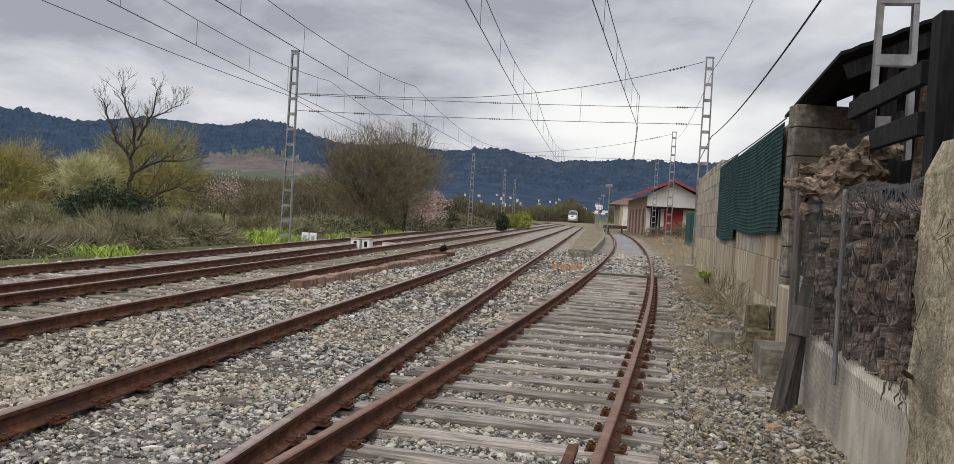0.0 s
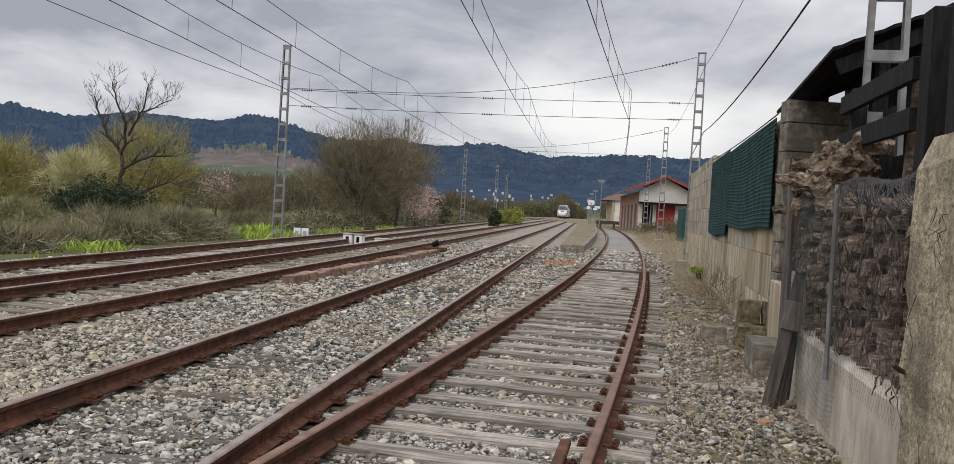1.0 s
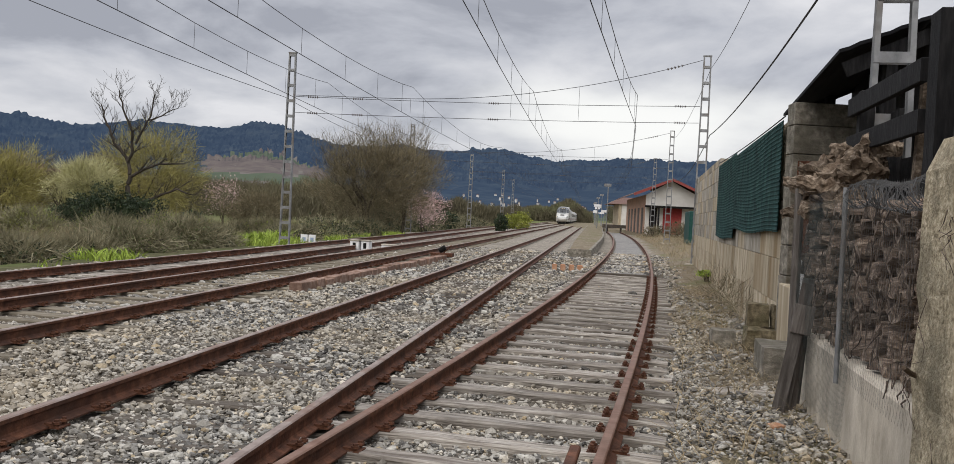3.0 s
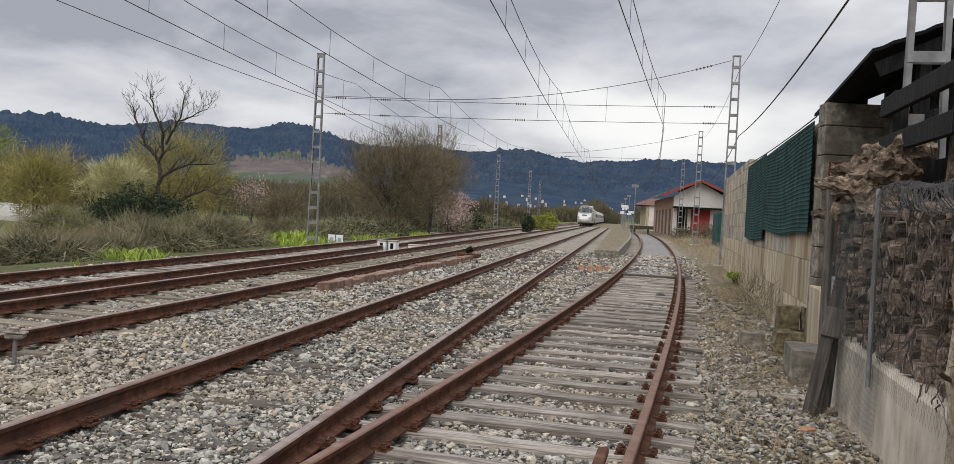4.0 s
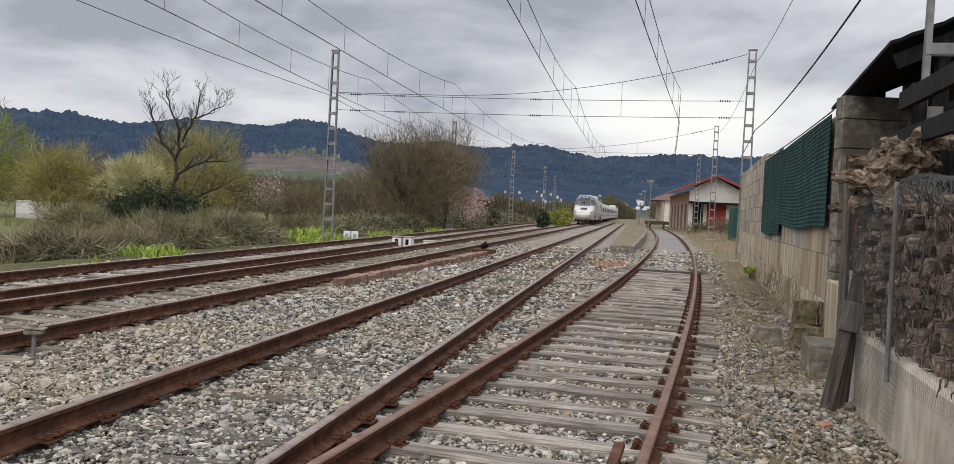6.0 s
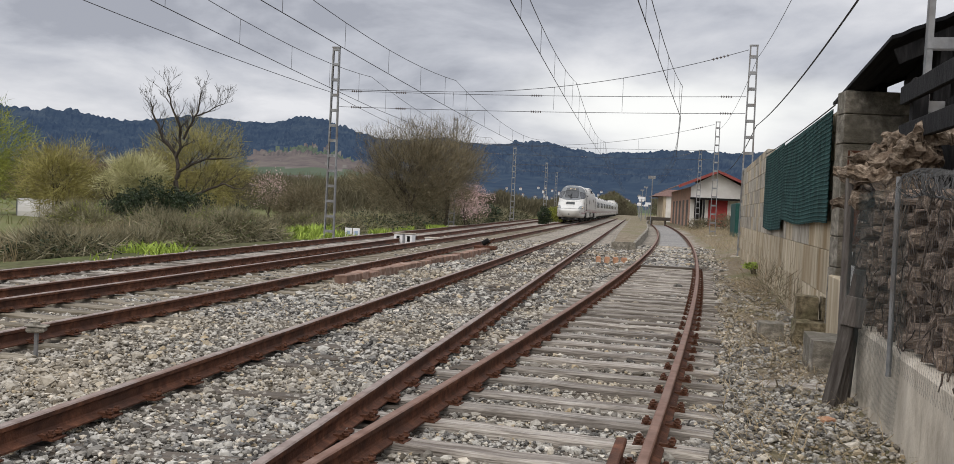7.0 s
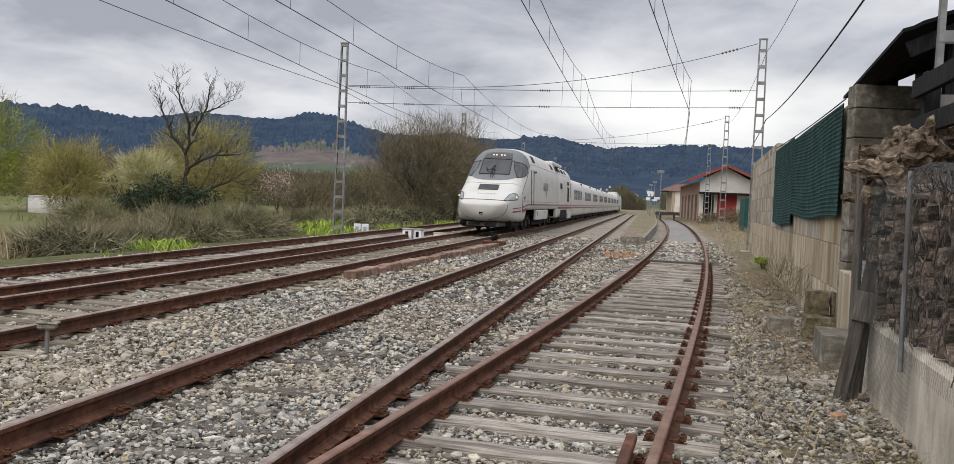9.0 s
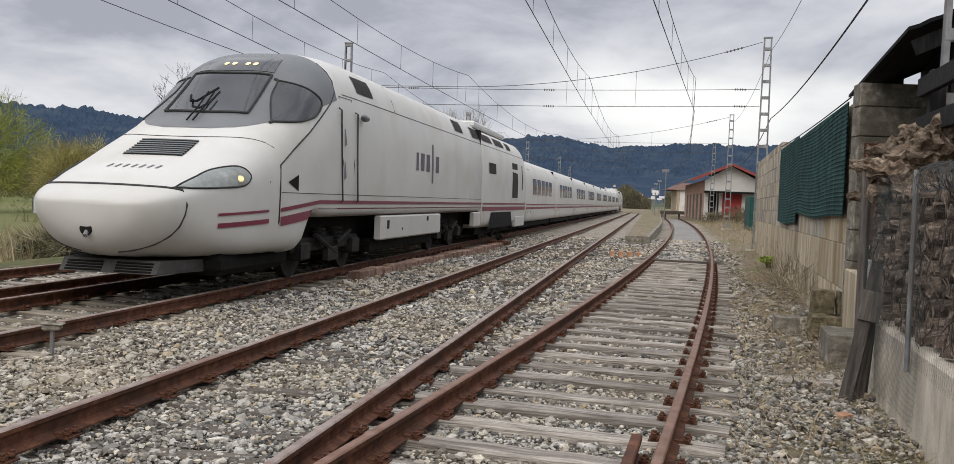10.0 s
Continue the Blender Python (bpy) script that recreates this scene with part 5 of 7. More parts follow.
def build_station():
    th = thing("goods_shed", "white-gabled goods shed with red doors and tiled roof", "building")
    rz = -5.5
    M = pose(19.4, 105, 0.0, 0, 0, rz)
    W, L, E, A = 6.0, 32.0, 4.75, 6.55

    def add(name, geo, m, label=""):
        geo.v = [tuple(M @ Vector(v)) for v in geo.v]
        return part(name, geo, m, th, label)
    g = Geo()
    g.add([(0, 0, 0), (W, 0, 0), (W, 0, E), (W / 2 - 0.2, 0, A - 0.15), (0, 0, E), (0, 0.3, 0), (W, 0.3, 0), (W, 0.3, E), (W / 2 - 0.2, 0.3, A - 0.15), (0, 0.3, E)],
          [(0, 1, 2, 3, 4), (9, 8, 7, 6, 5), (0, 5, 6, 1), (1, 6, 7, 2), (2, 7, 8, 3), (3, 8, 9, 4), (4, 9, 5, 0)])
    add("gable_wall", g, M_WALLWHITE, "white rendered gable wall")
    for x0 in (0, W - 0.3):
        g = Geo()
        g.box((x0, 0.3, 0), (x0 + 0.3, L, E))
        add("side_wall", g, M_BRICK, "pinkish masonry side wall")
    g = Geo()
    g.box((0.3, L - 0.3, 0), (W - 0.3, L, E))
    add("rear_wall", g, M_WALLWHITE)
    for s in (-1, 1):
        g = Geo()
        xm = W / 2 - 0.2
        xe = xm + s * (W / 2 + 1.3)
        ze = A - 1.85
        n = 14
        for j in range(n):
            u0, u1 = j / n, (j + 1) / n
            p = [(xm + (xe - xm) * u, y, A + (ze - A) * u + d) for u, d in ((u0, 0.03), (u1, 0.0)) for y in (-1.2, L + 0.5)]
            q = [(a, b, c + 0.10) for a, b, c in p]
            g.add(p + q, [(0, 1, 3, 2), (4, 6, 7, 5), (0, 4, 5, 1), (2, 3, 7, 6), (0, 2, 6, 4), (1, 5, 7, 3)])
        add("roof_slope", g, M_TILE, "dark weathered tile roof")
        g = Geo()
        g.beam((xm, -1.22, A - 0.02), (xe, -1.22, ze - 0.02), 0.06, 0.30)
        add("barge_board", g, M_FASCIA, "red barge board")
    for k in range(5):
        g = Geo()
        g.box((-0.04, 3 + 5.5 * k, 0.1), (0.02, 5.2 + 5.5 * k, 3.3))
        add("loading_door", g, M_TIMBER_GREY)
    # canopy before the gable
    g = Geo()
    g.box((-0.1, -1.7, 3.30), (W + 0.3, -0.02, 3.52))
    add("canopy", g, M_BLACK, "dark flat canopy")
    for x in (0.4, 1.25, W + 0.05):
        g = Geo()
        g.box((x, -1.6, -0.1), (x + 0.2, -1.4, 3.30))
        add("canopy_post", g, M_TIMBER_BLACK)
    g = Geo()
    g.box((2.0, -0.06, 0.3), (4.1, -0.003, 3.3))
    add("red_door", g, M_RED, "red painted sliding door")
    g = Geo()
    g.box((0.45, -0.05, 0), (1.3, -0.003, 3.3))
    add("dark_doorway", g, M_BLACK)
    # plain pale store beside it
    th = thing("store_building", "pale rendered store with a low brown roof", "building")
    M = pose(22.2, 150, 0, 0, 0, -5)
    g = Geo()
    g.box((1.6, 0, -0.2), (6.2, 14, 4.3))
    add("wall", g, M_WALLWHITE)
    g = Geo()
    g.box((1.1, 0.1, -0.2), (1.6, 14, 4.3))
    add("brick_wall", g, M_CONC)
    g = Geo()
    g.add([(-0.5, -0.5, 4.3), (6.7, -0.5, 4.3), (6.7, 14.5, 4.3), (-0.5, 14.5, 4.3), (1.8, 3.5, 5.5), (4.4, 3.5, 5.5), (4.4, 11, 5.5), (1.8, 11, 5.5)],
          [(3, 2, 1, 0), (4, 5, 6, 7), (0, 1, 5, 4), (1, 2, 6, 5), (2, 3, 7, 6), (3, 0, 4, 7)])
    add("roof", g, M_TILE)
    g = Geo()
    g.box((3.0, -0.05, 0), (5.0, -0.003, 3.2))
    add("door", g, M_WHITE)
    # green container by the wall
    th = thing("green_container", "dark green metal container with white labels", "container")
    M = pose(14.45, 62, 0.05, 0, 0, -10)
    g = Geo()
    g.box((0, 0, 0), (2.5, 6, 2.45), bev=0.03)
    add("body", g, M_GREENBOX)
    for k in range(9):
        g = Geo()
        g.box((0.12 + 0.26 * k, -0.03, 0.1), (0.24 + 0.26 * k, -0.002, 2.35))
        add("rib", g, M_GREENBOX)
    for z in (1.35, 2.0):
        g = Geo()
        g.box((0.9, -0.05, z), (1.35, -0.035, z + 0.22))
        add("label", g, M_WHITE, "white label plate")


def build_lineside():
    # cable covers in a row
    th = thing("cable_trough", "row of red-brown cable trough covers in the ballast", "cable trough")
    rnd = random.Random(6)
    me = Geo().box((-0.13, 0.02, -0.10), (0.13, 0.45, 0.11), bev=0.012).mesh("cover", M_KERB)
    a, b = Vector((-3.41, 17.6, 0)), Vector((-1.09, 32.0, 0))
    n = 29
    for i in range(n):
        p = a.lerp(b, i / n)
        o = part("cover", me, None, th)
        o.matrix_basis = pose(p.x + rnd.uniform(-0.02, 0.02), p.y, rnd.uniform(-0.02, 0.02), rnd.uniform(-2, 2), rnd.uniform(-5, 5), -9.2 + rnd.uniform(-3, 3))
    # marker peg
    th = thing("marker_peg", "short rusty steel peg with a flat head in the ballast", "marker")
    g = Geo()
    g.tube([(-4.62, 8.67, -0.1), (-4.62, 8.67, 0.19)], 0.022, 8)
    part("stem", g, M_STEEL, th)
    g = Geo()
    g.box((-0.082, -0.06, 0), (0.082, 0.06, 0.055), m=pose(-4.62, 8.67, 0.185, 0, 0, 12), bev=0.015)
    g.box((-0.10, -0.07, 0.055), (0.10, 0.07, 0.072), m=pose(-4.62, 8.67, 0.185, 0, 3, 12), bev=0.006)
    g.tube([(-4.62, 8.67, 0.25), (-4.62, 8.67, 0.285)], 0.035, 8)
    part("head", g, M_PIER, th)
    # orange blocks by the platform's end
    for k in range(4):
        g = Geo()
        g.box((-0.07, -0.08, -0.05), (0.07, 0.08, 0.17), bev=0.02)
        ob = part("orange_block", g, M_BLOCKORANGE)
        ob.matrix_basis = pose(2.60 + 0.27 * k, 29.4 - 0.03 * k, -0.03, 0, 0, 5 * k)
        tagged(ob, "faded orange and white hollow block on the ballast", "block", "blocks by the platform end")
    # white boxes at the points
    for x, y, w, h in ((-4.62, 35.8, 0.34, 0.36), (-4.22, 35.9, 0.30, 0.36), (-3.5, 37.6, 0.5, 0.18)):
        th = thing("points_box", "white painted point machine box with dark lid", "box", "white boxes at the points", at=pose(x, y, -0.05, 0, 0, -8))
        part("body", Geo().box((-w / 2, -0.25, 0), (w / 2, 0.25, h), bev=0.02), M_WHITE, th)
        part("lid", Geo().box((-w / 2 - 0.02, -0.27, h), (w / 2 + 0.02, 0.27, h + 0.05), bev=0.01), M_CONC_GREY, th)
        part("plate", Geo().box((-0.06, -0.262, 0.08), (0.06, -0.252, h - 0.06)), M_BLACK, th)
    # the pale marker boards at the mast
    for x in (-7.32, -6.98):
        th = thing("distance_marker", "white marker board with blue figures beside the track", "sign", "marker boards", at=pose(x, 39.4, -0.08, 0, 0, -8))
        part("board", Geo().box((-0.15, -0.03, 0.0), (0.15, 0.03, 0.42), bev=0.01), M_WHITE, th)
        part("bar", Geo().box((-0.07, -0.04, 0.12), (0.08, -0.031, 0.30)), M_BLUE, th)
    # point lever on the main track
    th = thing("point_lever", "dark iron point lever with a counterweight", "lever", at=pose(-1.15, 33.6, -0.02, 0, 0, -8))
    part("base", Geo().box((-0.4, -0.25, 0), (0.4, 0.25, 0.14), bev=0.02), M_RUST, th)
    g = Geo(); g.tube([(0, 0, 0.1), (0.32, 0, 0.42)], 0.025, 6)
    part("arm", g, M_RUST, th)
    g = Geo(); g.tube([(-0.12, 0, 0.2), (0.1, 0, 0.34)], 0.10, 8)
    part("counterweight", g, M_BLACK, th)
    # check rail beside the siding's near end
    g = Geo()
    g.sweep([(siding_x(y) + 0.8675 - 0.14 - 0.03 * max(0, (y - 5.2)), y, 0.0) for y in (3.4, 4.4, 5.2, 5.7, 5.95)], PROFILE)
    ob = part("check_rail", g, M_RAIL)
    tagged(ob, "short rusty check rail inside the siding", "rail")
    # far station fittings
    rnd = random.Random(77)
    for k in range(12):
        y = 110 + 14 * k
        x = -0.2 + SLOPE * y + rnd.uniform(0.4, 2.2)
        h = rnd.choice((2.6, 3.2, 5.5, 6.5))
        th = thing("lamp_post", "slim grey post on the far platform", "post", "posts on the platform", at=pose(x, y, 0.2))
        g = Geo(); g.tube([(0, 0, 0), (0, 0, h)], 0.06, 6)
        part("pole", g, M_STEEL, th)
        part("head", Geo().box((-0.5, -0.05, h - 0.1), (0.35, 0.08, h + 0.25), bev=0.02), M_WHITE if h < 4 else M_STEEL, th)
    # a few white houses below the hills
    for x, y, w, h in ((-128, 260, 9, 7), (-121, 268, 8, 6), (-140, 300, 10, 7), (-118, 245, 6, 4)):
        th = thing("house", "small white house with a tiled roof in the valley", "house", "valley houses", at=pose(x, y, 2.0, 0, 0, 25))
        part("wall", Geo().box((-w / 2, -4, -6), (w / 2, 4, h - 1.5)), M_WALLWHITE, th)
        g = Geo()
        e = h - 1.5
        g.add([(-w / 2 - 0.4, -4.4, e), (w / 2 + 0.4, -4.4, e), (w / 2 + 0.4, 4.4, e), (-w / 2 - 0.4, 4.4, e), (-w / 2 - 0.4, 0, e + 1.8), (w / 2 + 0.4, 0, e + 1.8)],
              [(3, 2, 1, 0), (0, 1, 5, 4), (2, 3, 4, 5), (1, 2, 5), (3, 0, 4)])
        part("roof", g, M_TILE, th)
        for k in (-1, 1):
            part("window", Geo().box((k * w / 4 - 0.5, -4.05, 1), (k * w / 4 + 0.5, -3.98, 2.4)), M_GLASS, th)


def build_creeper():
    """Dead creeper stems on the pillar and over the base wall."""
    th = thing("dead_creeper", "dead brown creeper stems on the pillar and wall", "creeper")
    rnd = random.Random(55)
    for k in range(9):
        y = rnd.uniform(4.4, 5.3)
        z = rnd.uniform(0.5, 1.8)
        p = Vector((fence_x(y) - 0.05, y, z))
        pts = [p]
        for i in range(5):
            p = p + Vector((rnd.uniform(-0.012, 0.008), rnd.uniform(-0.12, 0.10), rnd.uniform(-0.12, 0.02)))
            pts.append(p)
        g = Geo()
        g.tube(pts, [0.0035, 0.0033, 0.003, 0.0026, 0.002, 0.0015], 4)
        part("stem", g, M_BRUSH, th)
    g = Geo()
    g.tube([(fence_x(5.1) + 0.02, 5.1, 0.84), (fence_x(5.0) - 0.08, 5.0, 0.88), (fence_x(4.9) - 0.17, 4.86, 0.93)], [0.018, 0.016, 0.013], 7)
    part("broken_branch", g, M_LOG, th, "pale broken branch stub")


build_hills()
build_masts()
build_wires()
build_wall()
build_windbreak()
build_fence_wall()
build_shed()
build_timber_rails()
build_firewood()
build_stumps()
build_fence()
build_creeper()
build_right_clutter()
build_platform()
build_buffer()
build_station()
build_lineside()


# ---- the train ----
class Shell:
    """A vehicle body as sections along its length d (from the nose backwards): half width, bottom, belt and top heights,
    with its own roundness above and below the belt."""

    def __init__(self, rows):
        self.t = np.array(rows, float)

    def at(self, d):
        T = self.t
        x = T[:, 0]
        d = min(max(d, x[0]), x[-1])
        i = int(min(max(np.searchsorted(x, d) - 1, 0), len(x) - 2))
        h = x[i + 1] - x[i]
        u = (d - x[i]) / h
        p0, p1 = T[i, 1:], T[i + 1, 1:]
        m0 = (T[min(i + 1, len(x) - 1), 1:] - T[max(i - 1, 0), 1:]) / (x[min(i + 1, len(x) - 1)] - x[max(i - 1, 0)])
        j = i + 1
        m1 = (T[min(j + 1, len(x) - 1), 1:] - T[max(j - 1, 0), 1:]) / (x[min(j + 1, len(x) - 1)] - x[max(j - 1, 0)])
        return (2 * u ** 3 - 3 * u ** 2 + 1) * p0 + (u ** 3 - 2 * u ** 2 + u) * h * m0 + (-2 * u ** 3 + 3 * u ** 2) * p1 + (u ** 3 - u ** 2) * h * m1

    def ring(self, d, a):
        hw, zb, zc, zt, nt, nb = self.at(d)
        c, s = math.cos(a), math.sin(a)
        n, h = (nt, zt - zc) if s >= 0 else (nb, zc - zb)
        y = hw * math.copysign(abs(c) ** (2 / n), c)
        z = zc + h * math.copysign(abs(s) ** (2 / n), s)
        return Vector((-d, y, z))

    def side(self, d, z, sgn=1, out=0.0):
        hw, zb, zc, zt, nt, nb = self.at(d)
        n, h = (nt, zt - zc) if z >= zc else (nb, zc - zb)
        k = min(abs(z - zc) / h, 0.9999)
        y = hw * (1 - k ** n) ** (1 / n)
        return Vector((-d, sgn * (y + out), z + (out * 0.5 if z > zc + 0.6 * h else 0)))

    def top(self, d, y, out=0.0):
        hw, zb, zc, zt, nt, nb = self.at(d)
        k = min(abs(y) / hw, 0.9999)
        z = zc + (zt - zc) * (1 - k ** nt) ** (1 / nt)
        return Vector((-d + out * 0.6, y, z + out))

    def loft(self, g, ds, n=48, mi=0, cap=True):
        o = len(g.v)
        for d in ds:
            for k in range(n):
                g.v.append(tuple(self.ring(d, 2 * math.pi * k / n)))
        for i in range(len(ds) - 1):
            for k in range(n):
                g.f.append((o + i * n + k, o + i * n + n + k, o + i * n + n + (k + 1) % n, o + i * n + (k + 1) % n))
                g.m.append(mi)
        if cap:
            g.f += [tuple(o + k for k in range(n)), tuple(o + (len(ds) - 1) * n + k for k in range(n - 1, -1, -1))]
            g.m += [mi, mi]
        return g


def sheet(g, fn, A, B, rows=6):
    """A skin between two outlines A and B of equal length, laid on a surface by fn(u, v)."""
    n = len(A)
    o = len(g.v)
    for r in range(rows + 1):
        t = r / rows
        for a, b in zip(A, B):
            g.v.append(tuple(fn(a[0] + (b[0] - a[0]) * t, a[1] + (b[1] - a[1]) * t)))
    for r in range(rows):
        for i in range(n - 1):
            g.f.append((o + r * n + i, o + r * n + i + 1, o + r * n + n + i + 1, o + r * n + n + i))
            g.m.append(0)
    return g


def dense(pts, n=10):
    out = []
    for (a, b), (c, d) in zip(pts[:-1], pts[1:]):
        out += [(a + (c - a) * i / n, b + (d - b) * i / n) for i in range(n)]
    return out + [pts[-1]]


def blob(pts, n=24):
    """Smooth closed outline through a few points."""
    m = len(pts)
    out = []
    for i in range(m):
        p0, p1, p2, p3 = (Vector((*pts[(i + k) % m], 0)) for k in (-1, 0, 1, 2))
        for j in range(n // m + 1):
            t = j / (n // m + 1)
            v = 0.5 * (2 * p1 + (p2 - p0) * t + (2 * p0 - 5 * p1 + 4 * p2 - p3) * t * t + (3 * p1 - p0 - 3 * p2 + p3) * t ** 3)
            out.append((v.x, v.y))
    return out


def closed_sheet(g, fn, outline, rings=5):
    """Fills a closed outline with rings towards its middle."""
    cx = sum(p[0] for p in outline) / len(outline)
    cy = sum(p[1] for p in outline) / len(outline)
    n = len(outline)
    o = len(g.v)
    for r in range(rings):
        t = 1 - r / rings
        for x, y in outline:
            g.v.append(tuple(fn(cx + (x - cx) * t, cy + (y - cy) * t)))
    g.v.append(tuple(fn(cx, cy)))
    for r in range(rings - 1):
        for i in range(n):
            g.f.append((o + r * n + i, o + r * n + (i + 1) % n, o + r * n + n + (i + 1) % n, o + r * n + n + i))
            g.m.append(0)
    for i in range(n):
        g.f.append((o + (rings - 1) * n + i, o + (rings - 1) * n + (i + 1) % n, o + rings * n))
        g.m.append(0)
    return g


NOSE = [  # d, half width, bottom, belt, top, roundness above, below
    (0.00, 0.34, 0.98, 1.20, 1.25, 2.3, 1.7),
    (0.05, 0.62, 0.82, 1.205, 1.30, 2.5, 1.7),
    (0.15, 0.80, 0.68, 1.21, 1.37, 2.8, 1.8),
    (0.35, 0.96, 0.57, 1.22, 1.46, 3.0, 2.1),
    (0.62, 1.06, 0.52, 1.23, 1.56, 3.2, 2.6),
    (1.00, 1.17, 0.50, 1.24, 1.71, 3.4, 3.8),
    (1.56, 1.30, 0.50, 1.26, 1.91, 3.5, 6.0),
    (2.10, 1.38, 0.50, 1.28, 2.17, 3.4, 8.0),
    (2.65, 1.42, 0.50, 1.34, 2.44, 3.3, 9.0),
    (3.05, 1.44, 0.50, 1.40, 2.66, 3.2, 9.0),
    (3.62, 1.455, 0.52, 1.45, 3.09, 3.1, 9.0),
    (4.00, 1.465, 1.00, 1.50, 3.40, 3.1, 7.0),
    (4.48, 1.475, 1.02, 1.50, 3.70, 3.2, 8.0),
    (5.00, 1.48, 1.02, 1.50, 3.87, 3.4, 9.0),
    (5.70, 1.48, 1.02, 1.50, 3.97, 3.6, 9.0),
    (6.60, 1.48, 1.02, 1.50, 4.00, 3.8, 9.0),
    (8.00, 1.48, 1.02, 1.50, 4.00, 3.9, 9.0),
    (19.3, 1.48, 1.02, 1.50, 4.00, 3.9, 9.0)]
HEAD = Shell(NOSE)


def stripe_side(shell, d0, d1, za, zb, sgn, n=12, rise=None):
    g = Geo()
    A = [(d0 + (d1 - d0) * i / n, za) for i in range(n + 1)]
    B = [(d0 + (d1 - d0) * i / n, zb) for i in range(n + 1)]
    if rise:
        A = [(d, z + rise(d)) for d, z in A]
        B = [(d, z + rise(d)) for d, z in B]
    return sheet(g, lambda d, z: shell.side(d, z, sgn, 0.013), A, B, 1)


def seam(shell, pts, sgn, r=0.011, out=0.0):
    g = Geo()
    g.tube([shell.side(d, z, sgn, out) for d, z in pts], r, 5)
    return g


def bogie(parent, d, wheel_r=0.46):
    g = Geo()
    for s in (-1, 1):
        g.box((-d - 1.75, s * 1.02 - 0.09, 0.42), (-d + 1.75, s * 1.02 + 0.09, 0.66), bev=0.03)
        for k in (-1, 1):
            g.box((-d + k * 1.35 - 0.22, s * 1.08 - 0.14, 0.30), (-d + k * 1.35 + 0.22, s * 1.08 + 0.14, 0.60), bev=0.03)
        for k in (-0.45, 0.45):
            for q in range(4):
                g.tube([(-d + k, s * 1.10, 0.55 + 0.08 * q), (-d + k, s * 1.10, 0.59 + 0.08 * q)], 0.13, 10)
        g.tube([(-d - 0.2, s * 1.2, 0.35), (-d + 0.9, s * 1.2, 0.72)], 0.045, 6)
        g.tube([(-d - 1.0, s * 1.2, 0.75), (-d - 0.2, s * 1.22, 0.55)], 0.04, 6)
        g.box((-d - 0.28, s * 1.18 - 0.05, 0.22), (-d + 0.28, s * 1.18 + 0.05, 0.48), bev=0.02)
    g.box((-d - 0.4, -1.0, 0.45), (-d + 0.4, 1.0, 0.75))
    b = part("bogie", g, M_BOGIE, parent, "black dusty bogie")
    for k in (-1, 1):
        for s in (-1, 1):
            g = Geo()
            x, y = -d + k * 1.35, s * 0.8675
            g.tube([(x, y - 0.07, wheel_r), (x, y + 0.07, wheel_r)], wheel_r, 24)
            part("wheel", g, M_BOGIE, parent)


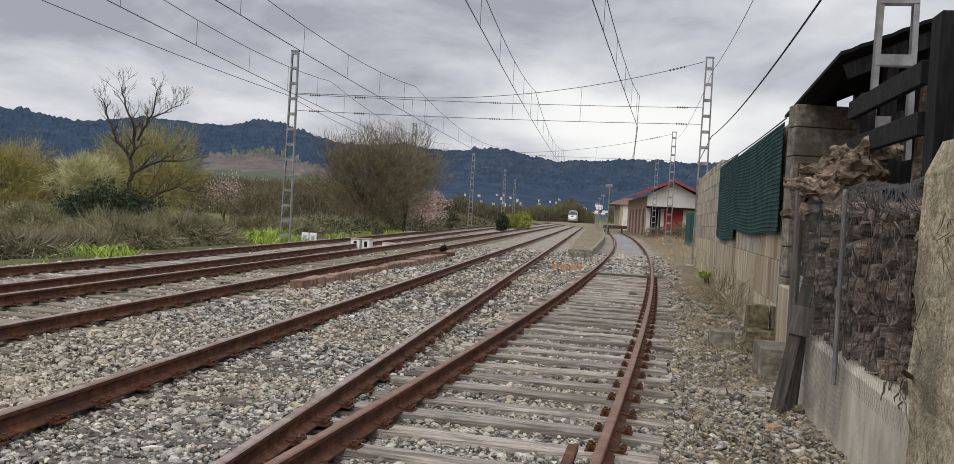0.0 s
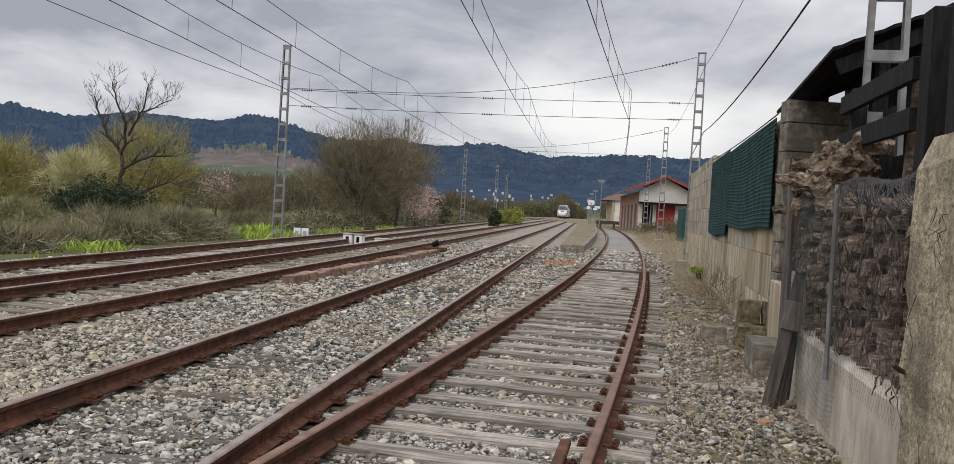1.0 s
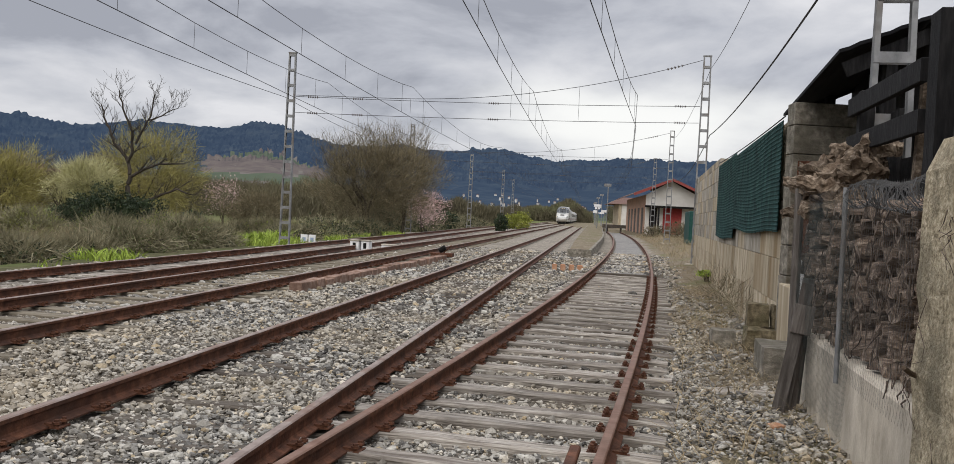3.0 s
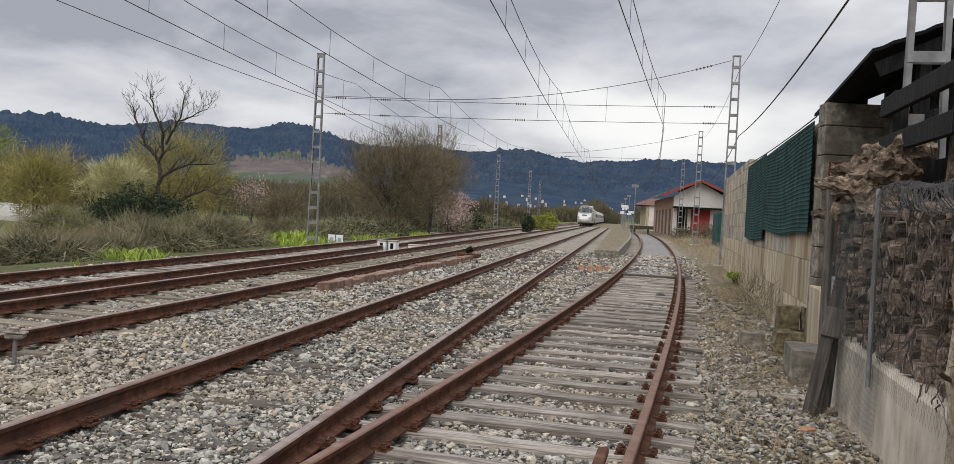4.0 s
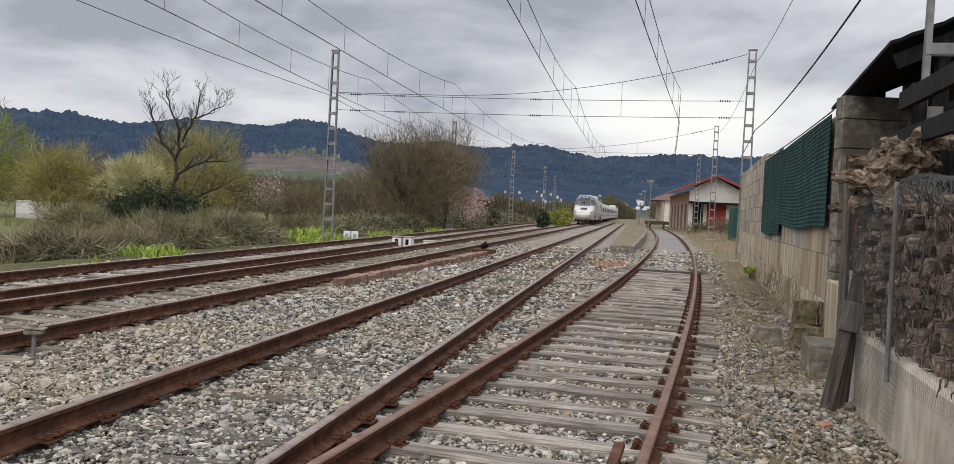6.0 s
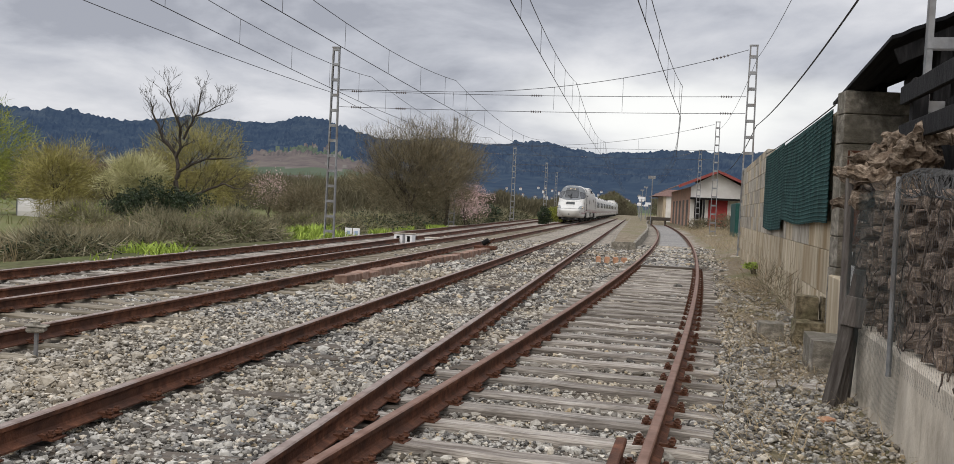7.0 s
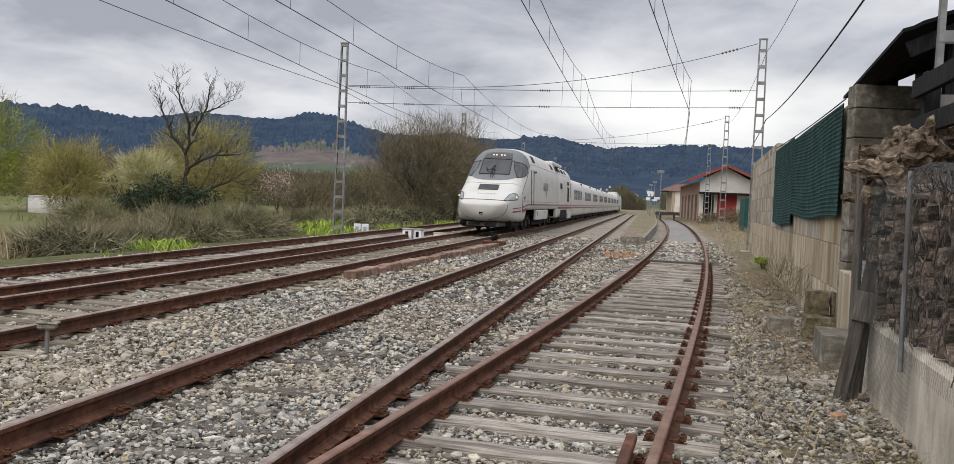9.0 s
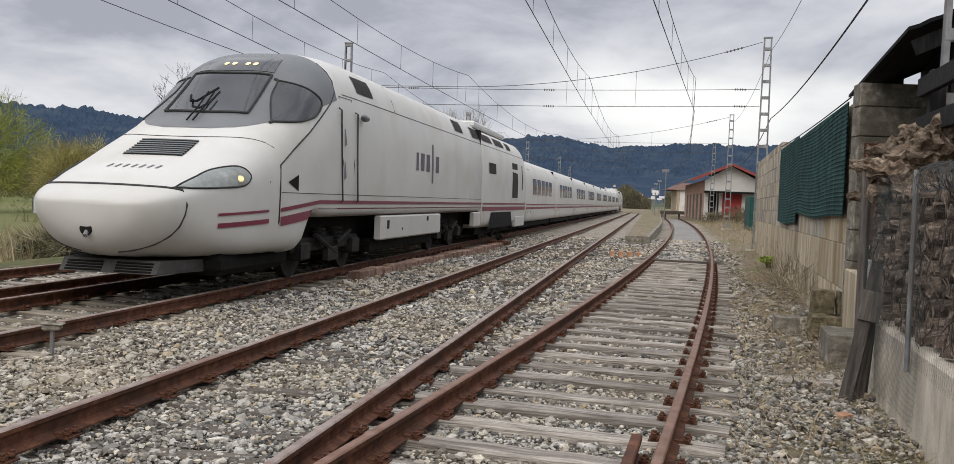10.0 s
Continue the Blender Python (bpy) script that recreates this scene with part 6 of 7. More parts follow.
def build_power_car(train, m):
    ds = list(np.linspace(0, 0.2, 9)) + list(np.linspace(0.23, 0.6, 9)) + list(np.linspace(0.7, 6.8, 40)) + list(np.linspace(7.4, 19.2, 8))
    g = HEAD.loft(Geo(), ds, 64)
    body = part("power_car", g, M_TRAIN, train, "white power car with a duck-billed nose", smooth=True)
    body.matrix_basis = m
    P = lambda name, geo, mt, label="", smooth=False: part(name, geo, mt, body, label, smooth)
    S = HEAD
    # grey surround of the windscreen, from the hood line over the roof's front
    us = list(np.linspace(-1, 1, 31))
    A, B = [(2.50, u) for u in us], [(5.28, u) for u in us]

    def surround(d, u):
        hw, zb, zc, zt, nt, nb = S.at(d)
        low = min(2.36 + 0.27 * (d - 2.5), zt - 0.004)
        lim = math.asin(min(((low - zc) / (zt - zc)) ** (nt / 2), 1.0))
        a = math.pi / 2 - u * (math.pi / 2 - lim)
        p = S.ring(d, a)
        c = Vector((-d - 0.3, 0, zc))
        return p + (p - c).normalized() * 0.006
    P("windscreen_surround", sheet(Geo(), surround, A, B, 22), M_TRAIN_GREY, "matt grey windscreen surround", True)
    # windscreen glass and lamp panel above it
    def front(out):
        return lambda d, y: S.top(d, y, out)
    A = [(3.02 + 0.06 * abs(u) ** 2, u * 0.70) for u in np.linspace(-1, 1, 15)]
    B = [(3.97 + 0.05 * abs(u) ** 2, u * 0.68) for u in np.linspace(-1, 1, 15)]
    P("windscreen", sheet(Geo(), front(0.016), A, B, 10), M_GLASS, "dark glass windscreen", True)
    for q in ([a for a in A], [b for b in B], [A[0], B[0]], [A[-1], B[-1]]):
        g = Geo(); g.tube([S.top(d, y, 0.018) for d, y in dense(q, 4)], 0.022, 5)
        P("windscreen_rubber", g, M_SEAM)
    A2 = [(4.05 + 0.05 * abs(u) ** 2, u * 0.68) for u in np.linspace(-1, 1, 13)]
    B2 = [(4.52 + 0.06 * abs(u) ** 2, u * 0.62) for u in np.linspace(-1, 1, 13)]
    P("lamp_panel", sheet(Geo(), front(0.014), A2, B2, 5), M_GLASS, "clear panel over the upper lamps", True)
    for y in (-0.24, -0.10, 0.14, 0.28):
        ring = [(4.26 + 0.05 * math.cos(a), y + 0.045 * math.sin(a)) for a in np.linspace(0, 2 * math.pi, 17)[:-1]]
        g = closed_sheet(Geo(), front(0.019), ring, 2)
        P("upper_lamp", g, M_HEAD, "lit round lamp")
    # side cab windows
    for s in (-1, 1):
        o = blob([(3.14, 2.54), (3.15, 2.535), (3.75, 2.60), (4.28, 2.75), (4.57, 2.99), (4.34, 3.17), (3.97, 3.27), (3.95, 3.265), (3.52, 2.90)], 54)
        P("cab_side_window", closed_sheet(Geo(), lambda d, z: S.side(d, z, s, 0.014), o, 5), M_GLASS, "dark teardrop side window", True)
        g = Geo(); g.tube([S.side(d, z, s, 0.014) for d, z in o + o[:1]], 0.018, 5)
        P("window_rubber", g, M_SEAM)
        # headlamp
        o = blob([(0.56, 1.455), (0.57, 1.45), (1.1, 1.47), (1.7, 1.52), (1.9, 1.66), (1.74, 1.78), (1.32, 1.72), (0.92, 1.59)], 36)
        P("headlamp", closed_sheet(Geo(), lambda d, z: S.side(d, z, s, 0.012), o, 4), M_LENS, "clear almond-shaped headlamp", True)
        g = Geo(); g.tube([S.side(d, z, s, 0.012) for d, z in o + o[:1]], 0.013, 5)
        P("headlamp_rim", g, M_SEAM)
        g = Geo()
        c = S.side(1.64, 1.61, s, 0.014)
        g.tube([c, c + Vector((0.012, s * 0.010, 0.010))], [0.055, 0.045], 10)
        P("lamp_bulb", g, M_HEAD, "lit lamp")
        # seam round the cab
        g = seam(S, [(2.70, 0.54), (2.72, 1.0), (2.74, 1.5), (2.78, 1.85), (3.3, 2.12), (3.9, 2.42), (4.5, 2.76), (4.95, 3.02), (5.25, 3.25), (5.33, 3.45), (5.32, 3.62), (5.28, 3.76)], s, 0.016)
        P("cab_seam", g, M_SEAM)
        g = seam(S, [(2.42, 0.54), (2.42, 1.6)], s, 0.008)
        P("panel_seam", g, M_SEAM)
        g = seam(S, dense([(2.8, 1.44), (19.2, 1.44)], 30), s, 0.006)
        P("panel_seam", g, M_SEAM)
        g = seam(S, dense([(5.6, 3.25), (19.2, 3.25)], 20), s, 0.008)
        P("roof_seam", g, M_SEAM)
        g = seam(S, [(9.0, 3.25), (9.0, 3.5), (9.0, 3.8)], s, 0.008)
        P("roof_seam", g, M_SEAM)
        # cab door with handrails
        g = seam(S, [(5.42, 1.10), (5.42, 2.0), (5.42, 3.2), (6.05, 3.2), (6.05, 2.0), (6.05, 1.10)], s, 0.010)
        P("door_seam", g, M_SEAM)
        for d in (5.32, 6.18):
            g = Geo()
            a, b = S.side(d, 1.32, s, 0.05), S.side(d, 2.95, s, 0.05)
            g.tube([S.side(d, 1.30, s, 0), a, b, S.side(d, 2.98, s, 0)], 0.016, 6)
            P("handrail", g, M_SEAM, "dark handrail")
        for z in (1.7, 2.3):
            g = sheet(Geo(), lambda d, zz: S.side(d, zz, s, 0.012), [(5.48, z), (5.50, z + 0.35)], [(5.60, z + 0.05), (5.54, z + 0.30)], 1)
            P("door_recess", g, M_TRAIN_GREY)
        g = Geo()
        c = S.side(6.42, 2.90, s, 0.10)
        g.tube([c + Vector((0.17, 0, 0.02)), c + Vector((0.05, 0, 0.0)), c - Vector((0.17, 0, 0.0))], [0.02, 0.07, 0.05], 8)
        P("mirror_pod", g, M_TRAIN_GREY)
        # arrow vent
        g = Geo()
        sheet(g, lambda d, z: S.side(d, z, s, 0.008), [(3.02, 1.60), (3.40, 1.47)], [(3.02, 1.61), (3.40, 1.73)], 1)
        P("arrow_vent", g, M_BLACK)
        # maroon lines dropping towards the nose
        def drop(d):
            return -0.085 * max(4.3 - max(d, 2.6), 0) - 0.045 * max(2.6 - d, 0)
        for z0, z1, thin in ((1.275, 1.335, 0.035), (1.06, 1.20, 0.065)):
            for d0, d1 in ((1.15, 2.38), (2.76, 4.3), (4.3, 19.2)):
                zb = max(z0, z1 - thin) if d1 < 2.5 else z0
                P("maroon_line", stripe_side(S, d0, d1, zb, z1, s, 16, drop), M_STRIPE, "maroon waist line")
        # skirt between the bogies
        g = Geo()
        g.box((-13.4, s * 1.40 - 0.06, 0.52), (-7.9, s * 1.40 + 0.07, 1.03), bev=0.03)
        P("skirt_panel", g, M_TRAIN, "cream skirt panel")
        g = Geo()
        g.box((-19.2, s * 1.40 - 0.06, 0.56), (-18.1, s * 1.40 + 0.07, 1.03), bev=0.03)
        P("skirt_panel", g, M_TRAIN)
        for d, z, a, b in ((8.4, 0.84, 0.16, 0.18), (9.6, 0.72, 0.06, 0.06), (11.9, 0.92, 0.16, 0.11)):
            g = Geo(); g.box((-d - a, s * 1.466 - 0.01, z - b / 2), (-d, s * 1.466 + 0.012, z + b / 2))
            P("hatch", g, M_BOGIE)
        # wordmark drawn as plain strokes
        base, x0 = 2.08, 10.65
        for dx, za, zb_, w in ((0.0, 0, 0.42, 0.20), (0.42, 0, 0.42, 0.34), (0.98, 0, 0.42, 0.34), (1.56, -0.28, 0.70, 0.16), (1.98, 0, 0.42, 0.34)):
            g = sheet(Geo(), lambda d, z: S.side(d, z, s, 0.007), [(x0 + dx, base + za), (x0 + dx + w, base + za)], [(x0 + dx, base + zb_), (x0 + dx + w, base + zb_)], 2)
            P("wordmark_block", g, M_LOGO, "dark grey plain block")
        # roof-side windows and vents
        for d0, d1 in ((6.5, 7.5), (15.4, 16.5), (18.0, 19.1)):
            g = Geo()
            sheet(g, lambda d, z: S.side(d, z, s, 0.012), dense([(d0, 3.38), (d1, 3.38)], 4), dense([(d0, 3.70), (d1, 3.70)], 4), 3)
            P("roof_grille", g, M_BOGIE, "dark roof-side grille")
    # hood grille with slats
    A = [(1.53, y) for y in np.linspace(-0.46, 0.46, 9)]
    B = [(2.06, y) for y in np.linspace(-0.44, 0.44, 9)]
    P("hood_grille", sheet(Geo(), front(0.008), A, B, 4), M_BLACK, "dark grille on the hood", True)
    for k in range(8):
        t = (k + 0.5) / 8
        g = Geo()
        g.tube([S.top(1.53 + 0.53 * t, y * 0.45, 0.014) for y in np.linspace(-1, 1, 7)], 0.014, 4)
        P("grille_slat", g, M_TRAIN_GREY)
    # hood seam, coupler cover seams and hole
    g = Geo(); g.tube([S.top(2.18 + 0.57 * abs(u) ** 3, u * 1.30, 0.0) for u in np.linspace(-1, 1, 25)], 0.008, 4)
    P("hood_seam", g, M_SEAM)
    g = Geo(); g.tube([S.top(0.36 + 0.24 * abs(u) ** 4, u * 0.99, 0.0) for u in np.linspace(-1, 1, 25)], 0.020, 5)
    P("coupler_cover_seam", g, M_SEAM)
    for s in (-1, 1):
        pts = [S.top(0.60, s * 0.99), S.side(0.60, 1.23, s), S.side(0.58, 1.10, s), S.side(0.54, 0.95, s), S.side(0.49, 0.82, s), S.side(0.43, 0.71, s), S.side(0.37, 0.63, s), S.side(0.33, 0.60, s)]
        g = Geo(); g.tube(pts, 0.015, 5)
        P("coupler_cover_seam", g, M_SEAM)
        # small plain strokes of the hood's wordmark
    for k in range(7):
        y = -0.36 + 0.12 * k
        g = sheet(Geo(), front(0.007), [(0.98, y), (0.98, y + 0.035)], [(1.10, y + 0.03), (1.10, y + 0.065)], 1)
        P("wordmark_block", g, M_TRAIN_GREY)
    g = Geo()
    hc = Vector((-0.015, 0.0, 0.90))
    g.tube([hc + Vector((-0.12, 0, 0)), hc + Vector((-0.002, 0, 0))], [0.10, 0.085], 14)
    P("coupler_hole", g, M_BLACK)
    g = Geo(); g.tube([hc + Vector((-0.05, 0, -0.02)), hc + Vector((0.05, 0.03, -0.09))], 0.03, 8)
    P("coupler_pin", g, M_STEEL)
    # wiper
    g = Geo()
    a = S.top(2.70, -0.06, 0.03)
    for q in (-0.10, 0.0):
        g.tube([a + Vector((0, q + 0.05, 0)), S.top(3.05, q, 0.07), S.top(3.40, q, 0.09)], 0.014, 5)
    g.tube([S.top(3.38, -0.40, 0.05), S.top(3.22, -0.32, 0.06), S.top(3.20, -0.20, 0.07), S.top(3.34, -0.10, 0.08), S.top(3.56, -0.02, 0.05)], 0.020, 5)
    P("wiper", g, M_BLACK, "black wiper arm")
    # under the nose
    g = Geo()
    g.box((-3.7, -1.16, 0.24), (-1.4, 1.16, 0.56), bev=0.10)
    g.box((-19.0, -0.95, 0.30), (-3.7, 0.95, 1.05), bev=0.05)
    g.box((-13.3, -1.25, 0.26), (-7.9, 1.25, 0.54), bev=0.05)
    P("underframe", g, M_BLACK)
    g = Geo()
    g.add([(-0.50, -0.70, 0.31), (-0.50, 0.70, 0.31), (-2.4, 1.10, 0.31), (-2.4, -1.10, 0.31), (-0.62, -0.70, 0.48), (-0.62, 0.70, 0.48), (-2.4, 1.12, 0.48), (-2.4, -1.12, 0.48)],
          [(3, 2, 1, 0), (4, 5, 6, 7), (0, 1, 5, 4), (1, 2, 6, 5), (2, 3, 7, 6), (3, 0, 4, 7)])
    P("pilot", g, M_PILOT, "grey pilot plate")
    for k in range(8):
        g = Geo(); g.box((-0.01, -0.26, -0.010), (0.012, 0.26, 0.010), m=pose(-0.512 - 0.024 * (k // 2), -0.36 + 0.72 * (k % 2), 0.335 + 0.035 * (k // 2), 0, -35, 0))
        P("pilot_slot", g, M_BLACK)
    g = Geo()
    g.box((-18.6, -0.55, 3.97), (-14.2, 0.55, 4.06), bev=0.04)
    P("roof_equipment", g, M_TRAIN_ROOF)
    g = Geo()
    g.box((-19.5, -1.34, 0.6), (-19.15, 1.34, 3.7))
    P("gangway", g, M_BLACK)
    bogie(body, 5.75)
    bogie(body, 15.75)
    return body


def coach_shell(length, top):
    return Shell([(0, 1.44, 0.50, 1.45, top, 3.4, 9), (0.15, 1.47, 0.46, 1.45, top, 3.6, 9), (length - 0.15, 1.47, 0.46, 1.45, top, 3.6, 9), (length, 1.44, 0.50, 1.45, top, 3.4, 9)])


def build_generator_car(train, m):
    L = 10.7
    S = coach_shell(L, 3.95)
    body = part("generator_car", S.loft(Geo(), [0, 0.15, 2, 5, 8, 9.4, L - 0.6, L], 48), M_TRAIN, train, "short white generator car", smooth=True)
    body.matrix_basis = m
    for s in (-1, 1):
        for z0, z1 in ((1.275, 1.335), (1.06, 1.20)):
            part("maroon_line", stripe_side(S, 0.1, L - 0.1, z0, z1, s), M_STRIPE, body)
        for d0, d1, z0, z1 in ((1.2, 2.6, 2.35, 2.72), (6.6, 8.1, 1.55, 2.95), (9.3, 9.55, 1.9, 2.95)):
            g = sheet(Geo(), lambda d, z: S.side(d, z, s, 0.01), [(d0, z0), (d1, z0)], [(d0, z1), (d1, z1)], 2)
            part("side_grille", g, M_BOGIE, body, "dark side opening")
        for d0, d1 in ((0.6, 2.6), (3.2, 5.2), (6.0, 7.0)):
            g = sheet(Geo(), lambda d, z: S.side(d, z, s, 0.012), [(d0, 3.42), (d1, 3.42)], [(d0, 3.68), (d1, 3.68)], 3)
            part("roof_grille", g, M_BOGIE, body)
        g = seam(S, [(0.3, 3.28), (5, 3.28), (L - 0.3, 3.28)], s, 0.008)
        part("roof_seam", g, M_SEAM, body)
        g = Geo(); g.box((-L + 0.4, s * 1.36, 0.36), (-7.6, s * 1.485, 0.8), bev=0.03)
        part("skirt_panel", g, M_TRAIN, body)
        # Flat black patch on the skin stands for the shaded opening round the bogie.
        g = sheet(Geo(), lambda d, z: Vector((-d, s * 1.485, z)), [(1.7, 1.0), (6.3, 1.0)], [(1.3, 0.44), (6.8, 0.44)], 1)
        part("bogie_opening", g, M_BLACK, body)
    g = Geo(); g.box((-L + 0.3, -1.2, 0.25), (-0.3, 1.2, 0.8)); part("underframe", g, M_BLACK, body)
    g = Geo(); g.box((-7.5, -0.9, 3.9), (-1.0, 0.9, 4.12), bev=0.06); part("roof_equipment", g, M_TRAIN_ROOF, body)
    bogie(body, 4.0)
    return body


def build_coach(train, m, first):
    L = 12.94
    S = coach_shell(L, 3.42)
    body = part("coach", S.loft(Geo(), [0, 0.15, 3, 6.5, 10, L - 0.15, L], 40), M_TRAIN, train, "low white passenger coach", smooth=True) if first is None else part("coach", first, None, train, "low white passenger coach")
    body.matrix_basis = m
    if first is None:
        COACH_PARTS.clear()
        for s in (-1, 1):
            for k in range(5):
                d0 = 2.3 + 1.75 * k
                g = sheet(Geo(), lambda d, z: S.side(d, z, s, 0.008), [(d0, 1.75), (d0 + 1.35, 1.75)], [(d0, 2.5), (d0 + 1.35, 2.5)], 3)
                COACH_PARTS.append(("window", g.mesh("coach_window", M_WINDOW)))
            COACH_PARTS.append(("maroon_line", stripe_side(S, 0.1, L - 0.1, 1.26, 1.31, s).mesh("coach_line", M_STRIPE)))
            COACH_PARTS.append(("maroon_line", stripe_side(S, 0.1, L - 0.1, 1.08, 1.17, s).mesh("coach_line", M_STRIPE)))
            g = sheet(Geo(), lambda d, z: S.side(d, z, s, 0.006), [(0.1, 0.52), (L - 0.1, 0.52)], [(0.1, 1.0), (L - 0.1, 1.0)], 2)
            COACH_PARTS.append(("skirt", g.mesh("coach_skirt", M_SKIRT)))
            COACH_PARTS.append(("door_seam", seam(S, [(0.7, 0.9), (0.7, 2.9), (1.6, 2.9), (1.6, 0.9)], s, 0.012).mesh("coach_door", M_SEAM)))
        g = Geo(); g.box((-L - 0.18, -1.25, 0.7), (-L + 0.05, 1.25, 3.2))
        COACH_PARTS.append(("gangway", g.mesh("gangway", M_BLACK)))
        g = Geo(); g.box((-L + 0.2, -1.15, 0.22), (-0.2, 1.15, 0.5))
        for s in (-1, 1):
            g.tube([(-L, s * 0.80, 0.42), (-L, s * 0.94, 0.42)], 0.42, 18)
        COACH_PARTS.append(("running_gear", g.mesh("running_gear", M_BLACK)))
    for nm, me in COACH_PARTS:
        part(nm, me, None, body)
    return body.data


COACH_PARTS = []
M_PILOT = mat("pilot_grey", [(0.05, 0.048, 0.046), (0.095, 0.092, 0.088)], scale=6, rough=0.7, bump=0.2)
M_WINDOW = mat("coach_window_glass", [(0.10, 0.11, 0.11), (0.20, 0.21, 0.21)], scale=2.2, rough=0.12, bump=0, stretch=(3, 1, 0.4))
M_SKIRT = mat("yellowed_skirt", [(0.50, 0.45, 0.33), (0.58, 0.53, 0.41)], scale=1, rough=0.5, bump=0)


def build_train():
    train = thing("train", "long white passenger train with maroon lines and rounded nose", "train")
    build_power_car(train, pose(0, 0, 0))
    build_generator_car(train, pose(-19.45, 0, 0))
    me, x = None, -30.35
    for k in range(9):
        me = build_coach(train, pose(x, 0, 0), me)
        x -= 13.14
    build_generator_car(train, pose(x - 10.9, 0, 0, 0, 0, 180))
    build_power_car(train, pose(x - 10.9 - 19.45, 0, 0, 0, 0, 180))
    return train


train = build_train()


# ---- plants ----
def twig_cloud(count, centre, radii, seed, length=0.45, width=0.02, shell=0.35, lift=0.3, gaps=0.25, flat=0.0):
    """Fine twigs as narrow slivers, denser in tufts, within an uneven crown."""
    rs = np.random.RandomState(seed)
    d = rs.normal(size=(count * 3, 3))
    d /= np.linalg.norm(d, axis=1)[:, None]
    r = rs.uniform(shell, 1, count * 3) ** 0.6
    lob = np.array([noise.noise(Vector(v * 2.2) + Vector((seed * 3.1, 0, 0))) for v in d])
    tuft = np.array([noise.noise(Vector(v * 5.0 * q) + Vector((0, seed * 1.7, 0))) for v, q in zip(d, r)])
    keep = tuft > -gaps
    d, r, lob = d[keep][:count], r[keep][:count], lob[keep][:count]
    c = d * (r * (1 + 0.55 * lob))[:, None] * np.array(radii)[None] + np.array(centre)[None]
    n = len(c)
    g = d * 0.8 + rs.normal(size=(n, 3)) * 0.55 + np.array([0, 0, lift])
    g[:, 2] *= (1 - flat)
    g /= np.linalg.norm(g, axis=1)[:, None]
    L = length * rs.uniform(0.5, 1.4, n)
    s = np.cross(g, rs.normal(size=(n, 3)))
    s /= np.linalg.norm(s, axis=1)[:, None]
    W = width * rs.uniform(0.6, 1.3, n)
    a, b, e = c - s * W[:, None], c + s * W[:, None], c + g * L[:, None]
    V = np.stack([a, b, e], 1).reshape(-1, 3)
    F = np.arange(3 * n).reshape(-1, 3)
    return V, F


def leaf_cloud(count, centre, radii, seed, size=0.09, shell=0.5, gaps=0.2):
    rs = np.random.RandomState(seed)
    d = rs.normal(size=(count * 3, 3))
    d /= np.linalg.norm(d, axis=1)[:, None]
    r = rs.uniform(shell, 1, count * 3) ** 0.6
    lob = np.array([noise.noise(Vector(v * 2.6) + Vector((seed * 2.3, 0, 0))) for v in d])
    tuft = np.array([noise.noise(Vector(v * 6.0 * q) + Vector((0, 0, seed * 1.1))) for v, q in zip(d, r)])
    keep = tuft > -gaps
    d, r, lob = d[keep][:count], r[keep][:count], lob[keep][:count]
    c = d * (r * (1 + 0.6 * lob))[:, None] * np.array(radii)[None] + np.array(centre)[None]
    n = len(c)
    u = rs.normal(size=(n, 3)); u /= np.linalg.norm(u, axis=1)[:, None]
    v = np.cross(u, rs.normal(size=(n, 3))); v /= np.linalg.norm(v, axis=1)[:, None]
    S = (size * rs.uniform(0.6, 1.4, n))[:, None]
    V = np.stack([c - u * S, c - v * S * 0.5, c + u * S, c + v * S * 0.5], 1).reshape(-1, 3)
    F = np.arange(4 * n).reshape(-1, 4)
    return V, F


def limbs(g, p, d, length, r, depth, rnd, spread=0.6, up=0.12, tips=None, bend=0.25):
    """A limb that bends, tapers and forks."""
    pts, rs = [Vector(p)], [r]
    d = Vector(d).normalized()
    n = 4
    for i in range(n):
        d = (d + Vector((rnd.uniform(-bend, bend), rnd.uniform(-bend, bend), rnd.uniform(-bend, bend) + up))).normalized()
        pts.append(pts[-1] + d * length / n)
        rs.append(r * (1 - 0.36 * (i + 1) / n))
    g.tube(pts, rs, 6 if r > 0.05 else 4 if r > 0.015 else 3, caps=False)
    if depth == 0:
        if tips is not None:
            tips.append(pts[-1])
        return
    k = rnd.choice((2, 3, 3))
    for j in range(k):
        a = rnd.uniform(0, 6.28)
        side = Vector((math.cos(a), math.sin(a), rnd.uniform(-0.2, 0.6)))
        i = n if j == 0 else rnd.choice((2, 3, 4))
        limbs(g, pts[i], (d + side * spread * rnd.uniform(0.7, 1.4)), length * rnd.uniform(0.62, 0.82), max(rs[i] * 0.77, 0.009), depth - 1, rnd, spread, up, tips, bend)


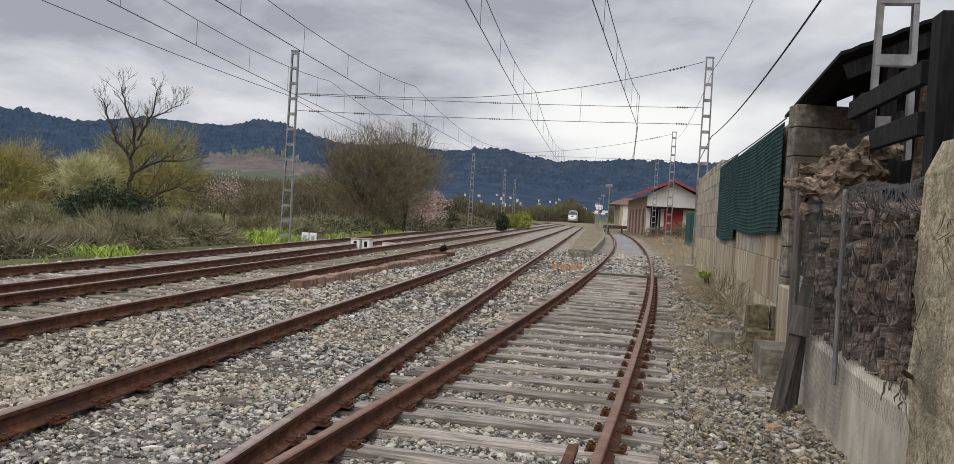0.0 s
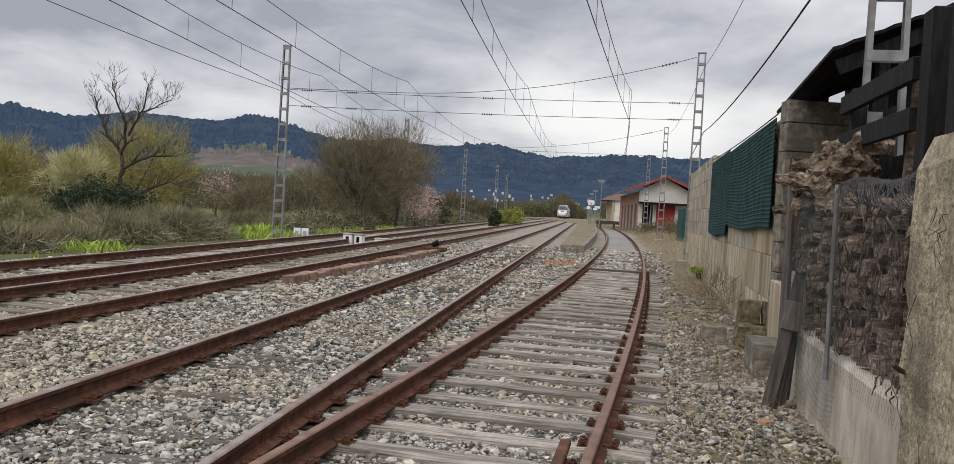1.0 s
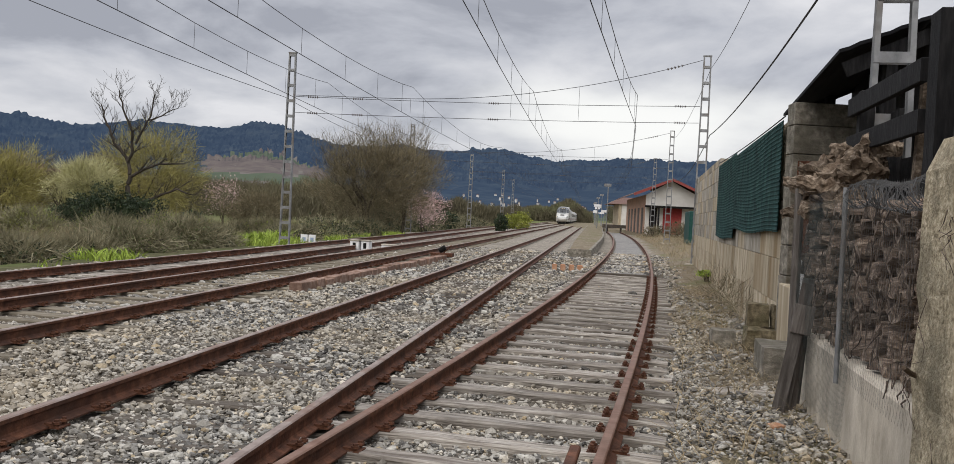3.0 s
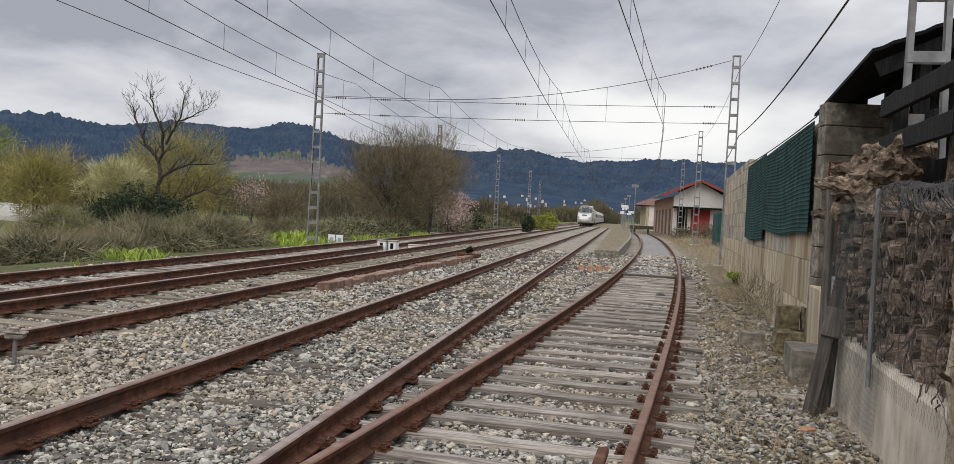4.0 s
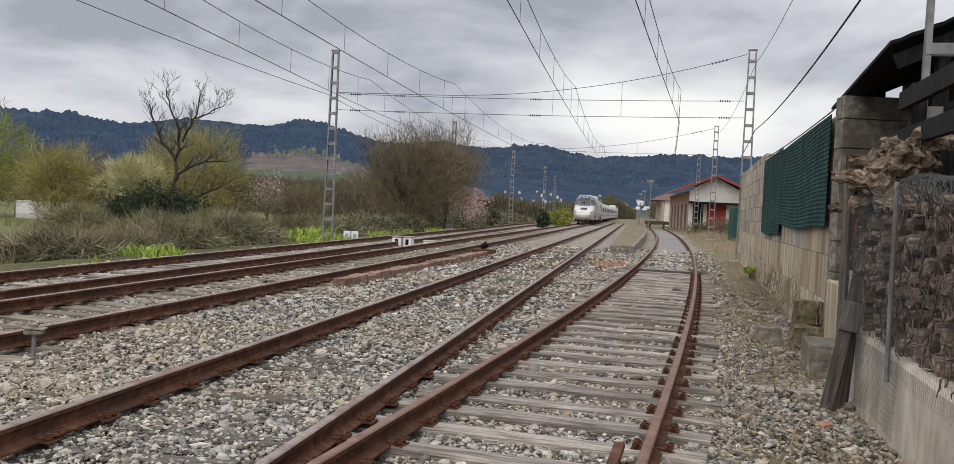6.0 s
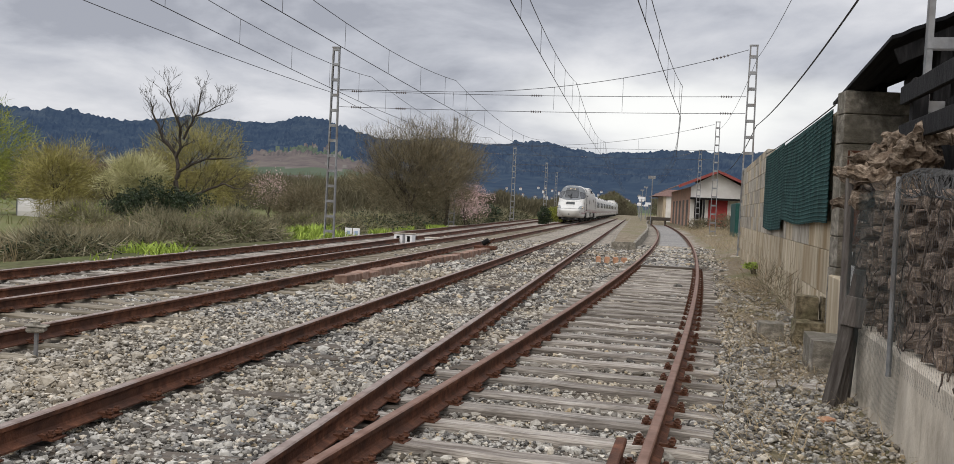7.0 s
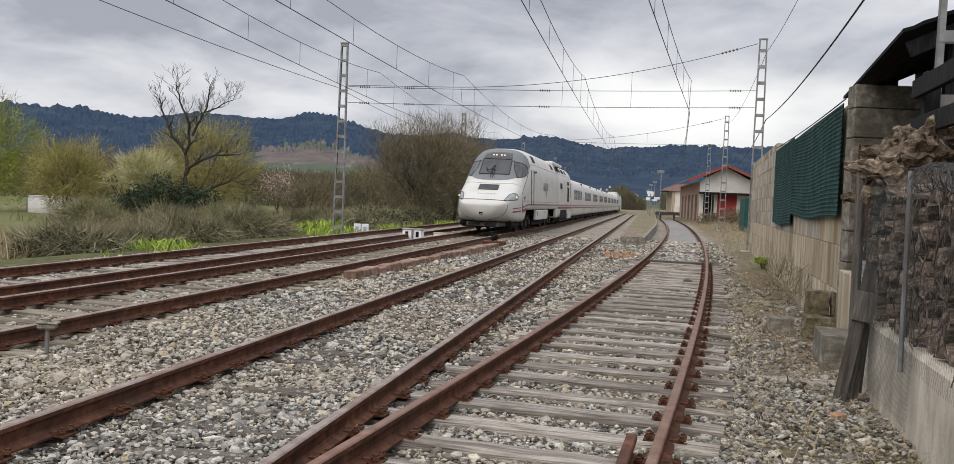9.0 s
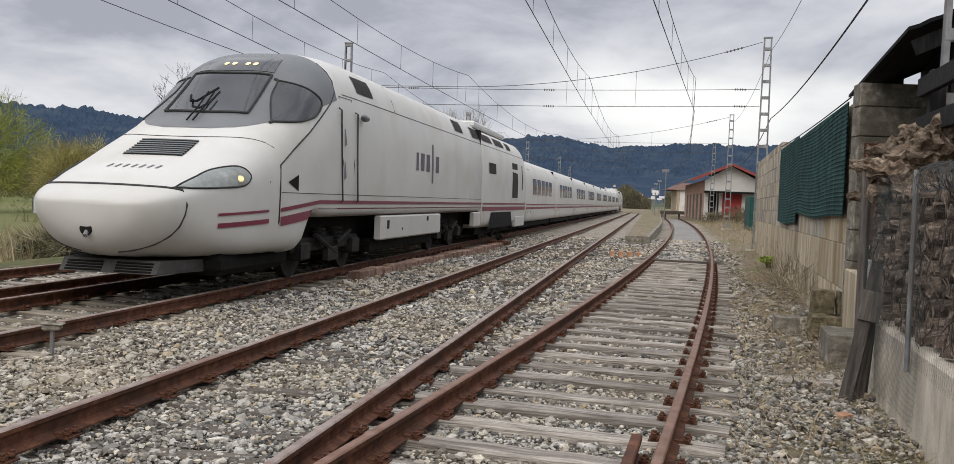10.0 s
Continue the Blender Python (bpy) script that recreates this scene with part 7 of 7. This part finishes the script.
def tree(name, label, x, y, z, height, radii, seed, twigs, twig_mat, trunk_r=0.14, depth=4, lean=(0, 0), category="tree", lift=0.4, width=0.018, length=0.5, shell=0.2, crown_z=0.58, gaps=0.25, spread=0.6, stems=2, trunk=0.36, up=0.12):
    rnd = random.Random(seed)
    th = thing(name, label, category, "trees beside the line", at=pose(x, y, z))
    g = Geo()
    for k in range(stems):
        limbs(g, (rnd.uniform(-0.2, 0.2), rnd.uniform(-0.2, 0.2), -0.2), (lean[0] + rnd.uniform(-0.35, 0.35) * (stems > 1), lean[1] + rnd.uniform(-0.3, 0.3) * (stems > 1), 1), height * trunk, trunk_r, depth, rnd, spread, up)
    part("trunk", g, M_BARK, th, smooth=True)
    if twigs:
        V, F = twig_cloud(twigs, (0, 0, height * crown_z), (radii[0], radii[1], radii[2]), seed, length, width, shell, lift, gaps)
        part("crown", merge_np("crown", V, F, twig_mat), None, th)
    return th


def bare_tree(x, y, z):
    """A short trunk that breaks into long crooked limbs, two of them low and nearly level."""
    rnd = random.Random(41)
    th = thing("bare_tree", "tall bare tree with dark crooked spreading limbs", "tree", "trees beside the line", at=pose(x, y, z))
    main = (([(0.04, -0.2), (0.0, 1.3), (-0.2, 2.45), (-0.13, 3.1)], 0.17, 0.12),
            ([(-0.13, 3.1), (-0.27, 3.9), (-1.1, 4.8), (-1.65, 5.9), (-2.0, 6.8)], 0.11, 0.035),
            ([(-0.25, 3.8), (0.05, 4.3), (0.1, 5.4), (-0.38, 6.6), (-0.55, 7.5)], 0.10, 0.03),
            ([(0.08, 4.8), (0.4, 5.4), (0.83, 6.3), (1.05, 7.4)], 0.08, 0.03),
            ([(0.7, 6.1), (1.4, 6.4), (2.3, 6.85)], 0.05, 0.022),
            ([(-0.16, 2.95), (0.4, 3.3), (1.4, 3.8), (2.7, 3.9)], 0.10, 0.03),
            ([(-0.1, 1.4), (-1.6, 1.95), (-2.6, 2.45), (-3.4, 2.7)], 0.10, 0.03),
            ([(0.0, 1.4), (1.4, 1.95), (2.7, 2.45), (3.5, 2.2)], 0.10, 0.03))
    for k, (line, r0, r1) in enumerate(main):
        pts = []
        for i, ((a, b), (c, d)) in enumerate(zip(line[:-1], line[1:])):
            for q in range(3):
                u = q / 3
                pts.append(Vector((a + (c - a) * u, 0, b + (d - b) * u)))
        pts.append(Vector((line[-1][0], 0, line[-1][1])))
        n = len(pts)
        side = rnd.uniform(-0.35, 0.35) if k else 0.0
        pts = [p + Vector((rnd.uniform(-0.05, 0.05), side * i * 0.3 + rnd.uniform(-0.05, 0.05), rnd.uniform(-0.05, 0.05) if i else 0)) for i, p in enumerate(pts)]
        rs = [r0 + (r1 - r0) * i / (n - 1) for i in range(n)]
        g = Geo()
        g.tube(pts, rs, 7, caps=False)
        if k:
            for i in range(2, n):
                for q in range(2 if i < n - 1 else 3):
                    d = (pts[i] - pts[i - 1]).normalized()
                    a = rnd.uniform(0, 6.28)
                    w = d + Vector((math.cos(a), math.sin(a), rnd.uniform(-0.1, 0.7))) * 0.75
                    limbs(g, pts[i], w, rnd.uniform(0.4, 0.7), max(rs[i] * 0.36, 0.010), 2, rnd, 0.7, 0.06, None, 0.17)
        part("limb" if k else "trunk", g, M_BARK, th, smooth=True)
    return th


def bush(name, label, x, y, z, radii, seed, count, material, size=0.08, twigs=0, twig_mat=None, group="bushes beside the line"):
    th = thing(name, label, "bush", group, at=pose(x, y, z))
    if count:
        V, F = leaf_cloud(count, (0, 0, radii[2] * 0.75), radii, seed, size, 0.45, 0.3)
        V[:, 2] = np.maximum(V[:, 2], -0.15)
        part("foliage", merge_np("foliage", V, F, material), None, th)
    rnd = random.Random(seed)
    for k in range(5):
        a = rnd.uniform(0, 6.28)
        g = Geo()
        g.tube([(0, 0, -0.3), (math.cos(a) * radii[0] * 0.35, math.sin(a) * radii[1] * 0.35, radii[2] * 0.6), (math.cos(a) * radii[0] * 0.7, math.sin(a) * radii[1] * 0.7, radii[2] * 1.1)], [0.04, 0.025, 0.01], 4)
        part("stem", g, M_BARK, th)
    if twigs:
        V, F = twig_cloud(twigs, (0, 0, radii[2] * 0.7), radii, seed + 5, 0.5, 0.012, 0.3, 0.2, 0.4)
        V[:, 2] = np.maximum(V[:, 2], -0.15)
        part("twig_mass", merge_np("twig_mass", V, F, twig_mat or M_BRAMBLE), None, th)
    return th


def blades(name, label, pts, heights, material, seed, width=0.012, lean=0.35):
    """Grass or dry stalks as bent slivers of two pieces."""
    rs = np.random.RandomState(seed)
    n = len(pts)
    a = rs.uniform(0, 2 * np.pi, n)
    s = np.stack([np.cos(a), np.sin(a), np.zeros(n)], 1) * (width * rs.uniform(0.6, 1.4, n))[:, None]
    d = np.stack([rs.normal(size=n) * lean, rs.normal(size=n) * lean, np.ones(n)], 1)
    mid = pts + d * (heights * 0.55)[:, None]
    tip = mid + (d * np.array([2.0, 2.0, 0.75])) * (heights * 0.45)[:, None]
    V = np.stack([pts - s, pts + s, mid + s * 0.7, mid - s * 0.7, tip], 1).reshape(-1, 3)
    q = np.array([(0, 1, 2), (0, 2, 3), (3, 2, 4)])
    F = (q[None] + 5 * np.arange(n)[:, None, None]).reshape(-1, 3)
    ob = new(name, merge_np(name, V, F, material))
    return tagged(ob, label, "plants", kind="stuff")


def along(rs, n, s0, s1, y0, y1, bias=1.0):
    y = y0 + (y1 - y0) * rs.uniform(0, 1, n) ** bias
    s = rs.uniform(s0, s1, n)
    x = s + SLOPE * y
    z = np.array([ground_z(a, b) for a, b in zip(x, y)])
    return np.stack([x, y, z - 0.02], 1)


def build_plants():
    gz = ground_z
    # the large bare tree and those around it
    bare_tree(-18.8, 50, gz(-18.8, 50))
    tree("budding_tree", "budding tree with a haze of yellow-green twigs", -20.2, 57, gz(-20, 57), 6.4, (3.3, 2.8, 3.2), 42, 15000, M_TWIG_GREEN, 0.11, 4, width=0.011, length=0.55, crown_z=0.52)
    tree("willow", "round willow with yellow-green spring twigs", -25.6, 50, gz(-25, 50), 4.3, (2.2, 2.0, 2.1), 43, 9000, M_TWIG_GREEN, 0.09, 3, width=0.012, crown_z=0.55)
    tree("willow", "round willow with yellow-green spring twigs", -32.5, 53, gz(-32, 53), 6.6, (3.4, 3.0, 3.2), 44, 12000, M_WILLOW, 0.1, 3, width=0.016, crown_z=0.55)
    tree("blossoming_shrub", "shrub with pale cream-green opening buds", -20.9, 49, gz(-21, 49), 3.9, (1.7, 1.4, 1.35), 45, 9000, M_PALEBUD, 0.08, 3, width=0.013, crown_z=0.62)
    tree("budding_tree", "low budding tree with tangled brown twigs", -30.5, 60, gz(-30, 60), 5.0, (3.6, 2.4, 2.4), 46, 8000, M_TWIG, 0.09, 3, crown_z=0.5)
    tree("budding_tree", "low budding tree with tangled brown twigs", -25.4, 62, gz(-26, 62), 4.8, (3.4, 2.4, 2.2), 56, 8000, M_TWIG, 0.09, 3, crown_z=0.5)
    tree("twiggy_tree", "broad bare tree with a dense mass of brown twigs", -6.9, 60, gz(-6.7, 60), 7.0, (3.9, 3.2, 3.0), 47, 24000, M_TWIG, 0.12, 5, width=0.010, length=0.6, lift=0.8, crown_z=0.52)
    tree("twiggy_tree", "bare multi-stemmed tree with upright twigs", -5.2, 63, gz(-5.2, 63), 7.4, (3.0, 2.6, 3.0), 48, 9000, M_TWIG, 0.09, 4, width=0.009, length=0.8, lift=1.2, crown_z=0.55)
    tree("pink_blossom_tree", "small tree in pink blossom", -3.8, 70, gz(-4.9, 70), 3.4, (1.6, 1.4, 1.5), 49, 3500, M_BLOSSOM, 0.06, 3, width=0.03, length=0.12, crown_z=0.6)
    tree("pink_blossom_tree", "small tree in pink blossom", -16.5, 60, gz(-16, 60), 3.2, (1.5, 1.2, 1.2), 50, 1200, M_BLOSSOM, 0.05, 3, width=0.022, length=0.12, crown_z=0.7)
    bush("brown_shrub", "rounded reddish-brown leafless shrub", -14.0, 58, gz(-14, 58), (1.8, 1.5, 1.55), 51, 0, None, twigs=6500, twig_mat=M_TWIG)
    for k, (x, y, a, b) in enumerate(((-17.6, 41.5, 1.1, 1.15), (-16.4, 41.0, 1.3, 1.35), (-15.2, 41.2, 1.15, 1.2), (-18.5, 42, 0.9, 0.9))):
        bush("evergreen_bush", "dark evergreen bush with dense small leaves", x, y, gz(x, y), (a, 1.2, b), 60 + k, 7000, M_LEAF_DARK, 0.05)
    bush("evergreen_bush", "dark evergreen bush with dense small leaves", -3.0, 84, gz(-3, 84), (1.2, 1, 1.1), 64, 1800, M_LEAF_DARK, 0.10)
    bush("evergreen_bush", "dark clipped conifer bush", 2.6, 92, gz(2, 92), (0.7, 0.7, 1.0), 65, 2600, M_LEAF_DARK, 0.07)
    bush("evergreen_bush", "small dark conifer bush", -15.9, 52, gz(-16, 52), (0.75, 0.7, 0.85), 66, 1200, M_LEAF_DARK, 0.08)
    bush("green_bush", "bright yellow-green bush in spring leaf", 5.0, 110, gz(5, 110), (1.7, 1.4, 1.15), 67, 4200, M_WILLOW, 0.09)
    # small green railing in the weeds
    th = thing("low_railing", "low green painted railing in the weeds", "railing")
    a, b = Vector((-13.0, 31.5, -0.45)), Vector((-12.2, 37.0, -0.45))
    for k in range(9):
        p = a.lerp(b, k / 8)
        g = Geo(); g.box((-0.025, -0.025, -0.2), (0.025, 0.025, 0.52), m=Matrix.Translation(p))
        part("post", g, M_GREENBOX, th)
    for z in (0.25, 0.47):
        g = Geo(); g.beam(a + Vector((0, 0, z)), b + Vector((0, 0, z)), 0.03, 0.05)
        part("rail", g, M_GREENBOX, th)
    th = thing("white_shelter", "low white plastic-covered garden shelter", "shelter", at=pose(-29.4, 55, -0.55, 0, 0, 30))
    g = Geo()
    n = 12
    for x in (-1.2, 1.2):
        for k in range(n + 1):
            t = math.pi * k / n
            g.v.append((x, -1.3 * math.cos(t), 1.25 * math.sin(t) ** 0.7))
    g.f = [(k, k + 1, n + 2 + k, n + 1 + k) for k in range(n)] + [tuple(range(n, -1, -1)), tuple(range(n + 1, 2 * n + 2))]
    g.m = [0] * len(g.f)
    part("cover", g, M_WALLWHITE, th)
    for x in (-1.21, 0.0, 1.21):
        g = Geo(); g.tube([(x, -1.31 * math.cos(math.pi * k / n), 1.26 * math.sin(math.pi * k / n) ** 0.7) for k in range(n + 1)], 0.025, 5)
        part("hoop", g, M_STEEL, th)
    rnd = random.Random(21)
    for k in range(15):
        y = rnd.uniform(40, 49)
        x = -11.0 - 11.0 * k / 14 + rnd.uniform(-0.5, 0.5)
        y = 45.5 - 0.20 * (k - 7) + rnd.uniform(-1, 1)
        bush("bramble", "tangled grey-brown bramble mound", x, y, gz(x, y), (rnd.uniform(1.0, 1.7), rnd.uniform(0.8, 1.3), rnd.uniform(0.35, 0.7)), 100 + k, 500, M_LEAF_DARK if k % 3 else M_LEAF, 0.06, twigs=2200, group="brambles beside the line")
    for k in range(20):
        y = 22.5 + 1.25 * k
        x = SLOPE * y - (18.2 if 10 < k < 18 else 15.1) + rnd.uniform(-0.9, 0.9)
        hgt = rnd.uniform(0.40, 0.75) * (1.0 if 6 < k < 15 else 0.6)
        bush("bramble", "tangled grey-brown bramble mound", x, y, gz(x, y), (rnd.uniform(0.9, 1.5), rnd.uniform(0.8, 1.2), hgt), 160 + k, 1500, (M_LEAF_DARK, M_DRYGREEN, M_IVY)[k % 3], 0.04, twigs=2200, group="brambles beside the line")
    for k in range(12):
        y = 52 + 6 * k
        x = SLOPE * y - 14.8 + rnd.uniform(-0.8, 0.8)
        bush("bramble", "tangled grey-brown bramble mound", x, y, gz(x, y), (rnd.uniform(1.4, 2.2), 1.6, rnd.uniform(0.6, 1.1)), 130 + k, 900, M_LEAF_DARK, 0.08, twigs=1800, group="brambles beside the line")
    for k in range(14):
        y = rnd.uniform(35, 47)
        x = SLOPE * y - rnd.uniform(17.5, 24)
        bush("olive_shrub", "loose olive-green shrub behind the verge", x, y, gz(x, y), (rnd.uniform(0.7, 1.2), rnd.uniform(0.7, 1.1), rnd.uniform(0.4, 0.85)), 400 + k, 2200, (M_DRYGREEN, M_LEAF, M_WILLOW)[k % 3], 0.045, twigs=1200, group="shrubs behind the verge")
    rs = np.random.RandomState(3)
    # bright grass clumps and dry stalks on the verge
    p = along(rs, 15000, -16.5, -11.9, 18, 60)
    k = np.array([noise.noise(Vector((a[0] * 0.5, a[1] * 0.35, 7))) for a in p])
    k = np.where((p[:, 1] > 35) & (p[:, 1] < 44), k, k - 0.22)
    blades("verge_grass", "bright green grass clumps along the track", p[k > 0.06], rs.uniform(0.10, 0.40, (k > 0.06).sum()), M_GRASS, 4, 0.022)
    p = along(rs, 3500, -17.5, -14.2, 33, 44)
    p = p[(p[:, 0] > -13.5)]
    blades("verge_grass", "tall bright green weeds along the track", p, rs.uniform(0.35, 0.8, len(p)), M_GRASS, 5, 0.03, 0.3)
    p = along(rs, 2200, -19, -14.8, 20, 34)
    blades("dry_stalks", "dry pale stalks and reeds on the verge", p, rs.uniform(0.3, 1.25, len(p)), M_DRY, 6, 0.010, 0.22)
    p = along(rs, 9000, -30, -14, 42, 150)
    blades("rough_grass", "rough mixed grass behind the verge", p, rs.uniform(0.2, 0.7, len(p)), M_DRYGREEN, 7, 0.03, 0.3)
    # dry weeds along the wall
    y = rs.uniform(11, 100, 5200)
    r = rs.uniform(0.3, 3.6, len(y))
    x = np.array([right_edge(v) for v in y]) + r
    ok = x < 4.1 + 0.19 * (y - 12.22) - 0.1
    ok |= y > 37
    x, y = x[ok], y[ok]
    z = np.array([ground_z(a, b) for a, b in zip(x, y)])
    hh = rs.uniform(0.04, 0.22, len(x)) * np.where(y > 40, 2.6, 1)
    blades("dry_weeds", "thin dry weeds on the gravel by the wall", np.stack([x, y, z], 1), hh, M_DRY, 8, 0.006, 0.7)
    y = rs.uniform(4.5, 24, 5200)
    x = np.array([siding_x(v) for v in y]) + 1.3 + rs.uniform(0, 2.2, len(y))
    ok = x < 2.81 + 0.19 * (y - 6.69) - 0.05
    x, y = x[ok], y[ok]
    blades("straw_litter", "scattered dry straw on the gravel", np.stack([x, y, np.full(len(x), -0.02)], 1), rs.uniform(0.05, 0.17, len(x)), M_DRY, 9, 0.004, 1.7)
    for k, (x, y) in enumerate(((4.5, 15.4), (4.55, 16.6), (4.85, 18.0))):
        V, F = twig_cloud(200, (0, 0, 0.35), (0.35, 0.5, 0.42), 200 + k, 0.35, 0.004, 0.1, 0.8, 0.6)
        th = thing("dry_shrub", "thin leafless shrub by the wall", "bush", "dry shrubs by the wall", at=pose(x, y, 0.0))
        part("twig_mass", merge_np("twig_mass", V, F, M_TWIG), None, th)
    bush("moss_tuft", "small bright green tuft at the wall's foot", 6.55, 25.6, 0.2, (0.30, 0.3, 0.09), 210, 500, M_GRASS, 0.035)
    # scrub before the goods shed
    for k in range(9):
        x, y = 17.5 + 1.1 * k, 92 + rnd.uniform(-4, 4)
        bush("bramble", "dry brown scrub before the goods shed", x, y, gz(x, y), (1.1, 1.0, rnd.uniform(0.5, 0.9)), 220 + k, 150, M_LEAF_DARK, 0.08, twigs=900, twig_mat=M_TWIG, group="scrub before the goods shed")
    # far belts of bare wood
    for nm, x0, x1, y, h, n, sd in (("far_wood", -34, 7.5, 170, 5.0, 26000, 301), ("far_wood", 0, 40, 320, 8, 30000, 302), ("far_wood", 62, 150, 430, 10, 16000, 305), ("far_wood", -120, -10, 120, 5.5, 40000, 303), ("far_wood", -170, -20, 190, 8, 40000, 304)):
        rs = np.random.RandomState(sd)
        x = rs.uniform(x0, x1, n)
        u = np.array([noise.noise(Vector((a * 0.12, sd, 0))) + 0.5 * noise.noise(Vector((a * 0.45, sd, 2))) for a in x])
        if nm == "far_wood" and sd == 302:
            u = u * 0.6 + 1.1 * np.exp(-((x - 32) / 5.5) ** 2) - 0.55 + 0.25 * np.exp(-((x - 20) / 6) ** 2)
        z = rs.uniform(0, 1, n) ** 0.8 * h * (0.75 + 0.45 * u)
        yy = y + rs.uniform(-9, 9, n)
        c = np.stack([x, yy, z - 0.8], 1)
        L = rs.uniform(0.5, 1.5, n)
        g = np.stack([rs.normal(size=n) * 0.45, rs.normal(size=n) * 0.3, np.ones(n)], 1) * L[:, None]
        s = np.stack([rs.uniform(0.03, 0.10, n) * y / 170, np.zeros(n), np.zeros(n)], 1)
        V = np.stack([c - s, c + s, c + g], 1).reshape(-1, 3)
        ob = new(nm, merge_np(nm, V, np.arange(3 * n).reshape(-1, 3), M_FARWOOD))
        tagged(ob, "distant belt of bare brown and green wood", "wood", kind="stuff")


M_IVY = mat("bramble_leaves", [(0.05, 0.065, 0.025), (0.095, 0.115, 0.045), (0.16, 0.175, 0.075)], scale=1.2, rough=0.7, bump=0, island=0.4)
M_WILLOW = mat("willow_twigs", [(0.12, 0.14, 0.025), (0.23, 0.25, 0.05), (0.34, 0.35, 0.09)], scale=0.6, rough=0.9, bump=0, island=0.3)
M_PALEBUD = mat("pale_buds", [(0.26, 0.25, 0.11), (0.44, 0.42, 0.22), (0.60, 0.57, 0.35)], scale=0.8, rough=0.9, bump=0, island=0.3)
M_DRYGREEN = mat("rough_grass", [(0.11, 0.12, 0.045), (0.19, 0.19, 0.08), (0.27, 0.25, 0.13)], scale=0.8, rough=0.9, bump=0, island=0.35)
M_FARWOOD = mat("far_bare_wood", [(0.07, 0.062, 0.042), (0.11, 0.098, 0.062), (0.14, 0.145, 0.075)], scale=0.12, rough=0.95, bump=0, island=0.3)
build_plants()


# ---- what moves ----
SPEED = 28.3            # metres a second along the line
NOSE_Y_END = 11.2       # the nose at ten seconds


def motions():
    rows = []
    for k in range(0, 21):
        t = k * 0.5
        y = NOSE_Y_END + SPEED * (10.0 - t) / SEC
        rows.append((t, pose(centre_3(y), y, RAIL_H, 0, 0, -90 - math.degrees(math.atan(SLOPE)))))
    walk(train, rows)


motions()
